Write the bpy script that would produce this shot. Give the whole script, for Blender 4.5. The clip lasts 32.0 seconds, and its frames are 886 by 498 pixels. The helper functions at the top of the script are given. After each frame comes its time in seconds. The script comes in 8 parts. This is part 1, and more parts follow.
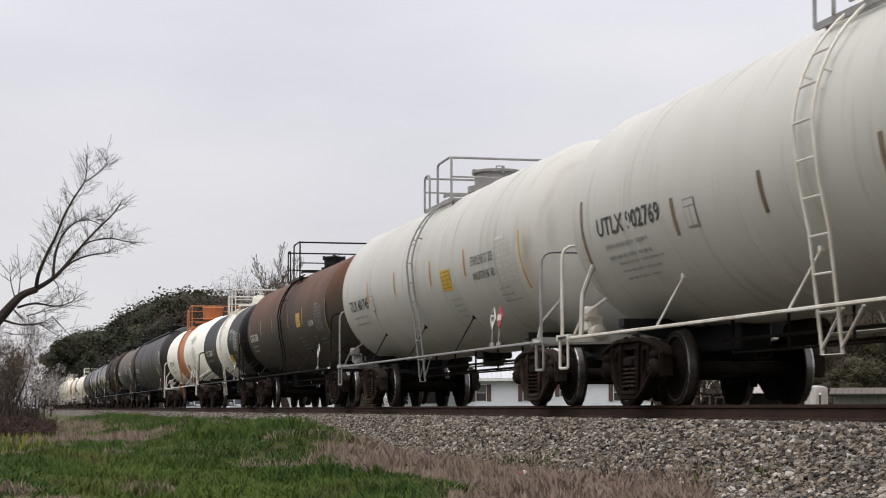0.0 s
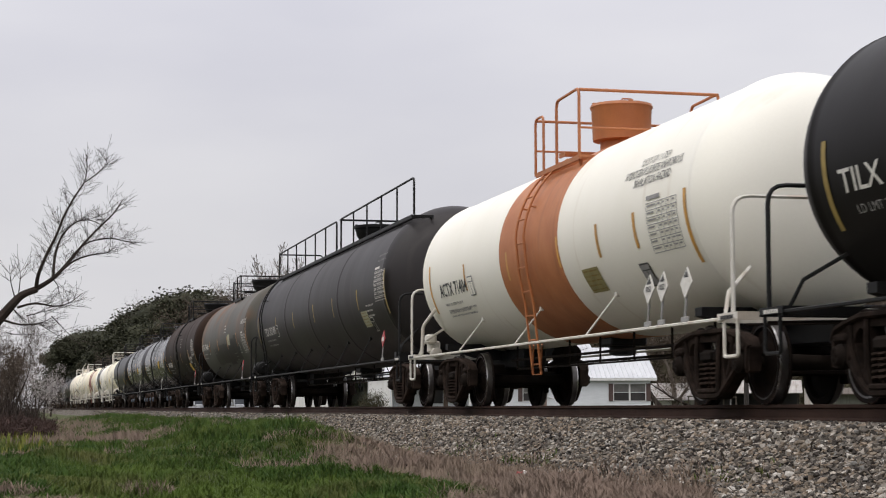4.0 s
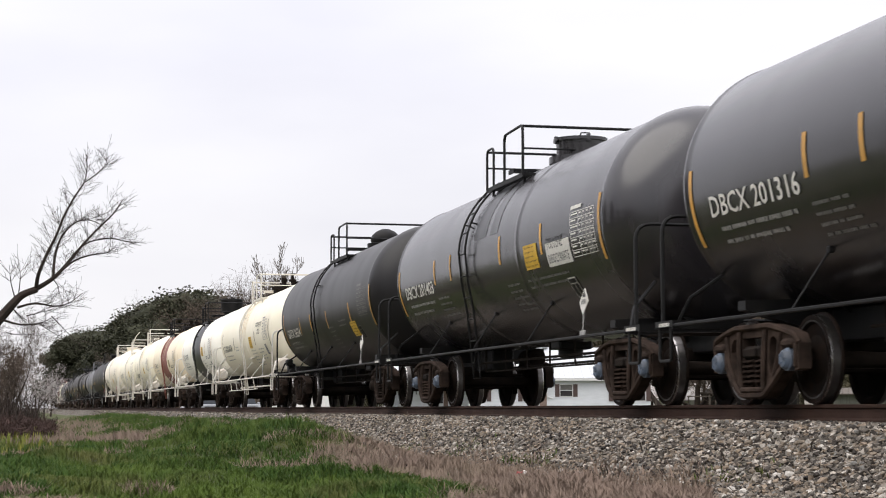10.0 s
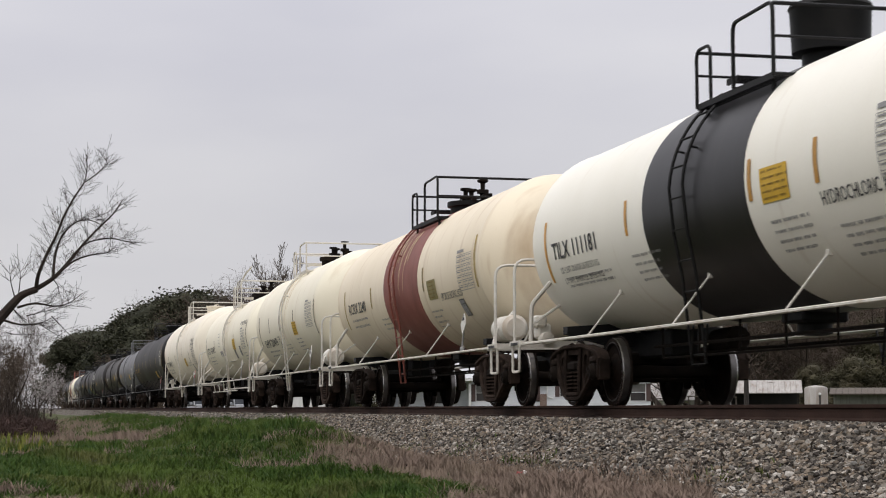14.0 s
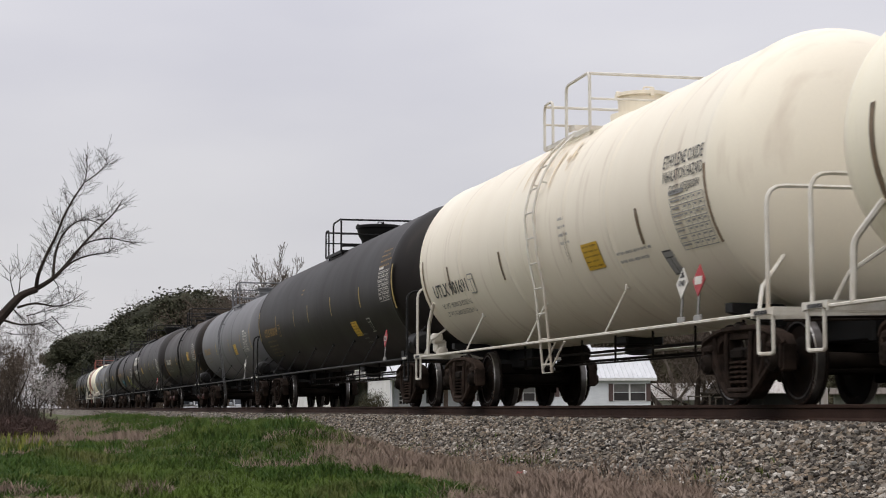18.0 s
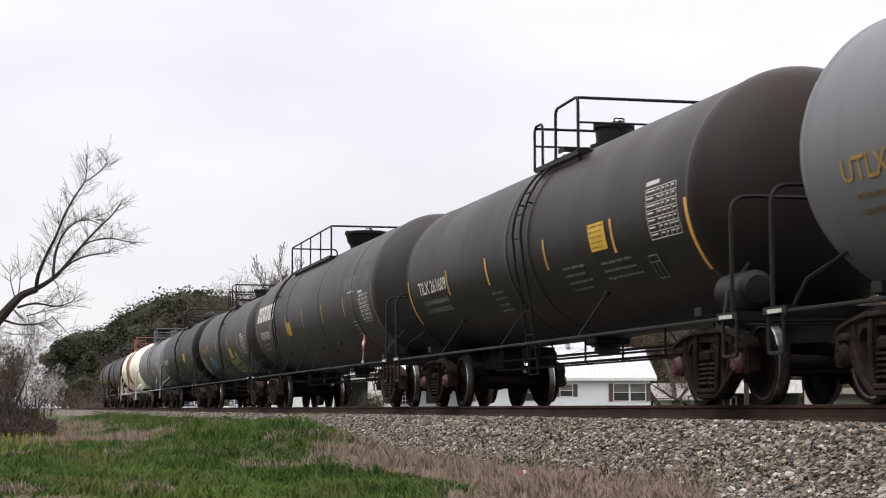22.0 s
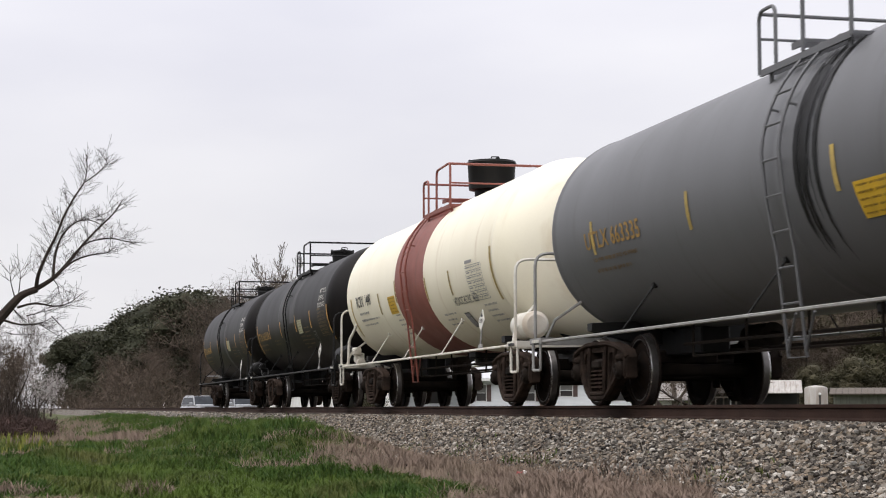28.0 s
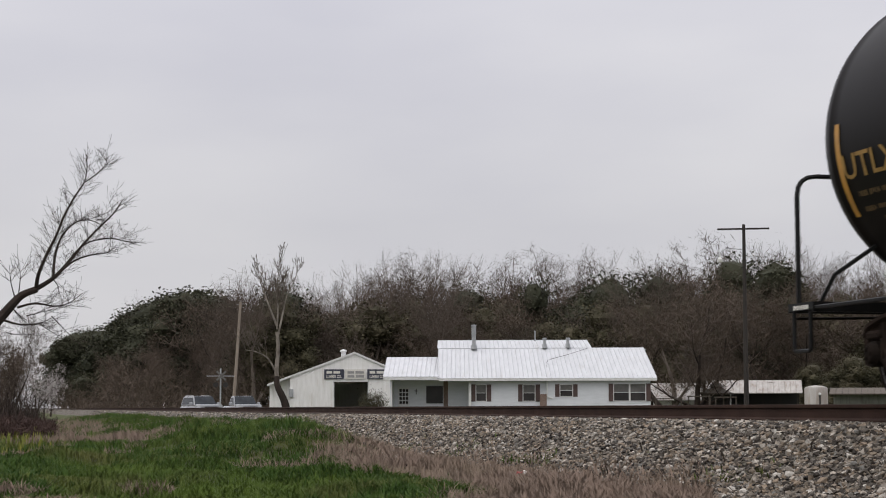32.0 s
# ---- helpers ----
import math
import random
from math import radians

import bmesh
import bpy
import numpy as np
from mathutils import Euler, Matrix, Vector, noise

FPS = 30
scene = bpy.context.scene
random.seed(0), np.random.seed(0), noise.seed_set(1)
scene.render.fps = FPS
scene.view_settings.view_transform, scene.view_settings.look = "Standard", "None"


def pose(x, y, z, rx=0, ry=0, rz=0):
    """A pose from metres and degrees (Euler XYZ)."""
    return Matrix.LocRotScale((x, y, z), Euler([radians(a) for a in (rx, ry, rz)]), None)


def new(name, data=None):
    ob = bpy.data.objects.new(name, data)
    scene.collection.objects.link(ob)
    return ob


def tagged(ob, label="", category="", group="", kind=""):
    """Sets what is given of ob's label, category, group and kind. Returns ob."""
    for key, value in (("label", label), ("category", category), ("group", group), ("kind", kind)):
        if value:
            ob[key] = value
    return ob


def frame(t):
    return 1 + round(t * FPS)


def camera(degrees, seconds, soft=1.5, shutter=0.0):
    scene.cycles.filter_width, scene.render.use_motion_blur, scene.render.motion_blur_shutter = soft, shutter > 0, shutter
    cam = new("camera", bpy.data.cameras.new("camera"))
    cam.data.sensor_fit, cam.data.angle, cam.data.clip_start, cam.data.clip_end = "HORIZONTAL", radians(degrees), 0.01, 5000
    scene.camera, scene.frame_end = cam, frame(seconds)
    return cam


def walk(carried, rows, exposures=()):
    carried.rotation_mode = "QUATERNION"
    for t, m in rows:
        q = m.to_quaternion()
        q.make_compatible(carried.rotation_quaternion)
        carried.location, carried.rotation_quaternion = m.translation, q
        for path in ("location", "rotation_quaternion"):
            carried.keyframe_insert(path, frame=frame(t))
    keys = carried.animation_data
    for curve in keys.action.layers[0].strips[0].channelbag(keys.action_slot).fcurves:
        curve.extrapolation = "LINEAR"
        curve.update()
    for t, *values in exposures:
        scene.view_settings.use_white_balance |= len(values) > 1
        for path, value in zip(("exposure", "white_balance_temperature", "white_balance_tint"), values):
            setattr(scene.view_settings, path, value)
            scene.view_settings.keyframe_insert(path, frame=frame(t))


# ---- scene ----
cam = camera(27.8, 32.0, soft=1.05, shutter=0.1)
EYE = pose(0, 0, -0.028, 95.07, 0.1, 76.43)
EXPOSURES = [(0, -0.22), (1, -0.26), (2, -0.05), (3, -0.25), (4, -0.33), (7, 0.07), (8.5, 0.12), (10.5, 0.12), (11.5, 0.0), (12.5, -0.36), (14.5, -0.44), (17, -0.47), (18.3, -0.3), (19, -0.06), (20, 0.04), (22, 0.09), (23, 0.14), (25.5, 0.14), (27.5, 0.02), (29, -0.14), (30, 0.1), (31, 0.08), (31.5, -0.14), (32, -0.44)]
walk(cam, [(0, EYE), (32, EYE)], EXPOSURES)

# The track runs along x; the top of the rails is z = 0, the near rail at y = 8.02.
SPEED = 13.763          # metres a second, towards +x
NEAR_RAIL = 8.016
TRACK = NEAR_RAIL + 0.75
F_PX = 3172.0


def bearing(px):
    """Angle from the -x direction towards +y of the column px."""
    return radians(13.57) + math.atan((px - 784) / F_PX)


def spot(px, far, z=0.0):
    """A place at the distance far in the column px."""
    a = bearing(px)
    return Vector((-far * math.cos(a), far * math.sin(a), z))


def facing(px, far, z=0.0, turn=0.0):
    """A pose there whose -y side looks at the camera."""
    p = spot(px, far, z)
    return Matrix.Translation(p) @ pose(0, 0, 0, 0, 0, 90 - math.degrees(bearing(px)) + turn)


# ---- light ----
sun = new("sun", bpy.data.lights.new("sun", "SUN"))
sun.data.energy, sun.data.angle, sun.data.color = 1.7, radians(64), (1.0, 0.95, 0.87)
sun_dir = Vector((0.22, -0.48, 0.85)).normalized()
sun.matrix_world = sun_dir.to_track_quat("Z", "Y").to_matrix().to_4x4()

world = bpy.data.worlds.new("world")
scene.world = world
world.use_nodes = True
wn, wl = world.node_tree.nodes, world.node_tree.links
wn.clear()
w_out, w_bg = wn.new("ShaderNodeOutputWorld"), wn.new("ShaderNodeBackground")
w_sky = wn.new("ShaderNodeTexSky")
w_sky.sky_type, w_sky.sun_disc = "NISHITA", False
w_sky.sun_elevation = math.asin(sun_dir.z)
w_sky.sun_rotation = math.atan2(sun_dir.x, sun_dir.y)
w_scale = wn.new("ShaderNodeMixRGB")
w_scale.blend_type, w_scale.inputs[0].default_value = "MULTIPLY", 1.0
w_scale.inputs[2].default_value = (0.10, 0.10, 0.10, 1)
w_co, w_map = wn.new("ShaderNodeTexCoord"), wn.new("ShaderNodeMapping")
w_map.inputs["Scale"].default_value = (2.2, 2.2, 7.0)
w_noise = wn.new("ShaderNodeTexNoise")
w_noise.inputs["Scale"].default_value, w_noise.inputs["Detail"].default_value = 1.3, 5.0
w_noise.inputs["Roughness"].default_value = 0.45
w_ramp = wn.new("ShaderNodeValToRGB")
w_ramp.color_ramp.elements[0].position, w_ramp.color_ramp.elements[1].position = 0.3, 0.68
w_ramp.color_ramp.elements[0].color = (0.88, 0.868, 0.95, 1)
w_ramp.color_ramp.elements[1].color = (1.09, 1.069, 1.105, 1)
w_mix = wn.new("ShaderNodeMixRGB")
w_mix.inputs[0].default_value = 0.9
wl.new(w_co.outputs["Generated"], w_map.inputs[0])
wl.new(w_map.outputs[0], w_noise.inputs["Vector"])
wl.new(w_noise.outputs["Fac"], w_ramp.inputs[0])
wl.new(w_sky.outputs[0], w_scale.inputs[1])
wl.new(w_scale.outputs[0], w_mix.inputs[1])
wl.new(w_ramp.outputs[0], w_mix.inputs[2])
# an overcast dome: brighter towards the zenith
w_sep, w_up, w_dome = wn.new("ShaderNodeSeparateXYZ"), wn.new("ShaderNodeMapRange"), wn.new("ShaderNodeMixRGB")
w_up.inputs[1].default_value, w_up.inputs[2].default_value = 0.1, 1.0
w_up.inputs[3].default_value, w_up.inputs[4].default_value = 0.87, 2.1
w_dome.blend_type, w_dome.inputs[0].default_value = "MULTIPLY", 1.0
wl.new(w_co.outputs["Generated"], w_sep.inputs[0])
wl.new(w_sep.outputs["Z"], w_up.inputs[0])
wl.new(w_mix.outputs[0], w_dome.inputs[1])
wl.new(w_up.outputs[0], w_dome.inputs[2])
wl.new(w_dome.outputs[0], w_bg.inputs[0])
wl.new(w_bg.outputs[0], w_out.inputs[0])
w_bg.inputs[1].default_value = 1.0


# ---- materials ----
def surface(name, base, other=None, rough=0.6, metal=0.0, scale=3.0, fine=60.0, bump=0.15, mix=0.5,
            stretch=(1, 1, 1), dirt=None, dirt_at=0.6, spread=0.0, islands=False, coat=0.0, sheen_span=0.12, gloss=0.5, grain=0.13):
    """A procedural surface: two colours mixed by broad noise, fine grain, optional dirt streaks and a shade that differs per object."""
    m = bpy.data.materials.new(name)
    m.use_nodes = True
    n, l = m.node_tree.nodes, m.node_tree.links
    bs = n["Principled BSDF"]
    co = n.new("ShaderNodeTexCoord")
    mp = n.new("ShaderNodeMapping")
    mp.inputs["Scale"].default_value = stretch
    l.new(co.outputs["Object"], mp.inputs[0])
    big, small = n.new("ShaderNodeTexNoise"), n.new("ShaderNodeTexNoise")
    big.inputs["Scale"].default_value, big.inputs["Detail"].default_value = scale, 6
    small.inputs["Scale"].default_value, small.inputs["Detail"].default_value = fine, 3
    l.new(mp.outputs[0], big.inputs["Vector"])
    l.new(co.outputs["Object"], small.inputs["Vector"])
    rmp = n.new("ShaderNodeMapRange")
    rmp.inputs[1].default_value, rmp.inputs[2].default_value = 0.5 - 0.25 * mix - 0.05, 0.5 + 0.25 * mix + 0.05
    l.new(big.outputs["Fac"], rmp.inputs[0])
    mx = n.new("ShaderNodeMixRGB")
    mx.inputs[1].default_value = (*base, 1)
    o = other or tuple(c * 0.78 for c in base)
    mx.inputs[2].default_value = (*o, 1)
    l.new(rmp.outputs[0], mx.inputs[0])
    col = mx.outputs[0]
    if dirt:
        dn = n.new("ShaderNodeTexNoise")
        dmp = n.new("ShaderNodeMapping")
        dmp.inputs["Scale"].default_value = (2.6, 0.5, 0.35)
        l.new(co.outputs["Object"], dmp.inputs[0])
        l.new(dmp.outputs[0], dn.inputs["Vector"])
        dn.inputs["Scale"].default_value, dn.inputs["Detail"].default_value = 1.6, 7
        dr = n.new("ShaderNodeMapRange")
        dr.inputs[1].default_value, dr.inputs[2].default_value = dirt_at - 0.1, dirt_at + 0.18
        l.new(dn.outputs["Fac"], dr.inputs[0])
        dm = n.new("ShaderNodeMixRGB")
        l.new(dr.outputs[0], dm.inputs[0])
        l.new(col, dm.inputs[1])
        dm.inputs[2].default_value = (*dirt, 1)
        col = dm.outputs[0]
    gr = n.new("ShaderNodeMapRange")
    gr.inputs[3].default_value, gr.inputs[4].default_value = 1 - grain, 1 + grain
    l.new(small.outputs["Fac"], gr.inputs[0])
    gm = n.new("ShaderNodeMixRGB")
    gm.blend_type, gm.inputs[0].default_value = "MULTIPLY", 1.0
    l.new(col, gm.inputs[1])
    l.new(gr.outputs[0], gm.inputs[2])
    col = gm.outputs[0]
    if spread:
        if islands:
            src = n.new("ShaderNodeNewGeometry").outputs["Random Per Island"]
        else:
            src = n.new("ShaderNodeObjectInfo").outputs["Random"]
        sr = n.new("ShaderNodeMapRange")
        sr.inputs[3].default_value, sr.inputs[4].default_value = 1 - spread, 1 + spread
        l.new(src, sr.inputs[0])
        sm = n.new("ShaderNodeMixRGB")
        sm.blend_type, sm.inputs[0].default_value = "MULTIPLY", 1.0
        l.new(col, sm.inputs[1])
        l.new(sr.outputs[0], sm.inputs[2])
        col = sm.outputs[0]
    l.new(col, bs.inputs["Base Color"])
    rr = n.new("ShaderNodeMapRange")
    rr.inputs[3].default_value, rr.inputs[4].default_value = max(0.03, rough - sheen_span), min(1, rough + sheen_span)
    l.new(big.outputs["Fac"], rr.inputs[0])
    l.new(rr.outputs[0], bs.inputs["Roughness"])
    bs.inputs["Metallic"].default_value = metal
    bs.inputs["Coat Weight"].default_value = coat
    bs.inputs["Specular IOR Level"].default_value = gloss
    if bump:
        b = n.new("ShaderNodeBump")
        b.inputs["Strength"].default_value, b.inputs["Distance"].default_value = bump, 0.02
        l.new(small.outputs["Fac"], b.inputs["Height"])
        l.new(b.outputs[0], bs.inputs["Normal"])
    return m


def tank_paint(name, base, other, dirt, dirt_at=0.62, rough=0.45, gloss=0.5):
    return surface(name, base, other, gloss=gloss, rough=rough, scale=0.55, fine=35, bump=0.0, mix=0.6, stretch=(1, 0.6, 0.45), dirt=dirt, dirt_at=dirt_at, grain=0.025)


def weathered(name, low, high, level, blur, rough=0.6, gloss=0.25, rust=None):
    """Paint worn to another colour on its upper part, along a ragged edge."""
    m = surface(name, low, tuple(c * 1.35 for c in low), rough=rough, gloss=gloss, scale=0.8, fine=35, bump=0.0, stretch=(1.2, 0.6, 0.45), grain=0.05)
    n, l = m.node_tree.nodes, m.node_tree.links
    bs = n["Principled BSDF"]
    old = bs.inputs["Base Color"].links[0].from_socket
    co, sp, no, ad, mr, mx = (n.new(k) for k in ("ShaderNodeTexCoord", "ShaderNodeSeparateXYZ", "ShaderNodeTexNoise", "ShaderNodeMath", "ShaderNodeMapRange", "ShaderNodeMixRGB"))
    mp, fine, fm = n.new("ShaderNodeMapping"), n.new("ShaderNodeTexNoise"), n.new("ShaderNodeMixRGB")
    mp.inputs["Scale"].default_value = (1.6, 0.4, 0.3)
    l.new(co.outputs["Object"], mp.inputs[0])
    l.new(mp.outputs[0], no.inputs["Vector"])
    no.inputs["Scale"].default_value, no.inputs["Detail"].default_value = 1.2, 6
    l.new(co.outputs["Object"], sp.inputs[0])
    ad.operation = "MULTIPLY_ADD"
    l.new(no.outputs["Fac"], ad.inputs[0])
    ad.inputs[1].default_value = 2.6
    l.new(sp.outputs["Z"], ad.inputs[2])
    mr.inputs[1].default_value, mr.inputs[2].default_value = level + 1.3 - blur, level + 1.3 + blur
    l.new(ad.outputs[0], mr.inputs[0])
    l.new(mr.outputs[0], mx.inputs[0])
    l.new(old, mx.inputs[1])
    fine.inputs["Scale"].default_value, fine.inputs["Detail"].default_value = 2.5, 6
    l.new(mp.outputs[0], fine.inputs["Vector"])
    l.new(fine.outputs["Fac"], fm.inputs[0])
    fm.inputs[1].default_value, fm.inputs[2].default_value = (*high, 1), (*[c * 0.6 for c in high], 1)
    l.new(fm.outputs[0], mx.inputs[2])
    last = mx
    if rust:
        # soft rusty blooms scattered over the worn part
        spot_no, edge, worn, last = n.new("ShaderNodeTexNoise"), n.new("ShaderNodeMapRange"), n.new("ShaderNodeMath"), n.new("ShaderNodeMixRGB")
        spot_no.inputs["Scale"].default_value, spot_no.inputs["Detail"].default_value = 0.75, 3
        l.new(co.outputs["Object"], spot_no.inputs["Vector"])
        edge.inputs[1].default_value, edge.inputs[2].default_value = 0.48, 0.66
        l.new(spot_no.outputs["Fac"], edge.inputs[0])
        worn.operation = "MULTIPLY"
        l.new(edge.outputs[0], worn.inputs[0])
        l.new(mr.outputs[0], worn.inputs[1])
        l.new(worn.outputs[0], last.inputs[0])
        l.new(mx.outputs[0], last.inputs[1])
        last.inputs[2].default_value = (*rust, 1)
    l.new(last.outputs[0], bs.inputs["Base Color"])
    return m


M = {}
M["white_tank"] = tank_paint("white_tank", (0.88, 0.83, 0.675), (0.81, 0.75, 0.59), (0.56, 0.45, 0.29), 0.67)
M["bright_tank"] = tank_paint("bright_tank", (0.89, 0.865, 0.775), (0.84, 0.81, 0.71), (0.62, 0.54, 0.42), 0.70)
M["grey_white_tank"] = tank_paint("grey_white_tank", (0.53, 0.52, 0.47), (0.46, 0.45, 0.405), (0.30, 0.275, 0.235), 0.65)
M["cream_tank"] = tank_paint("cream_tank", (0.84, 0.74, 0.57), (0.76, 0.66, 0.49), (0.52, 0.38, 0.23), 0.64)
M["pink_white_tank"] = tank_paint("pink_white_tank", (0.85, 0.79, 0.655), (0.77, 0.70, 0.575), (0.52, 0.42, 0.32), 0.66)
M["black_tank"] = tank_paint("black_tank", (0.0070, 0.0060, 0.0060), (0.0100, 0.0085, 0.0082), (0.018, 0.014, 0.0125), 0.64, 0.45, 0.12)
M["gloss_black_tank"] = tank_paint("gloss_black_tank", (0.0145, 0.013, 0.0148), (0.021, 0.0186, 0.021), (0.036, 0.033, 0.035), 0.60, 0.24, 0.75)
M["brown_black_tank"] = weathered("brown_black_tank", (0.0125, 0.0103, 0.0092), (0.029, 0.0195, 0.0148), 2.7, 0.7, 0.45, 0.15)
M["dark_brown_tank"] = weathered("dark_brown_tank", (0.0120, 0.0088, 0.0074), (0.036, 0.0195, 0.0130), 2.6, 0.6, 0.55, 0.06)
M["rusty_tank"] = weathered("rusty_tank", (0.040, 0.034, 0.027), (0.125, 0.050, 0.021), 2.55, 0.6, 0.6, 0.2)
M["dusty_tank"] = weathered("dusty_tank", (0.062, 0.062, 0.054), (0.105, 0.096, 0.078), 2.7, 0.6, 0.5, 0.14, (0.150, 0.066, 0.024))
M["orange_strip"] = surface("orange_strip", (0.56, 0.25, 0.060), (0.46, 0.20, 0.05), rough=0.5, scale=6, bump=0.0)
M["soot_tank"] = tank_paint("soot_tank", (0.0235, 0.0205, 0.0207), (0.033, 0.0285, 0.0288), (0.052, 0.044, 0.042), 0.64, 0.5, 0.24)
M["satin_black_tank"] = tank_paint("satin_black_tank", (0.0095, 0.0086, 0.0090), (0.013, 0.0118, 0.0122), (0.022, 0.019, 0.018), 0.63, 0.38, 0.28)
M["dull_black_tank"] = tank_paint("dull_black_tank", (0.0125, 0.0106, 0.0102), (0.018, 0.0150, 0.0142), (0.030, 0.024, 0.021), 0.62, 0.5, 0.18)
M["grey_tank"] = tank_paint("grey_tank", (0.138, 0.138, 0.147), (0.122, 0.122, 0.129), (0.098, 0.094, 0.092), 0.66, 0.5, 0.35)
M["dark_grey_tank"] = tank_paint("dark_grey_tank", (0.128, 0.130, 0.138), (0.112, 0.113, 0.119), (0.088, 0.087, 0.086), 0.66, 0.5, 0.35)
M["paler_gloss"] = surface("paler_gloss", (0.040, 0.040, 0.043), (0.024, 0.024, 0.026), rough=0.34, scale=1.5, bump=0.03, stretch=(1, 1, 0.3), gloss=0.45)
M["orange_paint"] = surface("orange_paint", (0.45, 0.165, 0.055), (0.38, 0.13, 0.045), rough=0.55, scale=2, bump=0.04, dirt=(0.22, 0.09, 0.045), dirt_at=0.64)
M["red_paint"] = surface("red_paint", (0.24, 0.070, 0.050), (0.20, 0.06, 0.044), rough=0.55, scale=2, bump=0.04, dirt=(0.12, 0.05, 0.04), dirt_at=0.64)
M["black_paint"] = surface("black_paint", (0.009, 0.009, 0.0095), (0.014, 0.0135, 0.013), rough=0.5, scale=4, bump=0.05, gloss=0.14)
M["grey_patch"] = surface("grey_patch", (0.066, 0.064, 0.065), (0.045, 0.043, 0.044), rough=0.55, scale=2.5, bump=0.05, stretch=(1, 1, 0.4), gloss=0.3)
M["white_paint"] = surface("white_paint", (0.68, 0.66, 0.60), (0.56, 0.52, 0.45), rough=0.5, scale=5, bump=0.05, dirt=(0.36, 0.27, 0.18), dirt_at=0.64)
M["grey_paint"] = surface("grey_paint", (0.30, 0.30, 0.29), (0.22, 0.21, 0.20), rough=0.55, scale=5, bump=0.05)
M["steel_dirty"] = surface("steel_dirty", (0.011, 0.0092, 0.0082), (0.020, 0.015, 0.012), rough=0.75, scale=5, bump=0.25, spread=0.3, gloss=0.05)
M["cast_rust"] = surface("cast_rust", (0.046, 0.032, 0.0255), (0.019, 0.0142, 0.0118), rough=0.85, scale=6, fine=90, bump=0.35, spread=0.5, gloss=0.05)
M["wheel_steel"] = surface("wheel_steel", (0.0075, 0.0062, 0.0057), (0.016, 0.0105, 0.008), rough=0.75, scale=8, bump=0.2, gloss=0.05)
M["cap_blue"] = surface("cap_blue", (0.10, 0.135, 0.19), (0.06, 0.07, 0.085), rough=0.5, scale=8, bump=0.1)
M["cap_red"] = surface("cap_red", (0.085, 0.025, 0.022), (0.04, 0.022, 0.02), rough=0.6, scale=8, bump=0.1)
M["tread"] = surface("tread", (0.52, 0.51, 0.50), (0.40, 0.39, 0.38), rough=0.28, metal=1.0, scale=12, bump=0.02)
M["tread_dull"] = surface("tread_dull", (0.16, 0.15, 0.145), (0.10, 0.094, 0.09), rough=0.42, metal=1.0, scale=12, bump=0.02)
M["rail_steel"] = surface("rail_steel", (0.040, 0.0205, 0.014), (0.028, 0.015, 0.011), rough=0.85, scale=3, fine=50, bump=0.2, gloss=0.2)
M["rail_head"] = surface("rail_head", (0.42, 0.41, 0.40), (0.3, 0.29, 0.28), rough=0.3, metal=1.0, scale=6, bump=0.02)
M["yellow"] = surface("yellow", (0.62, 0.31, 0.045), (0.48, 0.26, 0.06), rough=0.45, scale=9, bump=0.02, spread=0.2)
M["old_yellow"] = surface("old_yellow", (0.42, 0.30, 0.075), (0.28, 0.20, 0.06), rough=0.6, scale=9, bump=0.02, spread=0.3)
M["brown_strip"] = surface("brown_strip", (0.22, 0.15, 0.085), (0.15, 0.11, 0.07), rough=0.6, scale=9, bump=0.02, spread=0.2)
M["sign_yellow"] = surface("sign_yellow", (0.68, 0.42, 0.02), (0.55, 0.34, 0.03), rough=0.5, scale=5, bump=0.02)
M["sign_dull"] = surface("sign_dull", (0.30, 0.26, 0.10), (0.22, 0.19, 0.08), rough=0.6, scale=5, bump=0.02)
M["sign_pale"] = surface("sign_pale", (0.42, 0.41, 0.26), (0.34, 0.33, 0.22), rough=0.6, scale=5, bump=0.02)
M["ink_white"] = surface("ink_white", (0.68, 0.66, 0.61), (0.56, 0.54, 0.49), rough=0.6, scale=14, bump=0.0)
M["ink_faint"] = surface("ink_faint", (0.20, 0.195, 0.18), (0.13, 0.125, 0.115), rough=0.6, scale=14, bump=0.0)
M["ink_mid"] = surface("ink_mid", (0.36, 0.35, 0.33), (0.26, 0.25, 0.235), rough=0.6, scale=14, bump=0.0)
M["ink_notice"] = surface("ink_notice", (0.17, 0.10, 0.012), (0.22, 0.13, 0.015), rough=0.6, scale=14, bump=0.0)
M["ink_black"] = surface("ink_black", (0.028, 0.028, 0.03), (0.05, 0.05, 0.05), rough=0.6, scale=14, bump=0.0)
M["ink_grey"] = surface("ink_grey", (0.22, 0.22, 0.22), (0.32, 0.31, 0.30), rough=0.6, scale=14, bump=0.0)
M["ink_gold"] = surface("ink_gold", (0.36, 0.21, 0.045), (0.27, 0.16, 0.04), rough=0.6, scale=14, bump=0.0)
M["ink_dim_gold"] = surface("ink_dim_gold", (0.16, 0.10, 0.035), (0.10, 0.065, 0.03), rough=0.6, scale=14, bump=0.0)
M["ink_red"] = surface("ink_red", (0.42, 0.035, 0.04), (0.34, 0.03, 0.035), rough=0.5, scale=10, bump=0.0)
M["chalk_green"] = surface("chalk_green", (0.26, 0.29, 0.10), (0.17, 0.20, 0.07), rough=0.7, scale=14, bump=0.0)
M["chalk_blue"] = surface("chalk_blue", (0.07, 0.17, 0.20), (0.045, 0.11, 0.13), rough=0.7, scale=14, bump=0.0)


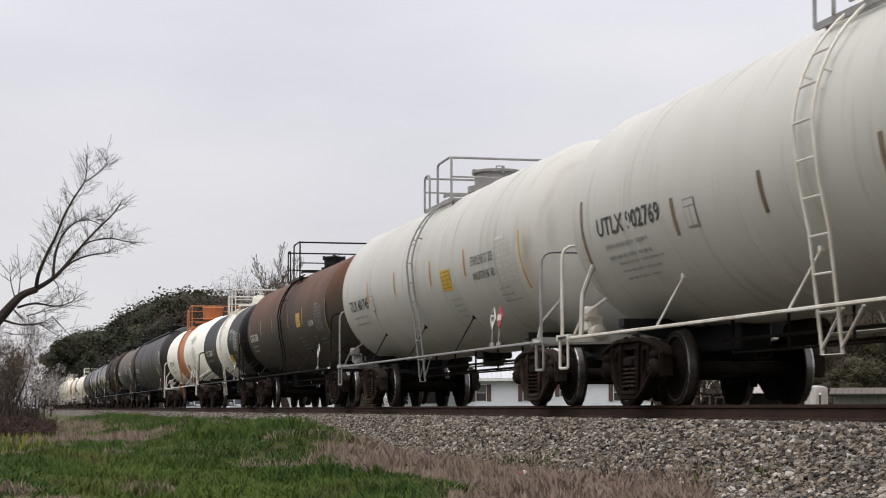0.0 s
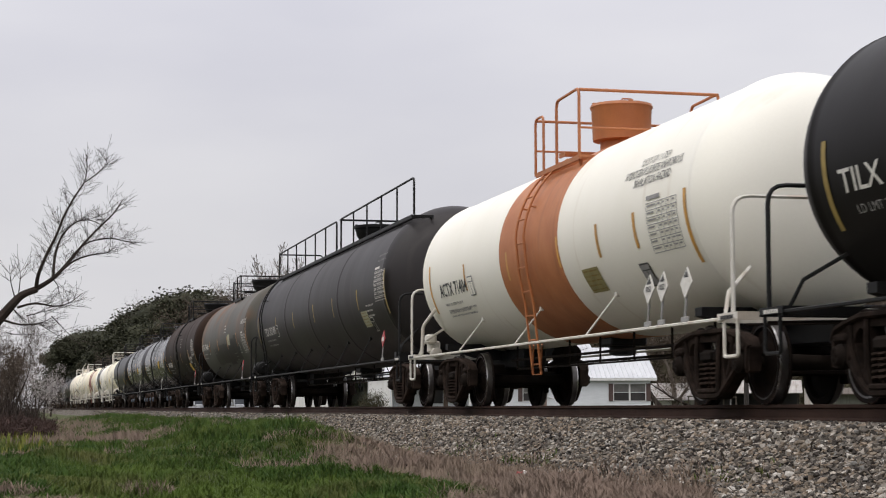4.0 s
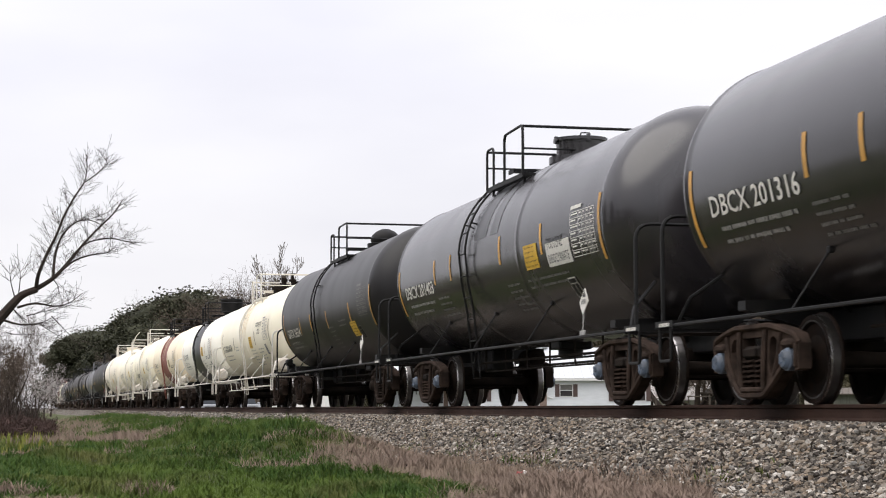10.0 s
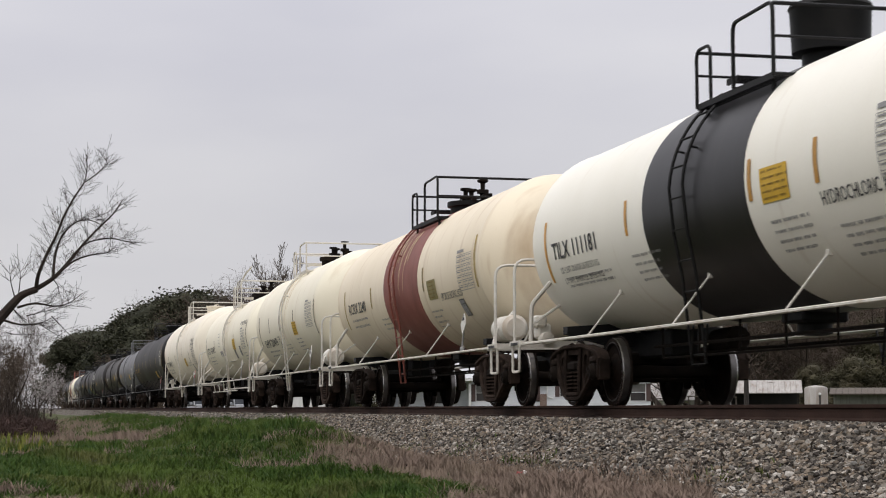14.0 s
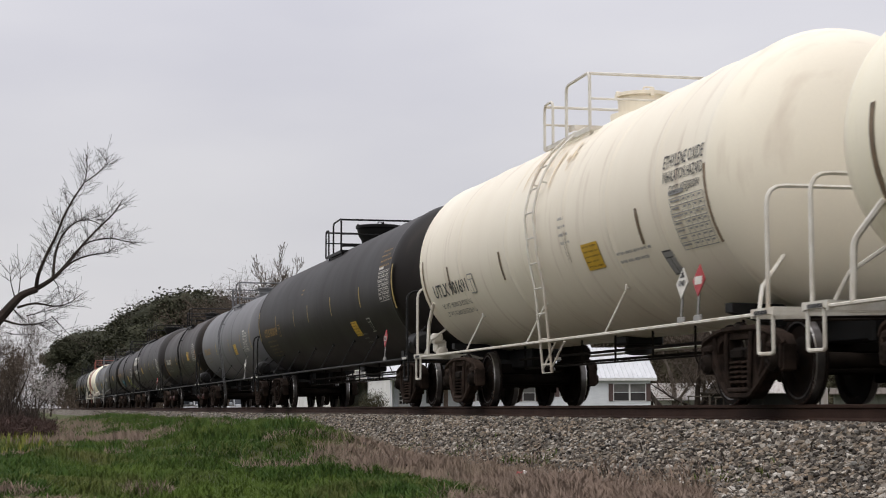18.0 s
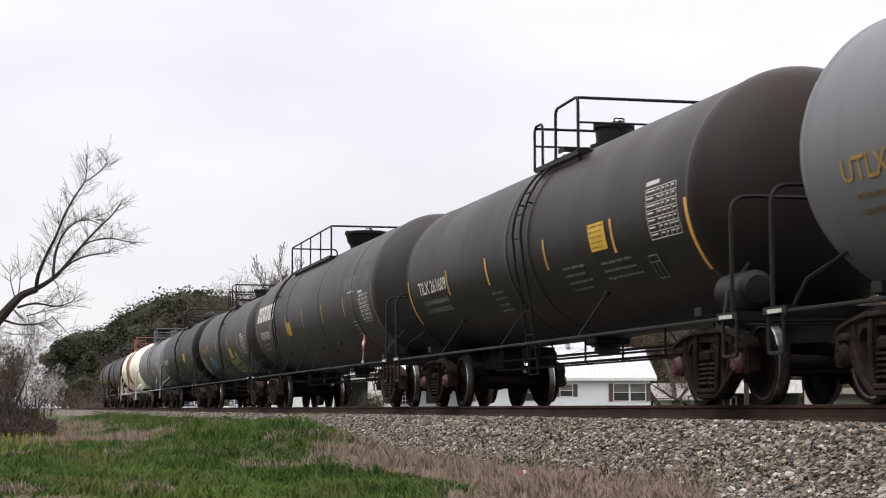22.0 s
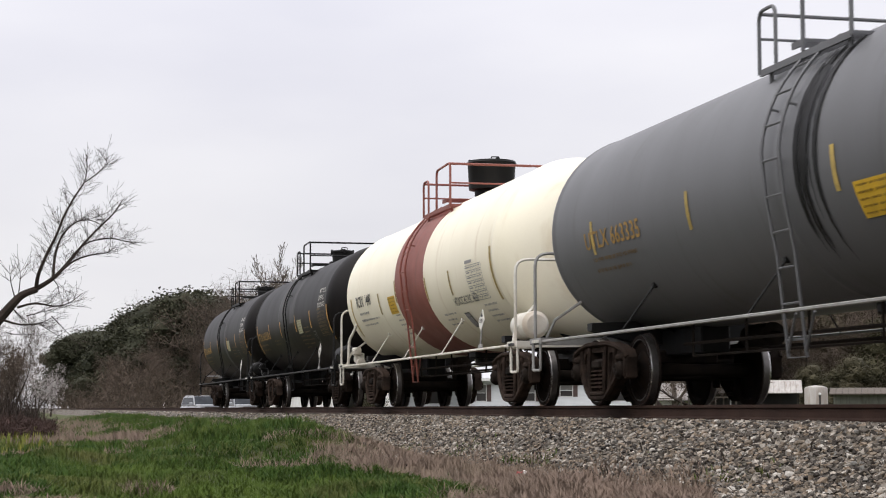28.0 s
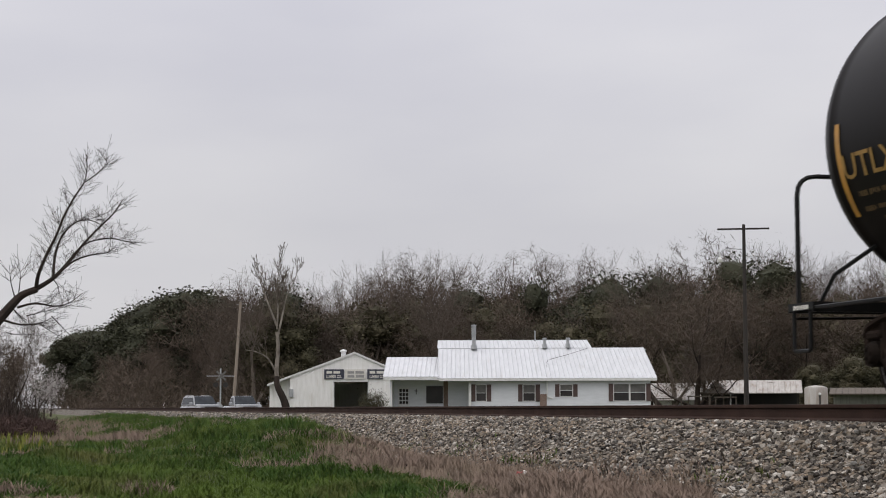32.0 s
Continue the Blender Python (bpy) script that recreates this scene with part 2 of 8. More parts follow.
# ---- mesh helpers ----
def mesh_of(name, bm, *mats):
    bmesh.ops.recalc_face_normals(bm, faces=bm.faces)
    me = bpy.data.meshes.new(name)
    bm.to_mesh(me)
    bm.free()
    for m in mats:
        me.materials.append(m)
    return me


def smooth(me, angle=35):
    """Smooth shading but for sharp edges."""
    me.shade_smooth()
    me.set_sharp_from_angle(angle=radians(angle))
    return me


def place(name, me, parent=None, m=None, label=""):
    ob = new(name, me)
    if parent:
        ob.parent = parent
    if m is not None:
        ob.matrix_basis = m
    if label:
        ob["label"] = label
    return ob


def part(name, bm, material, parent, label="", m=None, soft=True):
    me = mesh_of(name, bm, *(material if isinstance(material, tuple) else (material,)))
    if soft:
        smooth(me)
    return place(name, me, parent, m, label)


def box(bm, x0, x1, y0, y1, z0, z1, bevel=0.0, m=None):
    r = bmesh.ops.create_cube(bm, size=1.0)
    vs = r["verts"]
    for v in vs:
        v.co = Vector(((x0 + x1) / 2 + v.co.x * (x1 - x0), (y0 + y1) / 2 + v.co.y * (y1 - y0), (z0 + z1) / 2 + v.co.z * (z1 - z0)))
    if bevel:
        es = {e for v in vs for e in v.link_edges}
        r = bmesh.ops.bevel(bm, geom=list(es), offset=bevel, segments=1, affect="EDGES")
        vs = list({v for f in r["faces"] for v in f.verts} | {v for v in vs if v.is_valid})
    if m is not None:
        bmesh.ops.transform(bm, matrix=m, verts=[v for v in vs if v.is_valid])


def tube(bm, points, radius, sides=6, closed_ends=True):
    """A pipe along points; radius may be one number or one for each point."""
    pts = [Vector(p) for p in points]
    rad = radius if isinstance(radius, (list, tuple)) else [radius] * len(pts)
    rings = []
    ref = None
    for i, p in enumerate(pts):
        t = (pts[min(i + 1, len(pts) - 1)] - pts[max(i - 1, 0)]).normalized()
        if ref is None:
            ref = Vector((0, 0, 1)) if abs(t.z) < 0.9 else Vector((1, 0, 0))
        a = (ref - t * ref.dot(t)).normalized()
        ref = a
        b = t.cross(a)
        rings.append([bm.verts.new(p + (a * math.cos(k * math.tau / sides) + b * math.sin(k * math.tau / sides)) * rad[i]) for k in range(sides)])
    for r0, r1 in zip(rings, rings[1:]):
        for k in range(sides):
            bm.faces.new((r0[k], r0[(k + 1) % sides], r1[(k + 1) % sides], r1[k]))
    if closed_ends and sides > 2:
        bm.faces.new(rings[0][::-1])
        bm.faces.new(rings[-1])


def rounded(points, r=0.12, n=4):
    """The way along points with its corners rounded."""
    pts = [Vector(p) for p in points]
    out = [pts[0]]
    for a, b, c in zip(pts, pts[1:], pts[2:]):
        d0, d1 = (a - b), (c - b)
        k = min(r, d0.length * 0.45, d1.length * 0.45)
        p0, p1 = b + d0.normalized() * k, b + d1.normalized() * k
        for i in range(n + 1):
            u = i / n
            out.append(p0 * (1 - u) ** 2 + b * 2 * u * (1 - u) + p1 * u * u)
    out.append(pts[-1])
    return out


def lathe(bm, profile, sides=32, axis="X", closed=True):
    """Turns (along, radius) pairs round the axis."""
    rings = []
    for a, r in profile:
        ring = []
        for k in range(sides):
            c, s = math.cos(k * math.tau / sides), math.sin(k * math.tau / sides)
            co = {"X": (a, r * c, r * s), "Y": (r * c, a, r * s), "Z": (r * c, r * s, a)}[axis]
            ring.append(bm.verts.new(co))
        rings.append(ring)
    faces = []
    for r0, r1 in zip(rings, rings[1:]):
        for k in range(sides):
            faces.append(bm.faces.new((r0[k], r0[(k + 1) % sides], r1[(k + 1) % sides], r1[k])))
    if closed:
        bm.faces.new(rings[0][::-1])
        bm.faces.new(rings[-1])
    return faces


def prism(bm, outline, y0, y1, holes=()):
    """An outline in x, z with holes, drawn out from y0 to y1."""
    edges = []
    for loop in (outline, *holes):
        vs = [bm.verts.new((x, y0, z)) for x, z in loop]
        edges += [bm.edges.new((vs[i], vs[(i + 1) % len(vs)])) for i in range(len(vs))]
    fs = [g for g in bmesh.ops.triangle_fill(bm, edges=edges, use_beauty=True)["geom"] if isinstance(g, bmesh.types.BMFace)]
    ex = bmesh.ops.extrude_face_region(bm, geom=fs)["geom"]
    bmesh.ops.translate(bm, vec=(0, y1 - y0, 0), verts=[g for g in ex if isinstance(g, bmesh.types.BMVert)])


# ---- the train: shared meshes of the trucks ----
def sideframe_mesh():
    """A cast truck side: flat top chord, deep V-shaped belly, spring window and two oval holes."""
    bm = bmesh.new()
    half = [(0.46, 0.84), (0.76, 0.79), (1.04, 0.72), (1.12, 0.62), (1.11, 0.36), (1.01, 0.34), (0.985, 0.57), (0.79, 0.57), (0.765, 0.36), (0.70, 0.33), (0.50, 0.20), (0.34, 0.09), (0.24, 0.06)]
    outline = half + [(-x, z) for x, z in half[::-1]]
    window = [(-0.30, 0.71), (0.30, 0.71), (0.27, 0.19), (0.20, 0.15), (-0.20, 0.15), (-0.27, 0.19)]
    oval = [(0.43, 0.69), (0.52, 0.71), (0.60, 0.66), (0.63, 0.57), (0.58, 0.45), (0.49, 0.34), (0.43, 0.31), (0.40, 0.37), (0.40, 0.60)]
    prism(bm, outline, -0.07, 0.07, (window, oval, [(-x, z) for x, z in oval[::-1]]))
    # raised rims round the casting
    tube(bm, rounded([(-1.10, -0.06, 0.62), (-1.02, -0.075, 0.71), (-0.76, -0.085, 0.77), (-0.46, -0.09, 0.82), (0.46, -0.09, 0.82), (0.76, -0.085, 0.77), (1.02, -0.075, 0.71), (1.10, -0.06, 0.62)], 0.08), 0.034, 6)
    tube(bm, rounded([(-0.74, -0.06, 0.40), (-0.50, -0.085, 0.22), (-0.30, -0.09, 0.10), (0.30, -0.09, 0.10), (0.50, -0.085, 0.22), (0.74, -0.06, 0.40)], 0.08), 0.036, 6)
    for s in (-1, 1):
        tube(bm, [(s * 0.335, -0.085, 0.78), (s * 0.33, -0.10, 0.60), (s * 0.30, -0.10, 0.30), (s * 0.27, -0.085, 0.14)], 0.030, 6)
        tube(bm, [(s * 0.50, -0.08, 0.24), (s * 0.66, -0.085, 0.50), (s * 0.70, -0.08, 0.74)], 0.028, 6)
        box(bm, s * 0.888 - 0.15, s * 0.888 + 0.15, -0.11, 0.11, 0.575, 0.67, 0.03)
        box(bm, s * 0.74 - 0.03, s * 0.74 + 0.03, -0.095, 0.095, 0.37, 0.60, 0.015)
        box(bm, s * 1.05 - 0.03, s * 1.05 + 0.03, -0.095, 0.095, 0.37, 0.62, 0.015)
    box(bm, -0.27, 0.27, -0.13, 0.13, 0.13, 0.185, 0.015)
    return smooth(mesh_of("sideframe", bm, M["cast_rust"]), 40)


def spring_mesh():
    bm = bmesh.new()
    for cx, cy in ((-0.165, -0.06), (0.0, -0.075), (0.165, -0.06), (-0.08, 0.07), (0.08, 0.07)):
        turns = [(cx + 0.062 * math.cos(a), cy + 0.062 * math.sin(a), 0.20 + 0.0085 * a) for a in [k * math.tau / 8 for k in range(42)]]
        tube(bm, turns, 0.0165, 5)
    return smooth(mesh_of("spring_pack", bm, M["cast_rust"]))


def wheel_mesh(inner):
    """A wheel round y; inner is the side of its flange (+1 or -1)."""
    bm = bmesh.new()
    prof = [(-0.075, 0.10), (-0.085, 0.115), (-0.06, 0.15), (-0.015, 0.25), (-0.03, 0.36), (-0.062, 0.385), (-0.066, 0.405), (-0.066, 0.452), (-0.05, 0.457),
            (0.035, 0.46), (0.045, 0.485), (0.066, 0.487), (0.072, 0.46), (0.07, 0.39), (0.02, 0.36), (0.03, 0.25), (0.06, 0.15), (0.075, 0.10)]
    fs = lathe(bm, [(a * inner, r) for a, r in prof], 40, "Y", closed=True)
    for i, f in enumerate(fs):
        f.material_index = {7: 1, 8: 2, 5: 2}.get(i // 40, 0)
    return smooth(mesh_of("wheel", bm, M["wheel_steel"], M["tread"], M["tread_dull"]), 30)


def axle_mesh():
    bm = bmesh.new()
    lathe(bm, [(-1.05, 0.08), (-0.8, 0.08), (-0.78, 0.10), (-0.6, 0.095), (0, 0.08), (0.6, 0.095), (0.78, 0.10), (0.8, 0.08), (1.05, 0.08)], 12, "Y")
    return smooth(mesh_of("axle", bm, M["steel_dirty"]))


def bearing_mesh(paint):
    bm = bmesh.new()
    lathe(bm, [(-0.125, 0.03), (-0.125, 0.075), (-0.11, 0.095), (-0.08, 0.105), (-0.07, 0.12), (0.09, 0.12), (0.10, 0.10)], 14, "Y")
    for k in range(3):
        a = k * math.tau / 3
        box(bm, 0.045 * math.cos(a) - 0.014, 0.045 * math.cos(a) + 0.014, -0.14, -0.12, 0.045 * math.sin(a) - 0.014, 0.045 * math.sin(a) + 0.014)
    return smooth(mesh_of("bearing_cap", bm, M[paint]))


def bolster_mesh():
    bm = bmesh.new()
    box(bm, -0.22, 0.22, -1.10, 1.10, 0.475, 0.62, 0.03)
    for y in (-1.11, 1.11):
        box(bm, -0.16, 0.16, y - 0.02, y + 0.02, 0.50, 0.595, 0.012)
    box(bm, -0.24, 0.24, -0.55, 0.55, 0.55, 0.74, 0.03)
    lathe_at = bmesh.ops.create_cone(bm, cap_ends=True, segments=16, radius1=0.2, radius2=0.2, depth=0.08)["verts"]
    bmesh.ops.translate(bm, vec=(0, 0, 0.78), verts=lathe_at)
    return smooth(mesh_of("truck", bm, M["steel_dirty"]))


def brake_beam_mesh():
    bm = bmesh.new()
    tube(bm, [(0, -0.72, 0.36), (0.14, 0, 0.36), (0, 0.72, 0.36)], 0.03, 6)
    tube(bm, [(0, -0.72, 0.36), (0, 0.72, 0.36)], 0.03, 6)
    for y in (-0.74, 0.74):
        box(bm, -0.04, 0.03, y - 0.045, y + 0.045, 0.24, 0.50, 0.01)
    return smooth(mesh_of("brake_beam", bm, M["steel_dirty"]))


TRUCK_PARTS = {"sideframe": sideframe_mesh(), "spring": spring_mesh(), "wheel_near": wheel_mesh(1), "wheel_far": wheel_mesh(-1),
               "axle": axle_mesh(), "bolster": bolster_mesh(), "beam": brake_beam_mesh()}
BEARINGS = {k: bearing_mesh(k) for k in ("steel_dirty", "cap_blue", "cap_red")}
WHEELS = {}          # place in its truck -> the wheels there


def truck(car, x, caps="steel_dirty"):
    t = place("truck", TRUCK_PARTS["bolster"], car, pose(x, 0, 0), "rusty cast steel truck")
    for s in (-1, 1):
        place("sideframe", TRUCK_PARTS["sideframe"], t, pose(0, s * 1.0, 0, 0, 0, 0 if s < 0 else 180))
        place("spring_pack", TRUCK_PARTS["spring"], t, pose(0, s * 1.0, 0, 0, 0, 0 if s < 0 else 180))
    for ax in (-0.889, 0.889):
        place("axle", TRUCK_PARTS["axle"], t, pose(ax, 0, 0.457))
        place("brake_beam", TRUCK_PARTS["beam"], t, pose(ax * 0.36, 0, 0, 0, 0, 180 if ax > 0 else 0))
        for s in (-1, 1):
            at = (ax, s * 0.755, 0.457)
            w = place("wheel", TRUCK_PARTS["wheel_near" if s < 0 else "wheel_far"], t, pose(*at), "steel wheel with bright worn tread")
            WHEELS.setdefault(at, []).append(w)
            place("bearing_cap", BEARINGS[caps], t, pose(ax, s * 1.03, 0.457, 0, 0, 0 if s < 0 else 180))
    return t


# ---- writing and markings that lie on the tank's side ----
TEXTS = {}


def text_points(words, bold=0.022):
    """The flat mesh of words: points, faces, with height 1 for a capital."""
    if (words, bold) not in TEXTS:
        cu = bpy.data.curves.new("words", "FONT")
        cu.body, cu.resolution_u, cu.offset = words, 2, bold
        ob = new("words", cu)
        me = bpy.data.meshes.new_from_object(ob.evaluated_get(bpy.context.evaluated_depsgraph_get()))
        co = np.zeros(len(me.vertices) * 3)
        me.vertices.foreach_get("co", co)
        co = co.reshape(-1, 3)[:, :2]
        fa = [tuple(p.vertices) for p in me.polygons]
        bpy.data.objects.remove(ob)
        bpy.data.curves.remove(cu)
        bpy.data.meshes.remove(me)
        lo, hi = co.min(0), co.max(0)
        TEXTS[words, bold] = ((co - lo) / (hi - lo), fa)
    return TEXTS[words, bold]


class Side:
    """The near side of a tank: places by x and by metres of arc above its middle."""

    def __init__(self, radius, middle):
        self.r, self.z = radius, middle

    def at(self, x, arc, out=0.01):
        a = arc / self.r
        return Vector((x, -(self.r + out) * math.cos(a), self.z + (self.r + out) * math.sin(a)))

    def patch(self, bm, x0, x1, a0, a1, out=0.008, lean=0.0):
        n = max(1, round(abs(a1 - a0) / 0.08))
        rows = []
        for i in range(n + 1):
            a = a0 + (a1 - a0) * i / n
            rows.append((bm.verts.new(self.at(x0 + lean * i / n, a, out)), bm.verts.new(self.at(x1 + lean * i / n, a, out))))
        for p, q in zip(rows, rows[1:]):
            bm.faces.new((p[0], p[1], q[1], q[0]))

    def words(self, car, text, x0, arc, width, height, ink, name="lettering", out=0.010):
        co, fa = text_points(text, 0.012 if height > 0.2 else 0.006 if height > 0.1 else -0.004)
        me = bpy.data.meshes.new(name)
        me.from_pydata([self.at(x0 + u * width, arc + w * height, out) for u, w in co], [], fa)
        me.materials.append(ink)
        return place(name, me, car)

    def bars(self, car, x0, arc, width, rows, pitch, ink, seed=0, name="small_print", out=0.009):
        rnd = random.Random(seed + int(x0 * 100))
        bm = bmesh.new()
        for i in range(rows):
            x, end, left = x0, x0 + width * rnd.uniform(0.7, 1.0), rnd.randint(3, 9)
            while x < end:
                w = rnd.uniform(0.016, 0.034)
                self.patch(bm, x, x + w, arc - i * pitch - pitch * 0.36 * rnd.uniform(0.75, 1.0), arc - i * pitch, out)
                left -= 1
                x += w + (0.014 if left else 0.05)
                left = left or rnd.randint(3, 9)
        return tagged(part(name, bm, ink, car, soft=False), kind="stuff")

    def table(self, car, x0, arc, ink, width=1.0, height=0.6, seed=0):
        rnd = random.Random(seed)
        bm = bmesh.new()
        n = 7
        for i in range(n + 1):
            a = arc - height * i / n
            self.patch(bm, x0, x0 + width, a - 0.005, a + 0.004, 0.009)
        for u in (0.0, 0.36, 0.52, 0.68, 0.84, 1.0):
            self.patch(bm, x0 + u * width - 0.006, x0 + u * width + 0.006, arc - height, arc, 0.0095)
        for i in range(n):
            a = arc - height * (i + 0.25) / n
            self.patch(bm, x0 + 0.03, x0 + width * rnd.uniform(0.2, 0.34), a - height * 0.24 / n, a, 0.010)
            for u in (0.39, 0.55, 0.71, 0.87):
                self.patch(bm, x0 + u * width, x0 + (u + rnd.uniform(0.04, 0.10)) * width, a - height * 0.24 / n, a, 0.010)
        self.patch(bm, x0, x0 + 0.45, arc + 0.04, arc + 0.09, 0.010)
        return part("test_table", bm, ink, car, soft=False)

    def strip(self, car, x, top, length, ink):
        bm = bmesh.new()
        self.patch(bm, x - 0.045, x + 0.045, top - length, top, 0.007)
        return part("reflective_strip", bm, ink, car, soft=False)

    def sign(self, car, x0, top, width, height, paint, ink, seed=0):
        bm = bmesh.new()
        self.patch(bm, x0, x0 + width, top - height, top, 0.009)
        s = part("notice", bm, paint, car, "rectangular yellow notice", soft=False)
        self.bars(s, x0 + 0.05, top - 0.03, width * 0.93, 5, height * 0.19, ink, seed, out=0.012)
        return s

    def frame_plate(self, car, x0, top, ink, back):
        bm = bmesh.new()
        self.patch(bm, x0, x0 + 0.33, top - 0.33, top, 0.010)
        p = part("plate_frame", bm, ink, car, soft=False)
        bm = bmesh.new()
        for u0, u1, w0, w1 in ((0.02, 0.155, 0.10, 0.31), (0.175, 0.31, 0.10, 0.31), (0.02, 0.31, 0.02, 0.085)):
            self.patch(bm, x0 + u0, x0 + u1, top - w1, top - w0, 0.013)
        part("plate_field", bm, back, p, soft=False)
        return p


def placard(car, x, y, z, number, red=False):
    """A diamond placard on a short stem."""
    bm = bmesh.new()
    vs = [(0.0, 0.18), (0.18, 0.0), (0.0, -0.18), (-0.18, 0.0)]
    prism(bm, vs, -0.006, 0.006)
    p = part("placard", bm, M["ink_red"] if red else M["ink_white"], car, "red diamond placard" if red else "white diamond placard", pose(x, y, z, -5), False)
    bm = bmesh.new()
    if red:
        box(bm, -0.105, 0.105, -0.010, -0.007, -0.045, 0.045)
        part("placard_field", bm, M["ink_white"], p, soft=False)
    else:
        for k in range(5):
            w = 0.02 + 0.02 * k
            box(bm, -0.06 + k * 0.027, -0.045 + k * 0.027, -0.010, -0.007, 0.06, 0.15 - abs(k - 2) * 0.03)
        part("placard_symbol", bm, M["ink_black"], p, soft=False)
    if number:
        co, fa = text_points(number)
        me = bpy.data.meshes.new("placard_number")
        me.from_pydata([(-0.09 + u * 0.18, -0.0125, -0.035 + w * 0.07) for u, w in co], [], fa)
        me.materials.append(M["ink_black"])
        place("placard_number", me, p)
    bm = bmesh.new()
    tube(bm, [(0, 0.012, 0.05), (0, 0.012, -0.42)], 0.016, 5)
    box(bm, -0.1, 0.1, 0.0, 0.03, -0.45, -0.38, 0.008)
    part("placard_stem", bm, M["grey_paint"], p)
    return p


# ---- parts of a tank car ----
def tank_shell(car, s, half, paint, rings):
    """Cylinder with dished heads and raised hoops."""
    bm = bmesh.new()
    prof = []
    deep = 0.72
    for i in range(10):
        a = i / 10 * math.pi / 2
        prof.append((-half - deep * math.cos(a), max(0.02, s.r * math.sin(a) ** 0.86)))
    stops = sorted(v for v in [-half, half, *[v for r in rings for v in (r - 0.16, r - 0.05, r - 0.02, r + 0.02, r + 0.05, r + 0.16)]] if -half <= v <= half)
    for v in stops:
        near = min((abs(v - r) for r in rings), default=9)
        prof.append((v, s.r + (0.012 if near < 0.03 else 0.0)))
    prof += [(-a, r) for a, r in prof[:10][::-1]]
    lathe(bm, prof, 64)
    bmesh.ops.translate(bm, vec=(0, 0, s.z), verts=bm.verts)
    return part("tank", bm, paint, car)


def hoop(car, s, x0, x1, paint, name="painted_band", out=0.006):
    bm = bmesh.new()
    lathe(bm, [(x0, s.r - 0.01), (x0, s.r + out), (x1, s.r + out), (x1, s.r - 0.01)], 64, closed=False)
    bmesh.ops.translate(bm, vec=(0, 0, s.z), verts=bm.verts)
    return part(name, bm, paint, car)


def ladder(car, s, x, paint, low=0.46):
    r = s.r + 0.09
    way = [(-(r) * math.cos(radians(a)), s.z + r * math.sin(radians(a))) for a in range(58, -1, -6)]
    bend = way[-1]
    way += [(bend[0] + 0.05, s.z - 0.4), (bend[0] + 0.15, s.z - 0.9), (bend[0] + 0.26, low)]
    bm = bmesh.new()
    tube(bm, [(x - 0.21, y, z) for y, z in way] + [(x + 0.21, y, z) for y, z in way[::-1]], 0.019, 5)
    lad = part("ladder", bm, paint, car)
    for dx in (-0.21, 0.21):
        pipe(lad, "ladder_brace", [(x + dx, bend[0] + 0.25, low + 0.05), (x + dx + 0.45, -1.35, 0.88)], paint, 0.014)
        pipe(lad, "ladder_bracket", [(x + dx, way[6][0], way[6][1]), (x + dx, way[6][0] + 0.1, way[6][1] - 0.02)], paint, 0.014)
    bm = bmesh.new()
    tube(bm, [(-0.21, 0, 0), (0.21, 0, 0)], 0.013, 5)
    rung = mesh_of("rung", bm, paint)
    lengths = [0.0]
    for p, q in zip(way, way[1:]):
        lengths.append(lengths[-1] + math.hypot(q[0] - p[0], q[1] - p[1]))
    d = 0.05
    while d < lengths[-1] - 0.1:
        i = max(k for k in range(len(way) - 1) if lengths[k] <= d)
        u = (d - lengths[i]) / (lengths[i + 1] - lengths[i])
        place("rung", rung, lad, pose(x, way[i][0] + (way[i + 1][0] - way[i][0]) * u, way[i][1] + (way[i + 1][1] - way[i][1]) * u))
        d += 0.36
    return lad


def pipe(car, name, points, paint, r=0.021, corner=0.12, label=""):
    bm = bmesh.new()
    tube(bm, rounded(points, corner), r, 6)
    return part(name, bm, paint, car, label)


def deck(car, x0, x1, y0, y1, z, paint, name="walkway"):
    bm = bmesh.new()
    for y in (y0, y1 - 0.03):
        box(bm, x0, x1, y, y + 0.03, z - 0.07, z)
    n = max(2, round((x1 - x0) / 0.09))
    for i in range(n + 1):
        x = x0 + (x1 - x0 - 0.012) * i / n
        box(bm, x, x + 0.012, y0 + 0.03, y1 - 0.03, z - 0.04, z - 0.004)
    return part(name, bm, paint, car, soft=False)


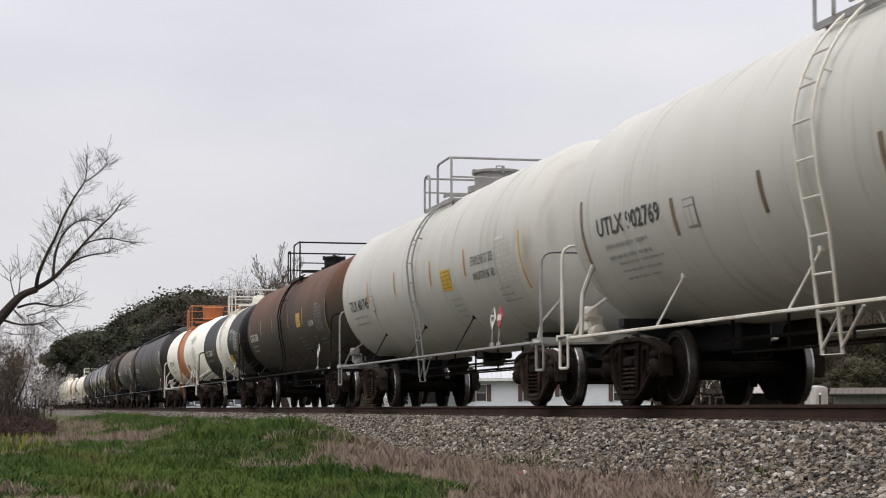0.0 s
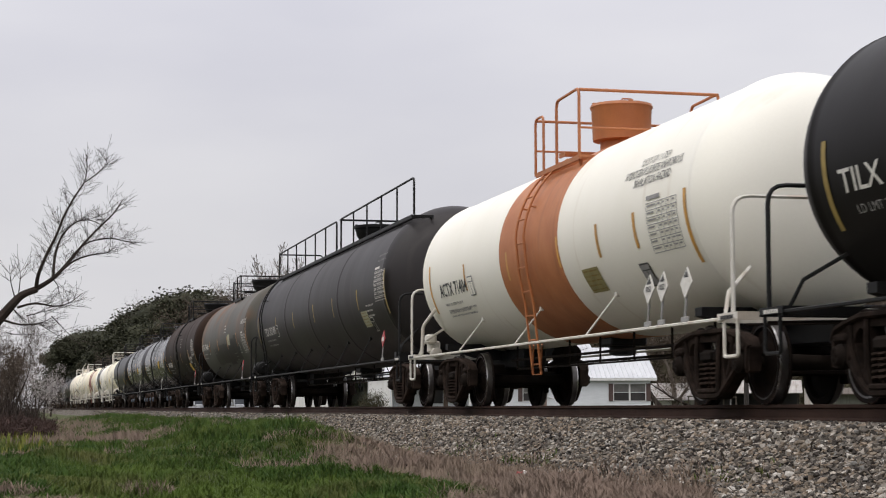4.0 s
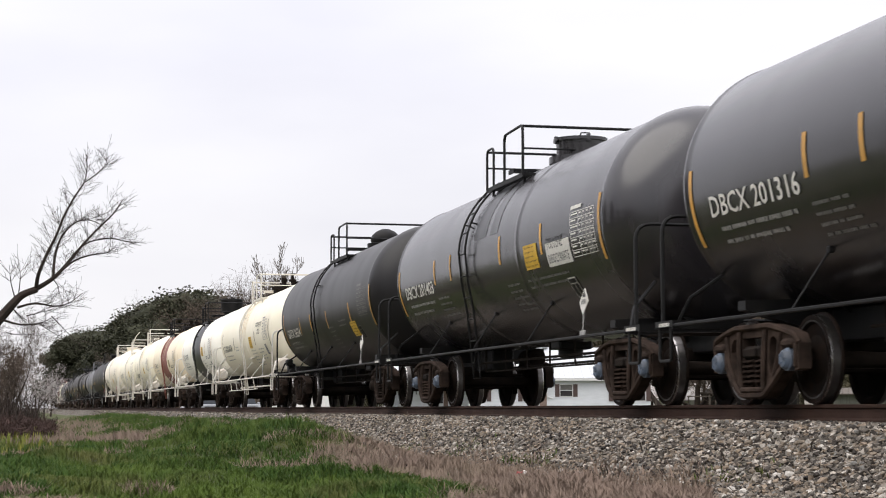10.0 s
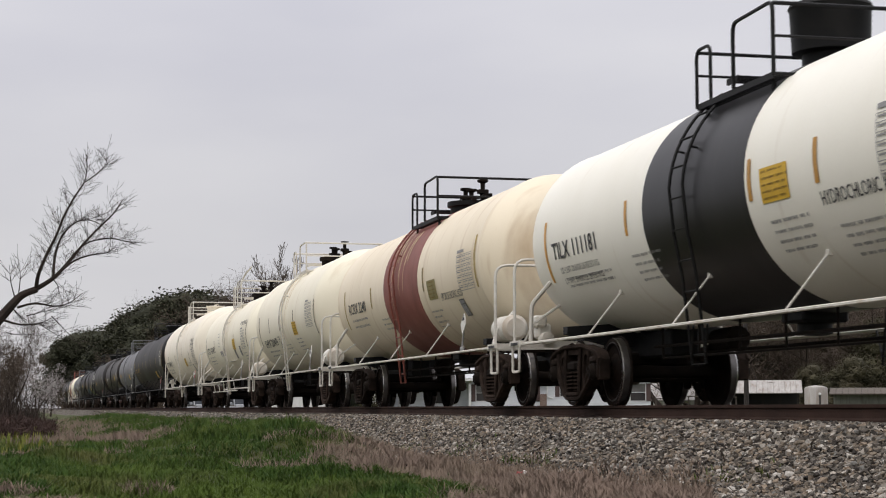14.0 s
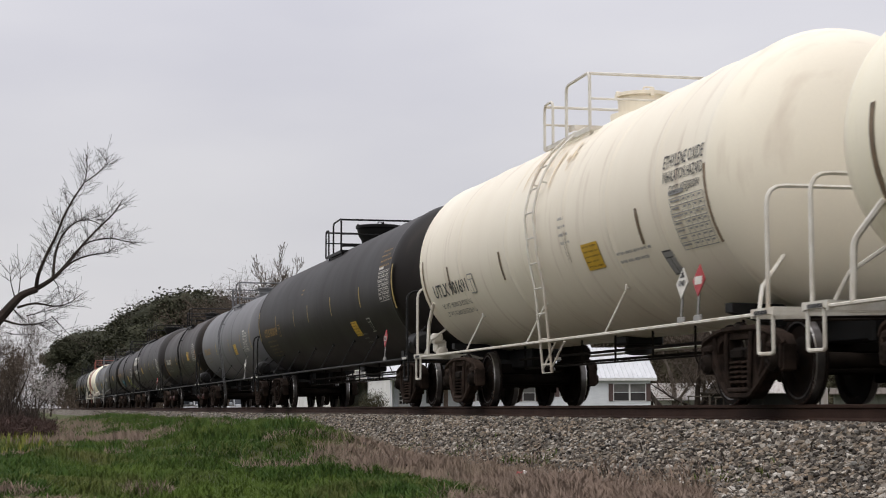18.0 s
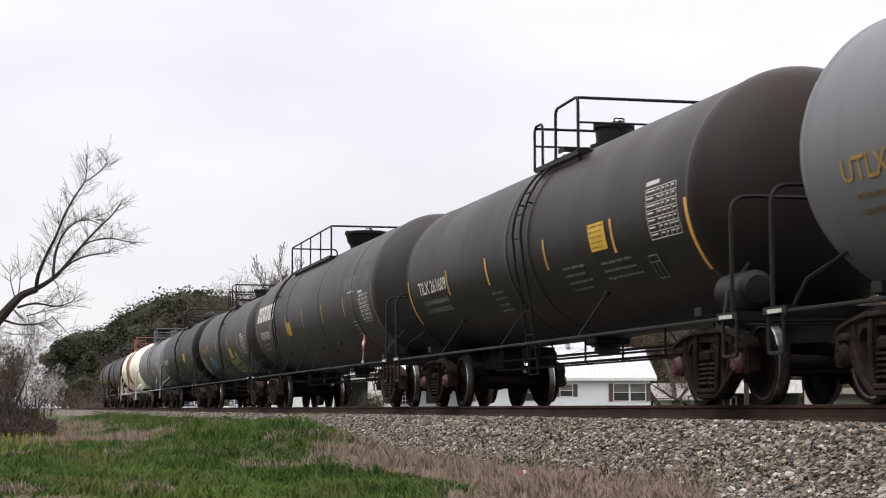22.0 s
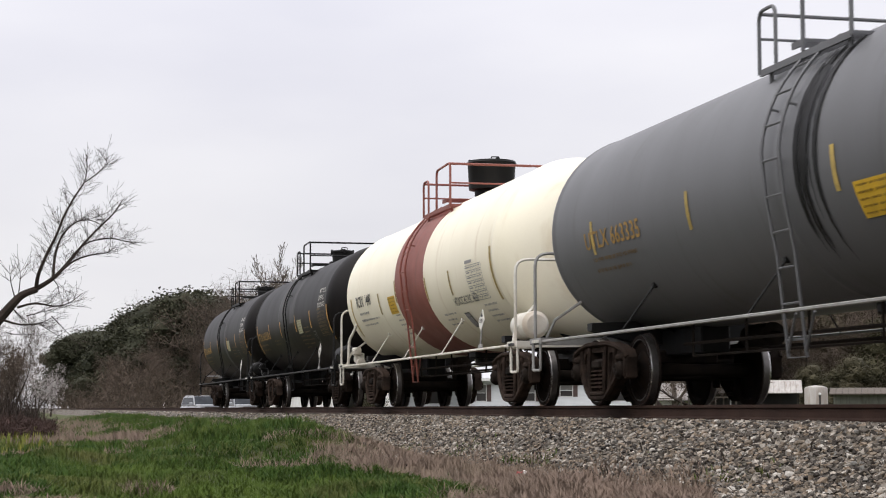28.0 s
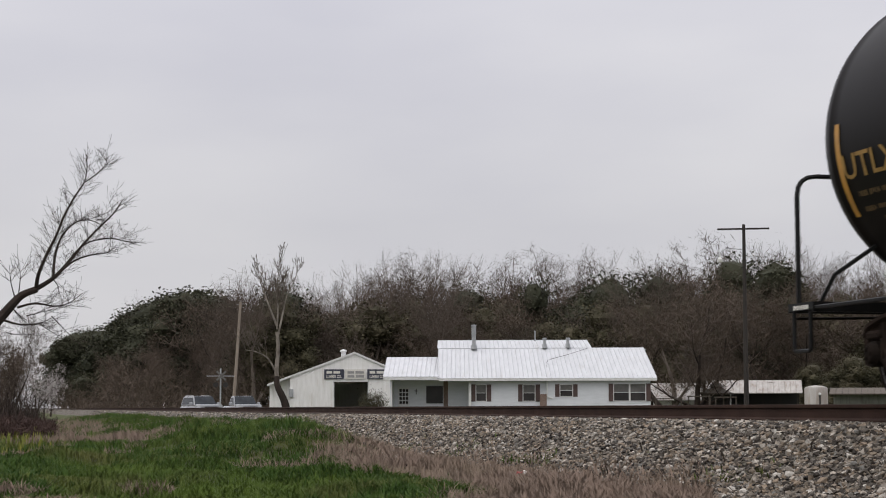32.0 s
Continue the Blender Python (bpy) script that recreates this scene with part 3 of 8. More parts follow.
def top_platform(car, s, paint, x0=-0.9, x1=1.25, tall=0.0):
    top = s.z + s.r
    dz, hi = top - 0.25, top + 0.48 + tall
    w = 1.05
    for y in (-1, 1):
        deck(car, x0, x1, min(y * w, y * 0.68), max(y * w, y * 0.68), dz, paint)
    deck(car, x0, x0 + 0.32, -0.68, 0.68, top + 0.06, paint)
    for x in (x0 + 0.15, x1 - 0.15):
        for y in (-1, 1):
            pipe(car, "platform_bracket", [(x, y * 0.98, dz - 0.05), (x, y * 0.98, s.z + math.sqrt(max(0.05, s.r ** 2 - 0.98 ** 2)) - 0.02)], paint, 0.025)
    mid = hi - 0.10
    for y in (-w, w):
        pipe(car, "handrail", [(x0, y, dz - 0.05), (x0, y, mid), (x0 + 0.42, y, mid), (x0 + 0.42, y, dz)], paint)
        pipe(car, "handrail", [(x0 + 1.08, y, dz), (x0 + 1.08, y, hi), (x1, y, hi + 0.02), (x1, y, dz - 0.05)], paint, 0.023)
    pipe(car, "handrail", [(x0, -w, mid - 0.02), (x0, w, mid - 0.02)], paint)
    pipe(car, "handrail", [(x0, -w, dz + 0.34), (x0, w, dz + 0.34)], paint, 0.016)
    pipe(car, "handrail", [(x1, -w, hi), (x1, w, hi)], paint, 0.023)
    pipe(car, "handrail", [(x1, -w, dz + 0.38), (x1, w, dz + 0.38)], paint, 0.016)


def long_platform(car, s, paint, x0, x1, gap=None):
    top = s.z + s.r
    dz, hi, w = top - 0.24, top + 0.5, 1.0
    deck(car, x0, x1, -w - 0.05, -0.6, dz, paint)
    spans = [(x0, x1)] if gap is None else [(x0, gap - 0.3), (gap + 0.3, x1)]
    for a, b in spans:
        pipe(car, "handrail", [(a, -w, dz), (a, -w, hi), (b, -w, hi), (b, -w, dz)], paint, 0.024)
        n = max(1, round((b - a) / 1.5))
        for i in range(1, n):
            x = a + (b - a) * i / n
            pipe(car, "rail_post", [(x, -w, dz - 0.04), (x, -w, hi)], paint, 0.02)
    pipe(car, "handrail", [(x0, -w, hi - 0.02), (x0, 0.3, hi - 0.02), (x0, 0.3, dz)], paint)
    xc = min(x1, 1.3)
    deck(car, xc - 2.1, xc, 0.62, w, dz, paint)
    pipe(car, "handrail", [(xc, -w, hi), (xc, w, hi), (xc, w, dz)], paint, 0.024)
    pipe(car, "handrail", [(xc, w, hi), (xc - 2.1, w, hi), (xc - 2.1, w, dz)], paint)
    x = x0 + 0.3
    while x < x1:
        pipe(car, "platform_bracket", [(x, -0.95, dz - 0.04), (x, -0.9, s.z + math.sqrt(s.r ** 2 - 0.81) - 0.03)], paint, 0.025)
        x += 1.5


def dome(car, s, kind, paint, x=0.25, size=1.0):
    """The housing over the manway and valves."""
    top = s.z + s.r
    bm = bmesh.new()
    if kind == "drum":
        lathe(bm, [(top - 0.06, 0.36 * size), (top + 0.05, 0.36 * size), (top + 0.05, 0.27 * size), (top + 0.30, 0.28 * size), (top + 0.30, 0.31 * size), (top + 0.35, 0.31 * size), (top + 0.36, 0.26 * size), (top + 0.38, 0.08)], 24, "Z")
    elif kind == "bowl":
        lathe(bm, [(top - 0.08, 0.40), (top + 0.05, 0.42), (top + 0.16, 0.49), (top + 0.32, 0.53), (top + 0.34, 0.56), (top + 0.40, 0.56), (top + 0.42, 0.50), (top + 0.44, 0.1)], 28, "Z")
    elif kind == "tub":
        lathe(bm, [(top - 0.06, 0.32), (top + 0.12, 0.32), (top + 0.14, 0.43), (top + 0.60, 0.45), (top + 0.64, 0.47), (top + 0.68, 0.45), (top + 0.69, 0.1)], 28, "Z")
    elif kind == "ball":
        lathe(bm, [(top - 0.06, 0.44), (top + 0.06, 0.44), (top + 0.08, 0.34), (top + 0.14, 0.36), (top + 0.26, 0.33), (top + 0.36, 0.22), (top + 0.42, 0.08)], 24, "Z")
    elif kind == "cap":
        lathe(bm, [(top - 0.06, 0.34), (top + 0.08, 0.34), (top + 0.10, 0.28), (top + 0.24, 0.27), (top + 0.34, 0.20), (top + 0.38, 0.08)], 24, "Z")
    else:
        lathe(bm, [(top - 0.08, 0.46), (top + 0.06, 0.46), (top + 0.08, 0.52), (top + 0.17, 0.52), (top + 0.18, 0.1)], 24, "Z")
    d = part("manway_housing", bm, paint, car, m=pose(x, 0, 0))
    if kind in ("bowl", "drum", "tub", "cap"):
        bm = bmesh.new()
        hz = top + {"bowl": 0.42, "drum": 0.36, "tub": 0.68, "cap": 0.35}[kind]
        box(bm, -0.12, 0.12, -0.05, 0.05, hz, hz + 0.04, 0.01)
        part("lid_latch", bm, paint, d)
        pipe(d, "lid_handle", [(0.17, -0.05, hz - 0.02), (0.17, -0.05, hz + 0.07), (0.17, 0.1, hz + 0.07), (0.17, 0.1, hz - 0.02)], paint, 0.012, 0.02)
        for k in range(8):
            a = k * math.tau / 8
            r = {"bowl": 0.51, "drum": 0.29 * size, "tub": 0.42, "cap": 0.43}[kind]
            if kind != "cap" and k % 2 == 0:
                bm = bmesh.new()
                box(bm, r * math.cos(a) - 0.03, r * math.cos(a) + 0.03, r * math.sin(a) - 0.03, r * math.sin(a) + 0.03, hz - 0.1, hz + 0.02, 0.008)
                part("eye_bolt", bm, paint, d)
    if kind == "valves":
        for vx, vy, h in ((-0.25, -0.1, 0.42), (0.12, 0.15, 0.55), (0.28, -0.12, 0.34), (-0.05, 0.28, 0.3)):
            bm = bmesh.new()
            lathe(bm, [(top + 0.15, 0.10), (top + 0.2, 0.10), (top + 0.21, 0.05), (top + h * 0.6, 0.06), (top + h * 0.62, 0.12), (top + h * 0.75, 0.12), (top + h * 0.77, 0.045), (top + h, 0.05), (top + h + 0.02, 0.11), (top + h + 0.06, 0.11)], 12, "Z")
            tube(bm, [(0, 0, top + h * 0.5), (0.2, 0, top + h * 0.5), (0.24, 0, top + h * 0.5)], 0.05, 8)
            part("valve", bm, M["steel_dirty"], d, m=pose(vx, vy, 0))
    return d


def end_gear(car, s, half, sign, fit, paint_under, reservoir, valve):
    """Sill, platform, rails, steps and coupler of one end."""
    tcx = half - 0.75
    e = tcx + 1.8
    X = lambda v: sign * v
    lo = lambda a, b: (min(X(a), X(b)), max(X(a), X(b)))
    bm = bmesh.new()
    box(bm, *lo(tcx - 1.5, e - 0.1), -0.2, 0.2, 0.66, 1.02, 0.02)
    box(bm, *lo(e - 0.12, e + 0.02), -0.42, 0.42, 0.62, 1.0, 0.02)
    part("stub_sill", bm, paint_under, car)
    bm = bmesh.new()
    out = [(-1.2, 1.0), (-1.2, 1.1), (-0.5, s.z - math.sqrt(s.r ** 2 - 0.5 ** 2) + 0.04), (0.5, s.z - math.sqrt(s.r ** 2 - 0.5 ** 2) + 0.04), (1.2, 1.1), (1.2, 1.0), (0.5, 0.82), (-0.5, 0.82)]
    prism(bm, out, -0.10, 0.10)
    part("body_bolster", bm, paint_under, car, m=pose(X(tcx), 0, 0, 0, 0, 90))
    for dx in (0.55, -0.55):
        bm = bmesh.new()
        prism(bm, [(-0.2, 0.95), (0.2, 0.95), (0.45, s.z - math.sqrt(s.r ** 2 - 0.45 ** 2) + 0.05), (-0.45, s.z - math.sqrt(s.r ** 2 - 0.45 ** 2) + 0.05)], dx - 0.015, dx + 0.015)
        part("saddle_plate", bm, paint_under, car, m=pose(X(tcx), 0, 0, 0, 0, 90))
    deck(car, *lo(e - 0.5, e), -1.5, 1.5, 0.955, fit, "end_platform")
    bm = bmesh.new()
    box(bm, *lo(e - 0.52, e - 0.49), -1.5, 1.5, 0.86, 0.955)
    box(bm, *lo(e, e + 0.03), -1.5, 1.5, 0.87, 0.958)
    part("end_sill_plate", bm, fit, car, soft=False)
    bm = bmesh.new()
    rnd = random.Random(int(half * 100))
    x = e - 0.42
    while x < e - 0.1:
        w = rnd.uniform(0.025, 0.05)
        for y in (-1.506, 1.506):
            box(bm, *lo(x, x + w), y - 0.003, y + 0.003, 0.89, 0.93)
        x += w + 0.02
    part("sill_stencil", bm, M["ink_white"] if fit != M["white_paint"] else M["ink_black"], car, soft=False)["kind"] = "stuff"
    pipe(car, "end_handrail", [(X(e - 0.15), -1.47, 0.9), (X(e - 0.15), -1.47, 2.18), (X(e - 0.15), 1.47, 2.18), (X(e - 0.15), 1.47, 0.9)], fit, 0.024, 0.2)
    for y in (-1.47, 1.47):
        pipe(car, "sill_step", [(X(e - 0.04), y, 0.94), (X(e - 0.04), y, 0.5), (X(e - 0.4), y, 0.5), (X(e - 0.4), y, 0.94)], fit, 0.02, 0.04)
        bm = bmesh.new()
        tube(bm, [(X(e - 0.5), y * 0.96, 0.95), (X(e - 0.62), y * 0.9, 1.2), (X(half + 0.05), y * 0.62, s.z - s.r * 0.62)], 0.022, 5)
        part("end_brace", bm, fit, car)
        if fit == M["white_paint"] and sign < 0:
            a = radians(-26)
            pipe(car, "saddle_post", [(X(e - 0.98), y, 0.9), (X(e - 0.98), y * 0.985, 1.46), (X(e - 1.2), math.copysign(s.r * math.cos(a), y), s.z + s.r * math.sin(a))], fit, 0.032, 0.08)
    bm = bmesh.new()
    box(bm, *lo(e, tcx + 2.02), -0.09, 0.09, 0.74, 0.92, 0.02)
    box(bm, *lo(tcx + 1.93, tcx + 2.14), -0.17, 0.06, 0.70, 0.97, 0.04)
    box(bm, *lo(tcx + 1.95, tcx + 2.17), 0.02, 0.2, 0.71, 0.96, 0.04)
    part("coupler", bm, M["cast_rust"], car)
    bm = bmesh.new()
    tube(bm, [(X(e), 0.3, 0.74), (X(e + 0.12), 0.3, 0.6), (X(e + 0.2), 0.28, 0.42), (X(e + 0.36), 0.2, 0.4)], 0.022, 6)
    part("brake_hose", bm, M["black_paint"], car)
    if reservoir:
        bm = bmesh.new()
        lathe(bm, [(-0.42, 0.03), (-0.40, 0.15), (-0.33, 0.21), (0.33, 0.21), (0.40, 0.15), (0.42, 0.03)], 20)
        part("air_reservoir", bm, fit, car, "small cylindrical air tank", pose(X(e - 0.75), -1.08, 1.22))
    if valve:
        bm = bmesh.new()
        box(bm, -0.14, 0.14, -0.1, 0.1, 0.0, 0.22, 0.03)
        box(bm, -0.08, 0.2, -0.16, 0.02, 0.16, 0.34, 0.03)
        lathe(bm, [(0.05, 0.02), (0.05, 0.09), (0.3, 0.09), (0.32, 0.03)], 12)
        tube(bm, [(-0.1, 0, 0.1), (-0.3, 0.05, 0.05), (-0.4, 0.1, -0.1)], 0.03, 6)
        part("brake_valve", bm, fit, car, "bolted brake control valve", pose(X(e - 0.35), -1.1, 0.99))
    pipe(car, "uncoupling_lever", [(X(e + 0.05), -1.4, 0.82), (X(e + 0.07), -0.5, 0.84), (X(e + 0.07), -0.1, 0.86)], M["steel_dirty"], 0.014)


def under_gear(car, s, half, fit, low_rail):
    tcx = half - 0.75
    bm = bmesh.new()
    lathe(bm, [(s.z - s.r - 0.24, 0.12), (s.z - s.r - 0.22, 0.2), (s.z - s.r + 0.05, 0.2)], 14, "Z")
    box(bm, -0.3, 0.3, -0.28, 0.28, s.z - s.r - 0.1, s.z - s.r + 0.04, 0.03)
    part("bottom_outlet", bm, M["black_paint"], car)
    bm = bmesh.new()
    for y, z in ((-0.35, 0.78), (0.2, 0.70)):
        tube(bm, [(-tcx + 1.3, y, z), (tcx - 1.3, y, z)], 0.022, 5)
    n = 7
    for i in range(n):
        x = (-tcx + 1.6) + (2 * tcx - 3.2) * i / (n - 1)
        tube(bm, [(x, -0.35, 0.62), (x, -0.35, s.z - s.r + 0.12)], 0.018, 5)
    tube(bm, [(-tcx + 1.6, -0.35, 0.62), (tcx - 1.6, -0.35, 0.62)], 0.016, 5)
    part("brake_rigging", bm, M["steel_dirty"], car)
    bm = bmesh.new()
    lathe(bm, [(-0.4, 0.04), (-0.4, 0.15), (0.3, 0.16), (0.32, 0.05), (0.55, 0.03)], 14)
    part("brake_cylinder", bm, M["steel_dirty"], car, m=pose(-tcx + 2.2, 0.35, 0.86))
    for sd in (-1, 1):
        pipe(car, "side_rail", [(-(tcx + 1.35), sd * 1.47, 0.9), (tcx + 1.35, sd * 1.47, 0.9)], fit, 0.021)
    if low_rail:
        bm = bmesh.new()
        a0 = radians(-35)
        box(bm, -0.55, 0.95, -0.09, 0.02, -0.012, 0.012)
        part("step_ledge", bm, fit, car, "slanting steel step strip", pose(0.45, -s.r * math.cos(a0), s.z + s.r * math.sin(a0), 8, -1, 0))
        for y in (-1.40, 1.40):
            low = pipe(car, "low_guard_rail", [(-tcx + 2.0, y, 0.56), (tcx - 2.0, y, 0.56)], fit, 0.016)
            pipe(low, "pipe_line", [(-tcx + 1.7, y * 0.7, 0.66), (tcx - 1.7, y * 0.7, 0.66)], fit, 0.024)
            for k in range(5):
                x = (-tcx + 2.6) + (2 * tcx - 5.2) * k / 4
                pipe(low, "hanger", [(x, y * 1.04, 0.9), (x, y, 0.56)], fit, 0.016)
    n = 3 if tcx < 7 else 6
    brace = fit if fit == M["white_paint"] else M["black_paint"]
    a = radians(-41)
    for i in range(n):
        x = (-tcx + 0.9) + (2 * tcx - 1.8) * (i + 0.3) / n
        for sd in (-1, 1):
            bm = bmesh.new()
            foot = Vector((x + 0.08, sd * s.r * math.cos(a), s.z + s.r * math.sin(a)))
            tube(bm, [(x, sd * 1.47, 0.9), foot], 0.013, 5)
            box(bm, foot.x - 0.035, foot.x + 0.035, foot.y - 0.03, foot.y + 0.03, foot.z - 0.04, foot.z + 0.03, 0.01)
            part("rail_strut", bm, brace, car)


def tank_car(front, rear, radius, middle, paint, fit, label, top="black_paint", ladder_x=-0.3, platform="short", housing=("drum", "black_paint", 0.25), rings=(),
             bands=(), strips=(), strip_ink="yellow", ends=None, mark=None, ink="ink_white", table=None, sign=None, prints=(), products=(), plates=(), placards=(),
             reservoir=False, valve=False, ladder_paint=None, low=0.46, under="black_paint", weights=(), shift=0.0, tall=0.0, caps="steel_dirty", low_rail=False):
    """front, rear: the places of its truck centres along the track at time 0."""
    car = new("tank_car")
    tagged(car, label, "tank car", "cars of the train")
    half = (front - rear) / 2 + 0.75
    s = Side(radius, middle)
    tank_shell(car, s, half - 0.09, M[paint], (0.09 - half, half - 0.09, *[r + 0.32 for r in rings])).location.x = -0.32
    for x0, x1, p in bands:
        hoop(car, s, x0, x1, M[p])
    for sign_x in (-1, 1):
        truck(car, sign_x * (half - 0.75), caps)
        end_gear(car, s, half, sign_x, M[fit], M[under], reservoir and sign_x > 0, valve and sign_x < 0)
    under_gear(car, s, half, M[fit], low_rail)
    if ladder_x is not None:
        ladder(car, s, ladder_x, M[ladder_paint or fit], low)
        ladder(car, s, ladder_x, M[ladder_paint or fit], low).matrix_basis = pose(2 * ladder_x, 0, 0, 0, 0, 180)
    if platform == "short":
        top_platform(car, s, M[top], -0.9 + shift, 1.25 + shift, tall)
    else:
        long_platform(car, s, M[top], *platform)
    dome(car, s, housing[0], M[housing[1]], *housing[2:])
    D = radius * math.pi / 180
    for x, a in strips:
        s.strip(car, x, a * D, 0.44, M[strip_ink])
    for x, a in (ends or ()):
        s.strip(car, x, a * D, 0.88, M[strip_ink])
    if mark:
        text, x, a, w = mark
        s.words(car, text, x, a * D, w, 0.235, M[ink], "car_number")
        small = M[{"ink_gold": "ink_dim_gold", "ink_white": "ink_mid"}.get(ink, ink)]
        if weights:
            for k, line in enumerate(weights):
                s.words(car, line, x + 0.2, a * D - 0.21 - 0.16 * k, w * 0.86, 0.088, small, "weight_lettering")
        else:
            s.bars(car, x + 0.15, a * D - 0.12, w * 0.85, 2, 0.15, M[{"ink_gold": "ink_dim_gold", "ink_white": "ink_mid", "ink_black": "ink_grey"}.get(ink, ink)], 3)
    if table:
        s.table(car, table[0], table[1] * D, M[table[2]])
    if sign:
        s.sign(car, sign[0], sign[1] * D, 0.66, 0.36, M[sign[2]], M["ink_notice"], 5)
    for x, a, w, rows, p in prints:
        s.bars(car, x, a * D, w, rows, 0.11, M[p], 7)
    for text, x, a, w, h, p in products:
        s.words(car, text, x, a * D, w, h, M[p])
    for x, a, p, b in plates:
        s.frame_plate(car, x, a * D, M[p], M[b])
    for x, number, red in placards:
        placard(car, x + 0.72, -1.44, 1.36, number, red)
    car.matrix_basis = pose((front + rear) / 2, TRACK, 0)
    CARS.append((car, (front + rear) / 2))
    return car, s


CARS = []

# ---- the 27 tank cars, from the head of the visible train to its tail ----
tank_car(-8.9, -21.65, 1.52, 2.50, "grey_white_tank", "white_paint", "dirty grey-white tank car with black stencilled number", "grey_paint", -0.05,
         housing=("drum", "grey_paint", 0.25, 1.5), rings=(-5.2, -1.9, 1.2, 4.4), strips=[(-3.75, -6), (-1.3, -6), (1.3, -6)], ends=[(-7.0, 6), (7.0, 6)], strip_ink="brown_strip",
         mark=("UTLX 902769", -6.4, -14, 2.25), ink="ink_black", plates=[(-3.4, -8, "ink_grey", "grey_white_tank")], table=(5.4, 4, "ink_grey"), sign=(2.0, -6, "sign_yellow"),
         prints=[(-6.0, -28, 1.6, 3, "ink_grey")], valve=True)
tank_car(-25.95, -38.6, 1.52, 2.50, "grey_white_tank", "grey_paint", "grey-white tank car with faded markings and a red placard", "grey_paint", -0.05,
         housing=("drum", "grey_paint", 0.25, 1.5), rings=(-4.2, -1.1, 2.9, 5.2), strips=[(-4.5, 3), (-1.82, 4), (1.24, 3), (3.7, 3)], ends=[(7.0, 3)],
         mark=("TILX 401745", -6.56, -17, 2.0), ink="ink_black", plates=[(-4.3, -8, "ink_grey", "grey_white_tank")], sign=(2.0, -6, "sign_yellow"), table=(5.7, 0, "ink_white"),
         products=[("ETHYLENE OXIDE", 4.15, -9, 1.35, 0.15, "ink_black"), ("INHALATION HAZARD", 4.15, -18, 1.35, 0.13, "ink_black")],
         prints=[(2.3, -26, 0.8, 4, "ink_grey"), (5.4, -26, 0.9, 3, "ink_grey")], placards=[(4.95, "", True), (4.55, "1040", False)], valve=True, shift=-0.26)
tank_car(-43.03, -55.95, 1.42, 2.41, "rusty_tank", "steel_dirty", "black tank car with a rust-brown upper half", "black_paint", -0.1,
         housing=("drum", "black_paint", 0.2), rings=(-0.6, 0.4), strips=[(-6.9, 7), (-4.4, 7), (-2.05, 7), (1.0, 7), (3.4, 7)], ends=[(6.9, 8)], strip_ink="old_yellow",
         mark=("GATX 3084", -6.86, -16, 1.7), table=(5.35, 3, "ink_faint"), sign=(2.4, 2, "sign_yellow"), products=[("SR 8754", 4.32, -15, 0.75, 0.15, "ink_white")],
         plates=[(4.55, -26, "ink_faint", "black_paint")], prints=[(2.4, -24, 1.0, 4, "ink_faint"), (5.3, -30, 0.9, 2, "ink_faint")], placards=[(5.45, "2051", False)], shift=-0.5, tall=0.22)
car, s = tank_car(-60.31, -69.85, 1.345, 2.33, "black_tank", "black_paint", "black tank car with a wide white middle band", "white_paint", 0.42,
         housing=("cap", "white_paint", 0.5), bands=[(-1.5, 1.95, "bright_tank")], strips=[(-2.5, -3), (-0.18, -4), (2.1, -3)], ends=[(-5.4, 6), (5.4, 6)], strip_ink="old_yellow",
         weights=("LD LMT 203500 LB 92300 KG",), mark=("TILX 150069", -5.13, -17, 2.1), table=(3.6, 8, "ink_white"), sign=(2.1, -22, "sign_yellow"), products=[("PHOSPHORIC", 2.45, 9, 1.05, 0.16, "ink_white"), ("ACID", 2.75, 0, 0.5, 0.16, "ink_white")],
         plates=[(3.4, -24, "ink_white", "black_paint")], prints=[(-2.2, -25, 0.6, 2, "ink_white"), (0.65, -18, 1.0, 4, "ink_grey"), (0.75, -36, 1.2, 4, "ink_grey"), (-1.3, -23, 0.9, 2, "ink_grey")],
         placards=[(4.2, "", False)], shift=0.6, ladder_paint='white_paint')
co, fa = text_points("TILX 150069", 0.006)
me = bpy.data.meshes.new("head_number")
me.from_pydata([s.at(4.85 - w * 0.13, 0.72 + u * 1.15, 0.010) for u, w in co], [], fa)
me.materials.append(M["ink_white"])
place("head_number", me, car)
tank_car(-74.06, -86.1, 1.40, 2.37, "bright_tank", "white_paint", "white tank car with a wide orange middle band", "orange_paint", -0.3,
         housing=("tub", "orange_paint", 0.05), bands=[(-1.75, 1.3, "orange_paint")], strips=[(-4.0, 0), (-1.35, -1), (1.25, -1), (2.98, -1), (4.42, -1)], ends=[(-6.5, 6), (6.15, 3)],
         mark=("ACTX 71404", -5.86, -19, 1.9), ink="ink_black", table=(4.9, 1, "ink_grey"), sign=(2.05, -23, "sign_dull"), ladder_paint="orange_paint",
         products=[("DOT-SP-11759", 4.5, 22, 0.95, 0.10, "ink_black"), ("HYDROGEN FLUORIDE ANHYDROUS", 4.0, 16.5, 1.95, 0.11, "ink_black"), ("INHALATION HAZARD", 4.4, 11, 1.25, 0.11, "ink_black")],
         plates=[(-3.85, -9, "ink_grey", "bright_tank"), (4.2, -27, "ink_black", "ink_grey")], prints=[(-5.7, -29, 2.2, 2, "ink_grey")], placards=[(4.35, "1052", False), (4.8, "1052", False), (5.55, "", False)], valve=True, tall=0.19)
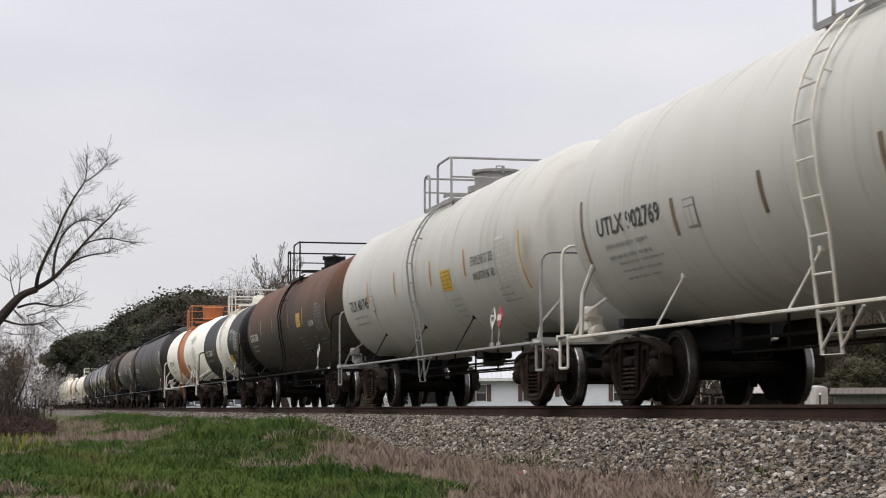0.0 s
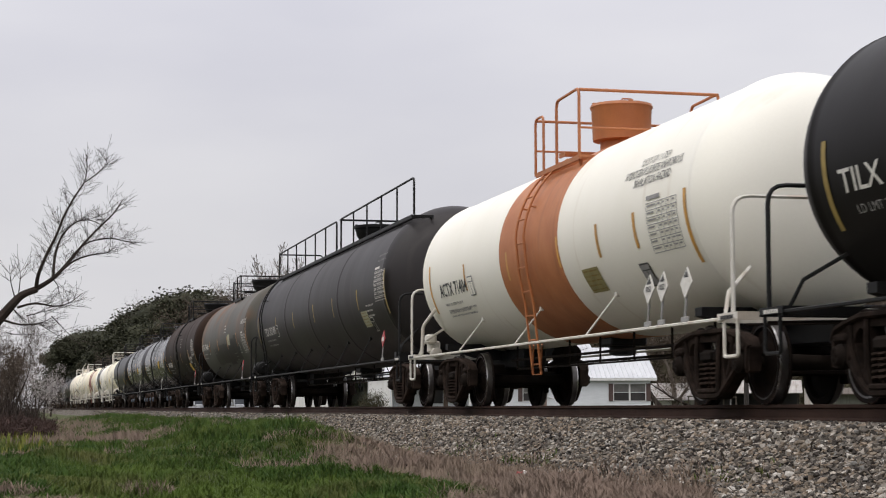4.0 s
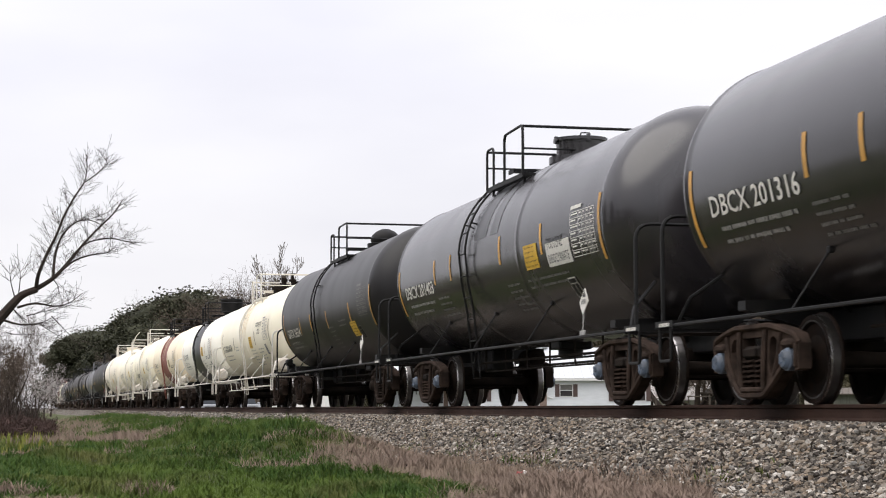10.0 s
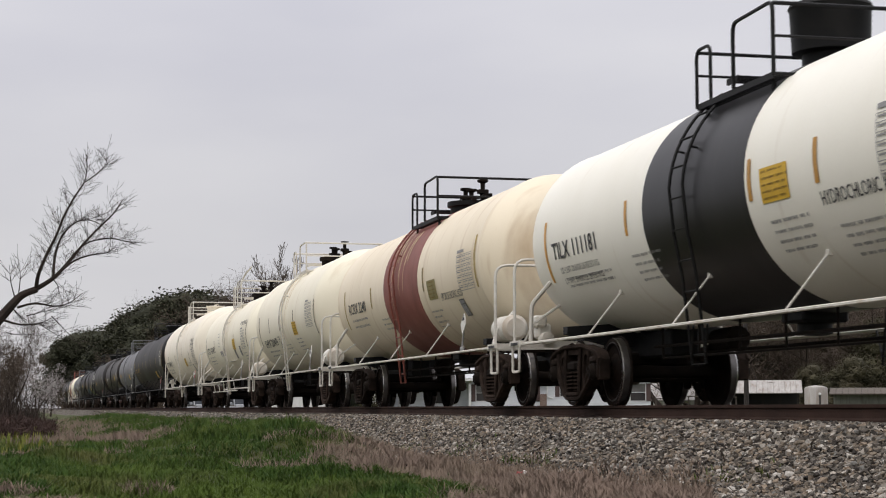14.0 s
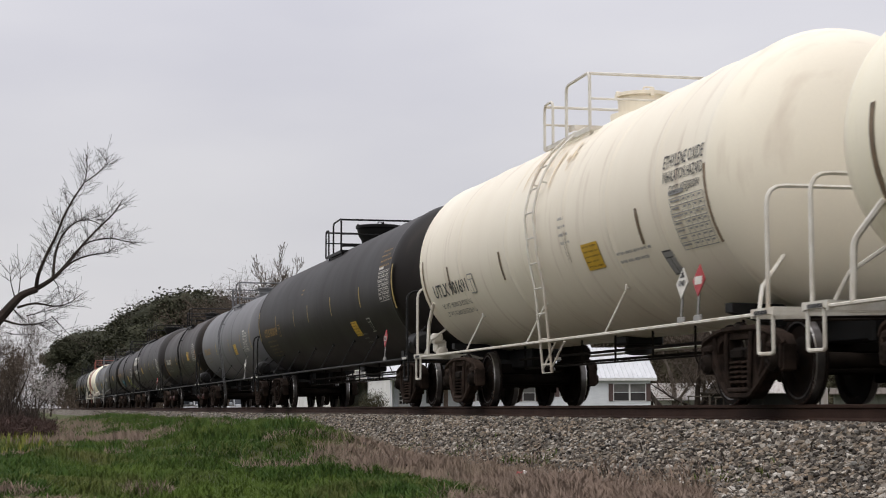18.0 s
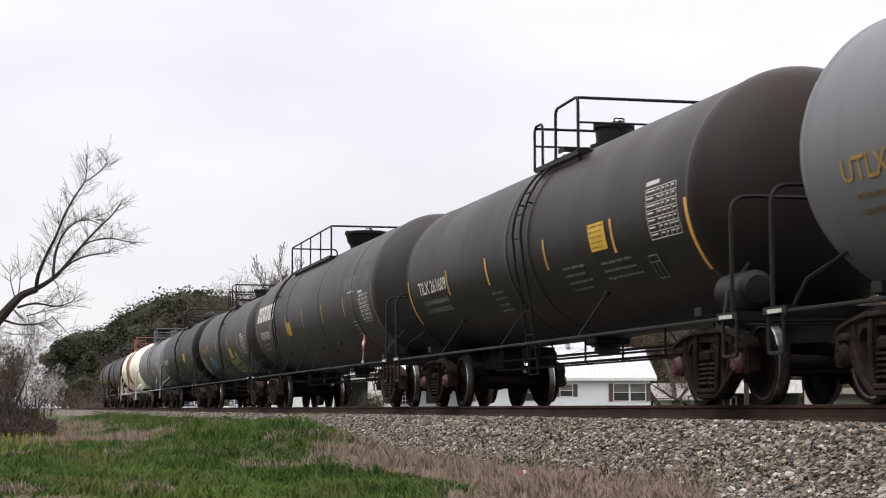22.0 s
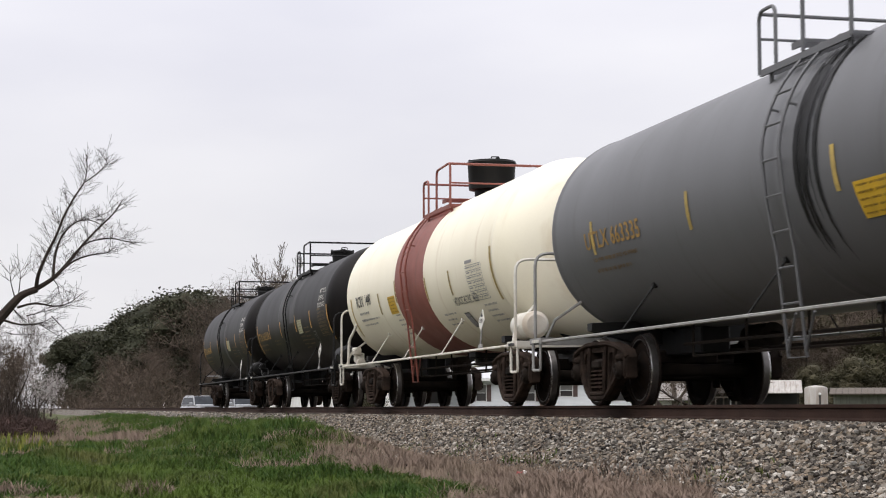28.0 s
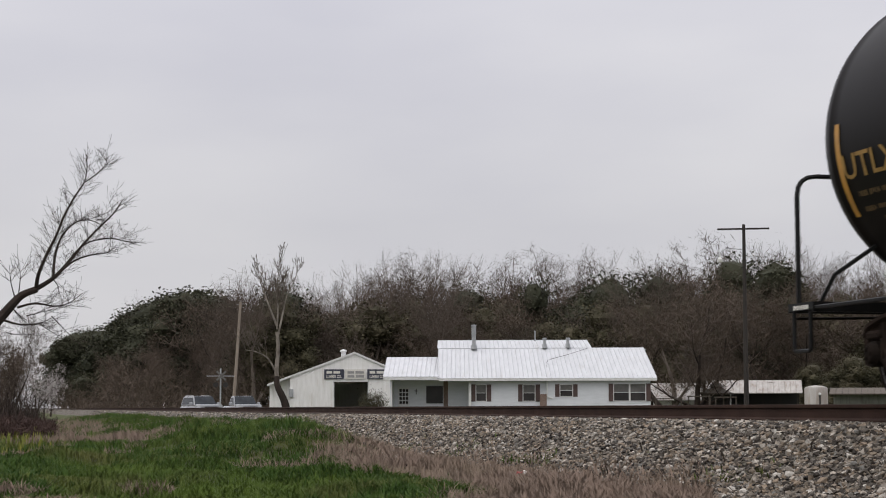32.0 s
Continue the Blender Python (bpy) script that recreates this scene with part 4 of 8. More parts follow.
tank_car(-90.5, -108.0, 1.55, 2.50, "soot_tank", "black_paint", "very long dull black tank car with a full-length roof walkway", "black_paint", -8.2,
         platform=(-8.7, 9.6, 1.2), housing=("bowl", "black_paint", 0.9), rings=(-4.0, 0.0, 4.0), strips=[(-5.7, 0), (-2.6, 0), (0.68, 0), (3.36, 0), (6.39, 0)], ends=[(9.3, 8), (-9.3, 6)], strip_ink="old_yellow",
         mark=("TILX 302186", -8.0, -17, 2.1), table=(8.3, 9, "ink_white"), sign=(6.5, -18, "sign_pale"), plates=[(-5.7, -8, "ink_white", "black_paint"), (7.2, -24, "ink_white", "black_paint")],
         prints=[(7.2, -14, 0.8, 3, "ink_white"), (8.4, 22, 1.0, 2, "ink_faint")], placards=[(8.0, "", True)])
car, s = tank_car(-112.33, -123.7, 1.55, 2.50, "dusty_tank", "black_paint", "dusty brown-black tank car with a patched lower side", "black_paint", None,
         housing=("bowl", "black_paint", 0.3), strips=[(-4.1, -2), (-1.5, -2), (1.37, -3), (3.95, -2)], ends=[(6.4, 6), (-6.6, 6)],
         strip_ink="orange_strip", mark=("ACFX 77468", -6.8, -13, 2.1), table=(5.2, -6, "ink_white"), sign=(1.45, -1, "sign_pale"), products=[("METHYL CHLORIDE", 5.2, 6, 1.3, 0.16, "ink_white")],
         plates=[(-4.6, -8, "ink_white", "dusty_tank"), (4.2, -15, "ink_white", "black_paint")], prints=[(-2.8, -12, 0.7, 3, "ink_faint"), (0.6, 12, 0.5, 3, "ink_white"), (2.6, -26, 0.8, 3, "ink_faint")], placards=[(4.3, "1063", True)], reservoir=True)
# touched-up darker paint along the lower side, brushed on in overlapping fields
for x0, x1, a0, a1 in ((-2.9, -1.6, -1.05, -0.42), (-1.7, 0.4, -1.0, -0.30), (0.3, 1.7, -1.1, -0.36), (1.6, 3.1, -0.98, -0.22), (3.0, 4.0, -0.95, -0.10)):
    bm = bmesh.new()
    s.patch(bm, x0, x1, a0, a1, 0.005 + 0.0004 * (x0 > 0), 0.12)
    part("touched_up_paint", bm, M["dull_black_tank"], car, "darker brushed-on paint", soft=True)
rnd = random.Random(64)
for k in range(30):
    x = -2.85 + k * 0.226
    a = -0.42 + 0.30 * max(0.0, (x + 2.9) / 6.9) ** 1.5 + rnd.uniform(-0.06, 0.10)
    bm = bmesh.new()
    s.patch(bm, x, x + rnd.uniform(0.14, 0.30), -0.75, a, 0.006 + 0.0002 * (k % 3), rnd.uniform(-0.1, 0.1))
    part("brush_stroke", bm, M["dull_black_tank"], car, soft=True)
tank_car(-128.07, -140.0, 1.58, 2.55, "dark_brown_tank", "black_paint", "brown-black tank car with bright yellow reflective strips", "black_paint", -0.5,
         housing=("bowl", "black_paint", 0.3), rings=(-3.0, 3.0), strips=[(-4.26, -7), (-1.38, -6), (0.43, -6), (3.77, -6)], ends=[(-7.2, -5), (6.35, -7)],
         mark=("GATX 26507", -6.33, -26, 1.85), table=(5.03, 5, "ink_white"), sign=(3.05, -26, "sign_yellow"),
         products=[("DIMETHYLAMINES", 3.85, -21, 1.05, 0.13, "ink_white"), ("ANHYDROUS", 3.85, -27, 0.7, 0.13, "ink_white")],
         plates=[(4.9, -28, "ink_white", "black_paint")], prints=[(0.5, 15, 0.5, 4, "ink_white"), (1.4, -26, 0.7, 4, "ink_faint"), (-4.1, -24, 0.6, 2, "ink_faint"), (4.3, -32, 0.8, 3, "ink_faint")], placards=[(5.0, "1032", True)], reservoir=True, shift=-0.5)


def rail_twin(front, rear, number, two):
    """The two glossy black cars of one series."""
    white = [("TOLUENE", 3.4, -10, 0.75, 0.16, "ink_black"), ("DIISOCYANATE", 3.4, -18, 0.95, 0.13, "ink_black")]
    car, s = tank_car(front, rear, 1.44, 2.44, "gloss_black_tank", "black_paint", "glossy black tank car with yellow reflective strips", "black_paint", -1.1,
                      housing=("drum", "gloss_black_tank", 0.6, 1.4), rings=(-1.55, 1.9), strips=[(-3.46, 6), (-2.28, 6), (0.91, 7), (3.13, 6)], ends=[(-6.4, 6), (5.75, 12)],
                      mark=(number, -5.9, -17, 2.25), table=(4.55, 6, "ink_white"), sign=(2.25, -4, "sign_yellow"), products=white if two else [("POLYMERIC MDI", 3.3, -15, 1.1, 0.14, "ink_white")],
                      prints=[(-3.5, -21, 1.0, 4, "ink_faint"), (1.0, -24, 0.8, 5, "ink_faint"), (2.1, -24, 2.0, 2, "ink_faint"), (1.4, -38, 1.1, 1, "ink_faint")],
                      plates=[(3.9, -28, "ink_white", "black_paint")], placards=[(4.4, "3082" if not two else "2078", False)], shift=-0.33, caps='cap_blue')
    # two paler grey fields over the upper side of the tank
    for x0, x1 in ((-0.72, 0.05), (0.3, 0.75)):
        bm = bmesh.new()
        s.patch(bm, x0, x1, 0.25, 1.9, 0.004)
        part("paler_patch", bm, M["paler_gloss"], car, "patch of paler gloss")
    if two:
        bm = bmesh.new()
        s.patch(bm, 3.35, 4.45, -0.50, -0.16, 0.0085)
        part("notice", bm, M["ink_white"], car, "white rectangular notice", soft=False)
    return car, s


rail_twin(-144.24, -155.4, "DBCX 201316", False)
rail_twin(-159.61, -170.75, "DBCX 201403", True)
tank_car(-175.03, -186.05, 1.44, 2.42, "satin_black_tank", "black_paint", "satin black tank car with a domed manway cover", "black_paint", -0.9,
         housing=("ball", "black_paint", 0.7), rings=(), strips=[(-3.5, -4), (-1.8, -4), (0.5, -5), (3.46, -4)], ends=[(-6.2, 4), (5.9, 6)],
         mark=("GATX 36554", -5.75, -23, 2.1), table=(4.5, 6, "ink_faint"), sign=(3.2, -21, "sign_yellow"), plates=[(4.0, -26, "ink_faint", "black_paint")],
         prints=[(0.5, -21, 0.8, 6, "ink_faint"), (1.9, -17, 1.1, 2, "ink_faint"), (-5.6, -30, 2.0, 2, "ink_faint")], placards=[(4.4, "", False)], valve=True)
tank_car(-190.33, -201.42, 1.37, 2.37, "white_tank", "white_paint", "cream-white acid tank car with an air reservoir", "white_paint", -0.35,
         housing=("valves", "steel_dirty", 0.3), rings=(-0.05, 0.5), strips=[(-2.87, 0), (2.39, 0)], ends=[(-6.0, 10), (5.55, 10)], strip_ink="brown_strip",
         mark=("GATX 61074", -5.67, -19, 2.1), ink="ink_black", table=(4.25, 11, "ink_grey"), sign=(1.0, -6, "sign_yellow"), products=[("HYDROCHLORIC", 2.7, 4, 1.35, 0.15, "ink_black"), ("ACID", 3.1, -5, 0.5, 0.15, "ink_black")],
         plates=[(4.25, -20, "ink_black", "ink_grey")], prints=[(-2.6, -14, 0.9, 2, "ink_grey"), (1.0, -24, 1.3, 6, "ink_grey"), (2.7, -24, 1.2, 4, "ink_grey")], placards=[(4.35, "1789", False)], reservoir=True, low=0.42, shift=0.4, low_rail=True)
tank_car(-205.73, -216.7, 1.36, 2.37, "bright_tank", "white_paint", "white tank car with a broad black middle band", "black_paint", -0.5,
         housing=("tub", "black_paint", 0.55), bands=[(-1.85, 1.25, "satin_black_tank")], rings=(5.4,), strips=[(-2.47, 7), (1.38, 7), (2.95, 7)], ends=[(-5.9, 10), (5.3, 12)],
         weights=("LD LMT 203600 LB 92350 KG", "LT WT 59400 LB 26950 KG"), mark=("TILX 111181", -5.6, -14, 1.9), ink="ink_black", table=(4.2, 8, "ink_grey"), sign=(1.65, 1, "sign_yellow"), ladder_paint="black_paint",
         products=[("HYDROCHLORIC ACID", 2.95, -21, 1.6, 0.14, "ink_black")], plates=[(4.1, -26, "ink_black", "ink_grey")],
         prints=[(-5.3, -26, 1.9, 2, "ink_grey"), (-2.5, -22, 1.0, 4, "ink_grey"), (1.7, -22, 0.9, 4, "ink_grey"), (3.1, -30, 1.2, 4, "ink_grey")], placards=[(4.3, "1789", False)], reservoir=True, valve=True, shift=0.1)
tank_car(-221.09, -232.5, 1.40, 2.40, "cream_tank", "white_paint", "cream tank car with a dark red middle band", "black_paint", -0.45,
         housing=("valves", "black_paint", 0.4), bands=[(-1.55, 1.55, "red_paint")], strips=[(-2.9, 4), (2.0, 6)], ends=[(-5.9, 8), (5.8, 17)], strip_ink="old_yellow",
         mark=("RCRX 2240", -5.44, -15, 1.9), ink="ink_black", table=(4.6, 6, "ink_grey"), sign=(2.3, -5, "sign_dull"), ladder_paint="red_paint",
         products=[("HYDROCHLORIC ACID", 3.2, -22, 1.5, 0.13, "ink_black")], plates=[(4.3, -24, "ink_black", "ink_grey")], prints=[(-2.3, -25, 0.8, 3, "ink_grey"), (2.1, -28, 0.8, 4, "ink_grey")], placards=[(4.5, "", False)], reservoir=True, shift=0.5)
tank_car(-237.0, -246.16, 1.47, 2.47, "white_tank", "white_paint", "rust-streaked cream-white acid tank car", "white_paint", -0.1,
         housing=("valves", "steel_dirty", 0.3), rings=(-0.3, 0.35), strips=[(-2.9, 4), (-0.94, 3), (1.6, 4)], ends=[(-4.95, 8), (4.95, 8)], strip_ink="brown_strip",
         mark=("SHPX 209479", -4.37, -29, 2.45), ink="ink_black", plates=[(-1.7, -19, "ink_black", "white_tank")], table=(3.6, 6, "ink_grey"), sign=(1.3, -8, "sign_yellow"),
         prints=[(-0.9, -30, 1.2, 4, "ink_grey"), (1.4, -26, 1.0, 5, "ink_grey")], placards=[(3.7, "1789", False)], reservoir=True)
car, s = tank_car(-250.4, -261.55, 1.40, 2.42, "white_tank", "white_paint", "cream-white acid tank car with a rust streak and scrawled paint", "white_paint", 0.12,
         housing=("valves", "steel_dirty", 0.4), rings=(-1.7, 0.6), strips=[(-3.5, 2), (2.4, 2)], ends=[(-6.1, 10), (5.7, 16)], strip_ink="brown_strip",
         mark=("UTLX 130475", -5.8, -17, 2.15), ink="ink_black", table=(4.25, 4, "ink_grey"), sign=(1.95, -4, "sign_yellow"), products=[("HYDROCHLORIC ACID", 4.1, 11, 1.5, 0.14, "ink_black")],
         plates=[(2.1, -19, "ink_black", "ink_grey"), (3.5, -16, "ink_black", "ink_grey")], prints=[(4.2, -26, 1.0, 4, "ink_grey"), (-2.2, 10, 0.5, 5, "ink_grey"), (-5.5, -28, 1.6, 2, "ink_grey")], placards=[(4.3, "1789", False)], reservoir=True, shift=0.45, tall=0.06, low_rail=True)
bm = bmesh.new()
for x0, a0, x1, a1 in ((-1.9, -0.42, -1.75, -0.62), (-1.9, -0.42, -1.6, -0.42), (-1.6, -0.42, -1.72, -0.62), (-1.5, -0.42, -1.42, -0.6), (-1.42, -0.6, -1.2, -0.58), (-1.2, -0.58, -1.22, -0.4),
                       (-1.05, -0.52, -0.9, -0.52), (-0.8, -0.36, -0.78, -0.6), (-0.78, -0.48, -0.55, -0.36), (-0.78, -0.48, -0.5, -0.6)):
    tube(bm, [s.at(x0, a0, 0.006), s.at((x0 + x1) / 2, (a0 + a1) / 2, 0.006), s.at(x1, a1, 0.006)], 0.016, 4)
part("graffiti", bm, M["ink_grey"], car, "thin grey painted scrawl")
bm = bmesh.new()
tube(bm, rounded([(1.25, -1.05, 4.2), (1.5, -0.9, 4.6), (1.75, -0.7, 4.85)], 0.1), 0.03, 6)
part("bent_pipe", bm, M["white_paint"], car, "bent open hatch arm")
tank_car(-265.86, -278.3, 1.57, 2.53, "pink_white_tank", "white_paint", "large pale pinkish-white insulated tank car", "white_paint", 0.1,
         housing=("drum", "pink_white_tank", 0.3, 1.3), rings=(-4.4, -1.5, 1.4, 3.2, 5.0), strips=[(-5.2, -6), (-1.9, -7), (1.4, -7), (4.26, -7)], ends=[(6.5, 2), (-7.0, 2)], strip_ink="brown_strip",
         weights=("LD LMT 180900 LB 82050 KG", "LT WT 82100 LB 37250 KG"), mark=("UTLX 901691", -6.45, -24, 2.3), ink="ink_black", table=(5.4, -8, "ink_grey"), sign=(2.0, -16, "sign_yellow"),
         products=[("ETHYLENE OXIDE", 5.25, 5, 1.2, 0.15, "ink_black"), ("INHALATION HAZARD", 5.25, -1, 1.2, 0.13, "ink_black"), ("DOT 105J300W", 5.45, -7, 0.9, 0.12, "ink_black")],
         plates=[(-4.0, -14, "ink_grey", "pink_white_tank"), (4.7, -28, "ink_black", "ink_grey")], prints=[(3.2, -24, 1.3, 2, "ink_grey"), (1.2, 0, 0.4, 4, "ink_grey")], placards=[(4.75, "1040", False), (5.25, "", True)], valve=True, shift=-0.2)
car, s = tank_car(-282.49, -300.3, 1.53, 2.50, "dull_black_tank", "black_paint", "very long black tank car with gold lettering", "black_paint", None,
         housing=("bowl", "black_paint", 0.6), rings=(), strips=[(-6.39, 2), (-3.14, 2), (-0.85, 2), (2.44, 2), (6.0, 2)], ends=[(-9.8, 12), (9.4, 11)], strip_ink="old_yellow",
         mark=("UTLX 803618", -8.8, -18, 2.4), ink="ink_gold", table=(8.1, 8, "ink_white"), sign=(4.35, -24, "sign_yellow"), plates=[(-6.1, -8, "ink_gold", "black_paint"), (6.2, -24, "ink_white", "black_paint")],
         prints=[(-2.0, 19, 0.32, 2, "ink_gold"), (8.1, 25, 1.1, 4, "ink_gold"), (-8.6, -28, 2.0, 4, "ink_dim_gold"), (4.9, -36, 0.7, 3, "ink_faint")], placards=[(7.7, "1075", True)], reservoir=True)
for x0, x1, a0, a1, lift in ((-6.6, 0.75, -0.29, 0.39, 0.003), (-6.5, 0.65, -0.26, 0.36, 0.0055)):
    bm = bmesh.new()
    s.patch(bm, x0, x1, a0, a1, lift)
    part("jacket_panel", bm, M["black_tank" if lift < 0.004 else "dull_black_tank"], car, "long welded jacket panel")
tank_car(-304.5, -317.5, 1.42, 2.42, "grey_tank", "black_paint", "plain light grey tank car with worn yellow markings", "dark_grey_tank", -1.1,
         housing=("drum", "dark_grey_tank", 0.5), rings=(-1.0, 1.9), strips=[(-2.9, -2), (0.97, -2), (4.15, -1)], ends=[(6.6, 8)], strip_ink="old_yellow",
         mark=("UTLX 662021", -6.75, -17, 2.0), ink="ink_gold", table=(4.95, -1, "ink_white"), sign=(2.25, -12, "sign_yellow"), plates=[(4.45, -20, "ink_white", "ink_black")], placards=[(5.2, "", False)], reservoir=True, ladder_paint='dark_grey_tank')
tank_car(-321.82, -335.2, 1.42, 2.43, "brown_black_tank", "black_paint", "black tank car browned along its top, white stencilled number", "black_paint", 0.3,
         housing=("drum", "black_paint", 0.4), rings=(-0.6, 0.6), strips=[(-4.5, -3), (-1.86, -3), (1.36, -3), (4.3, -3)], ends=[(-7.5, -3), (6.9, -4)],
         weights=("LD LMT 191700 LB 86950 KG", "LT WT 71300 LB 32350 KG"), mark=("TILX 261609", -6.7, -16, 2.1), table=(5.65, 5, "ink_white"), sign=(3.4, -3, "sign_yellow"), plates=[(5.3, -26, "ink_faint", "black_paint")],
         prints=[(-1.9, -26, 0.8, 4, "ink_faint"), (2.0, -22, 1.1, 4, "ink_faint"), (3.6, -24, 1.6, 3, "ink_faint")], reservoir=True, shift=0.65, caps='cap_red')
car, s = tank_car(-339.45, -356.25, 1.52, 2.50, "soot_tank", "black_paint", "long black tank car with a white owner's emblem", "black_paint", -5.0,
         platform=(-5.4, 1.0), housing=("bowl", "black_paint", 0.5), rings=(-3.0, 2.0, 6.5), strips=[(-6.3, -3), (-3.24, -3), (-0.41, -1), (2.5, -2), (5.39, -2)], ends=[(-9.1, 4), (8.7, 0)], strip_ink="old_yellow",
         mark=("PROX 34763", -8.3, -20, 1.75), table=(7.25, -4, "ink_white"), sign=(-3.2, -9, "sign_yellow"), plates=[(-5.5, -12, "ink_white", "black_paint"), (6.1, -24, "ink_white", "black_paint")],
         prints=[(6.0, 1, 0.8, 1, "ink_white"), (-4.6, 10, 0.4, 2, "ink_faint")], placards=[(6.8, "", True)])
for k in range(6):
    x = -8.75 + k * 0.56
    bm = bmesh.new()
    s.patch(bm, x, x + 0.44, 0.0, 0.46, 0.010, 0.10)
    block = part("emblem_block", bm, M["ink_white"], car, "slanted white block of the owner's emblem", soft=False)
    bm = bmesh.new()
    s.patch(bm, x + 0.17, x + 0.30, 0.15 if k % 2 else 0.22, 0.35, 0.0125, 0.05)
    part("emblem_slot", bm, M["soot_tank"], block, soft=False)
for x0, x1, a0, a1 in ((5.4, 6.9, 0.06, 0.36), (7.2, 8.5, 0.06, 0.36), (7.2, 8.5, 0.55, 0.75)):
    bm = bmesh.new()
    s.patch(bm, x0, x1, a0, a1, 0.006)
    part("paint_patch", bm, M["grey_patch"], car, "faded grey paint patch", soft=False)
car, s = tank_car(-360.56, -373.7, 1.42, 2.42, "soot_tank", "black_paint", "worn black tank car with green and blue graffiti", "black_paint", 0.0,
         housing=("drum", "black_paint", 0.5), rings=(-0.3, 0.5), strips=[(-4.54, -2), (-1.83, 1), (1.7, 0), (4.4, 0)], ends=[(-7.5, 11), (6.85, 13)],
         mark=("UTLX 645657", -6.98, -14, 2.25), ink="ink_gold", table=(5.3, -4, "ink_white"), sign=(1.75, -16, "sign_yellow"), plates=[(4.55, -18, "ink_white", "black_paint")],
         prints=[(-3.5, -8, 0.7, 4, "ink_dim_gold"), (3.9, -26, 0.9, 3, "ink_dim_gold")])


def scrawl(car, s, x0, arc, width, height, paint, seed):
    """Loops of spray paint on the tank's side."""
    rnd = random.Random(seed)
    bm = bmesh.new()
    x = 0.0
    while x < 1:
        cx, ca = x0 + x * width, arc - height * rnd.uniform(0.25, 0.75)
        rx, ra = rnd.uniform(0.1, 0.24), height * rnd.uniform(0.2, 0.5)
        t0, t1 = rnd.uniform(0, 6), rnd.uniform(4, 8)
        tube(bm, [s.at(cx + rx * math.cos(t0 + t1 * i / 12) + 0.1 * i / 12, ca + ra * math.sin(t0 + t1 * i / 12), 0.004) for i in range(13)], 0.010, 4)
        x += rnd.uniform(0.07, 0.13)
    return part("graffiti", bm, paint, car, "spray-painted scrawl")


scrawl(car, s, -4.65, -0.55, 1.6, 0.5, M["chalk_blue"], 3)
scrawl(car, s, -7.1, -0.5, 0.5, 0.7, M["ink_faint"], 6)


def strokes(car, s, lines, paint, thick=0.011):
    """Thin sprayed lines on the tank's side, given by corners (x, arc)."""
    for line in lines:
        way = rounded([(x, 0, a) for x, a in line], 0.12, 4)
        bm = bmesh.new()
        tube(bm, [s.at(p.x, p.z, 0.004) for p in way], thick, 4)
        part("graffiti", bm, paint, car, "thin sprayed line")


# puffed outline with short strokes inside, and the profile of a hooded shape beside it
strokes(car, s, [[(1.40, -0.62), (1.30, -0.72), (1.36, -0.90), (1.48, -0.98), (1.50, -1.14), (1.68, -1.20), (1.76, -1.36), (1.98, -1.40), (2.14, -1.28), (2.34, -1.36), (2.60, -1.46), (2.84, -1.44), (2.90, -1.30), (2.70, -1.16), (2.62, -1.00), (2.44, -0.96)],
                 [(1.42, -0.62), (1.62, -0.66), (1.70, -0.60), (1.80, -0.74)], [(1.46, -0.70), (1.58, -0.76), (1.50, -0.86), (1.62, -0.92)], [(1.58, -1.00), (1.72, -0.98), (1.66, -1.12), (1.80, -1.16)],
                 [(1.86, -0.84), (1.84, -1.02)], [(1.86, -0.84), (1.98, -0.84)], [(1.86, -0.92), (1.95, -0.92)], [(2.04, -0.84), (2.04, -1.00)], [(2.12, -1.00), (2.12, -0.84), (2.24, -1.0), (2.24, -0.84)], [(2.32, -0.84), (2.32, -1.0), (2.42, -0.94), (2.32, -0.84)],
                 [(2.02, -1.26), (2.04, -1.08), (2.12, -1.18), (2.20, -1.08), (2.22, -1.24)], [(2.42, -1.08), (2.32, -1.08), (2.32, -1.24), (2.44, -1.24)], [(2.32, -1.16), (2.40, -1.16)], [(2.50, -0.80), (2.66, -0.84), (2.60, -0.96)]], M["chalk_green"])
strokes(car, s, [[(3.32, -1.46), (3.02, -1.16), (2.86, -0.90), (2.90, -0.68), (3.08, -0.58), (3.28, -0.66), (3.42, -0.90), (3.56, -1.02), (3.50, -1.14), (3.62, -1.24), (3.86, -1.38), (4.10, -1.52)],
                 [(3.24, -1.02), (3.40, -0.98), (3.56, -0.98)], [(3.26, -0.82), (3.28, -0.90)], [(3.26, -0.58), (3.32, -0.70), (3.38, -0.56)], [(3.40, -0.56), (3.42, -0.72)]], M["chalk_green"], 0.009)
tank_car(-377.97, -390.6, 1.44, 2.45, "black_tank", "black_paint", "dull black tank car with a low hatch", "black_paint", -0.2,
         housing=("ball", "black_paint", 0.4), rings=(-1.1, 1.0), strips=[(-4.8, -1), (-2.0, 0), (0.9, 0), (3.4, 1)], ends=[(-7.1, 8), (6.65, 11)], strip_ink="old_yellow",
         mark=("SCMX 4385", -6.9, -16, 1.9), table=(5.35, 2, "ink_faint"), sign=(2.6, -5, "sign_yellow"), plates=[(4.8, -26, "ink_faint", "black_paint")],
         prints=[(1.6, -24, 0.9, 4, "ink_faint"), (2.7, -22, 1.8, 3, "ink_faint"), (-4.1, -24, 0.6, 3, "ink_faint")])
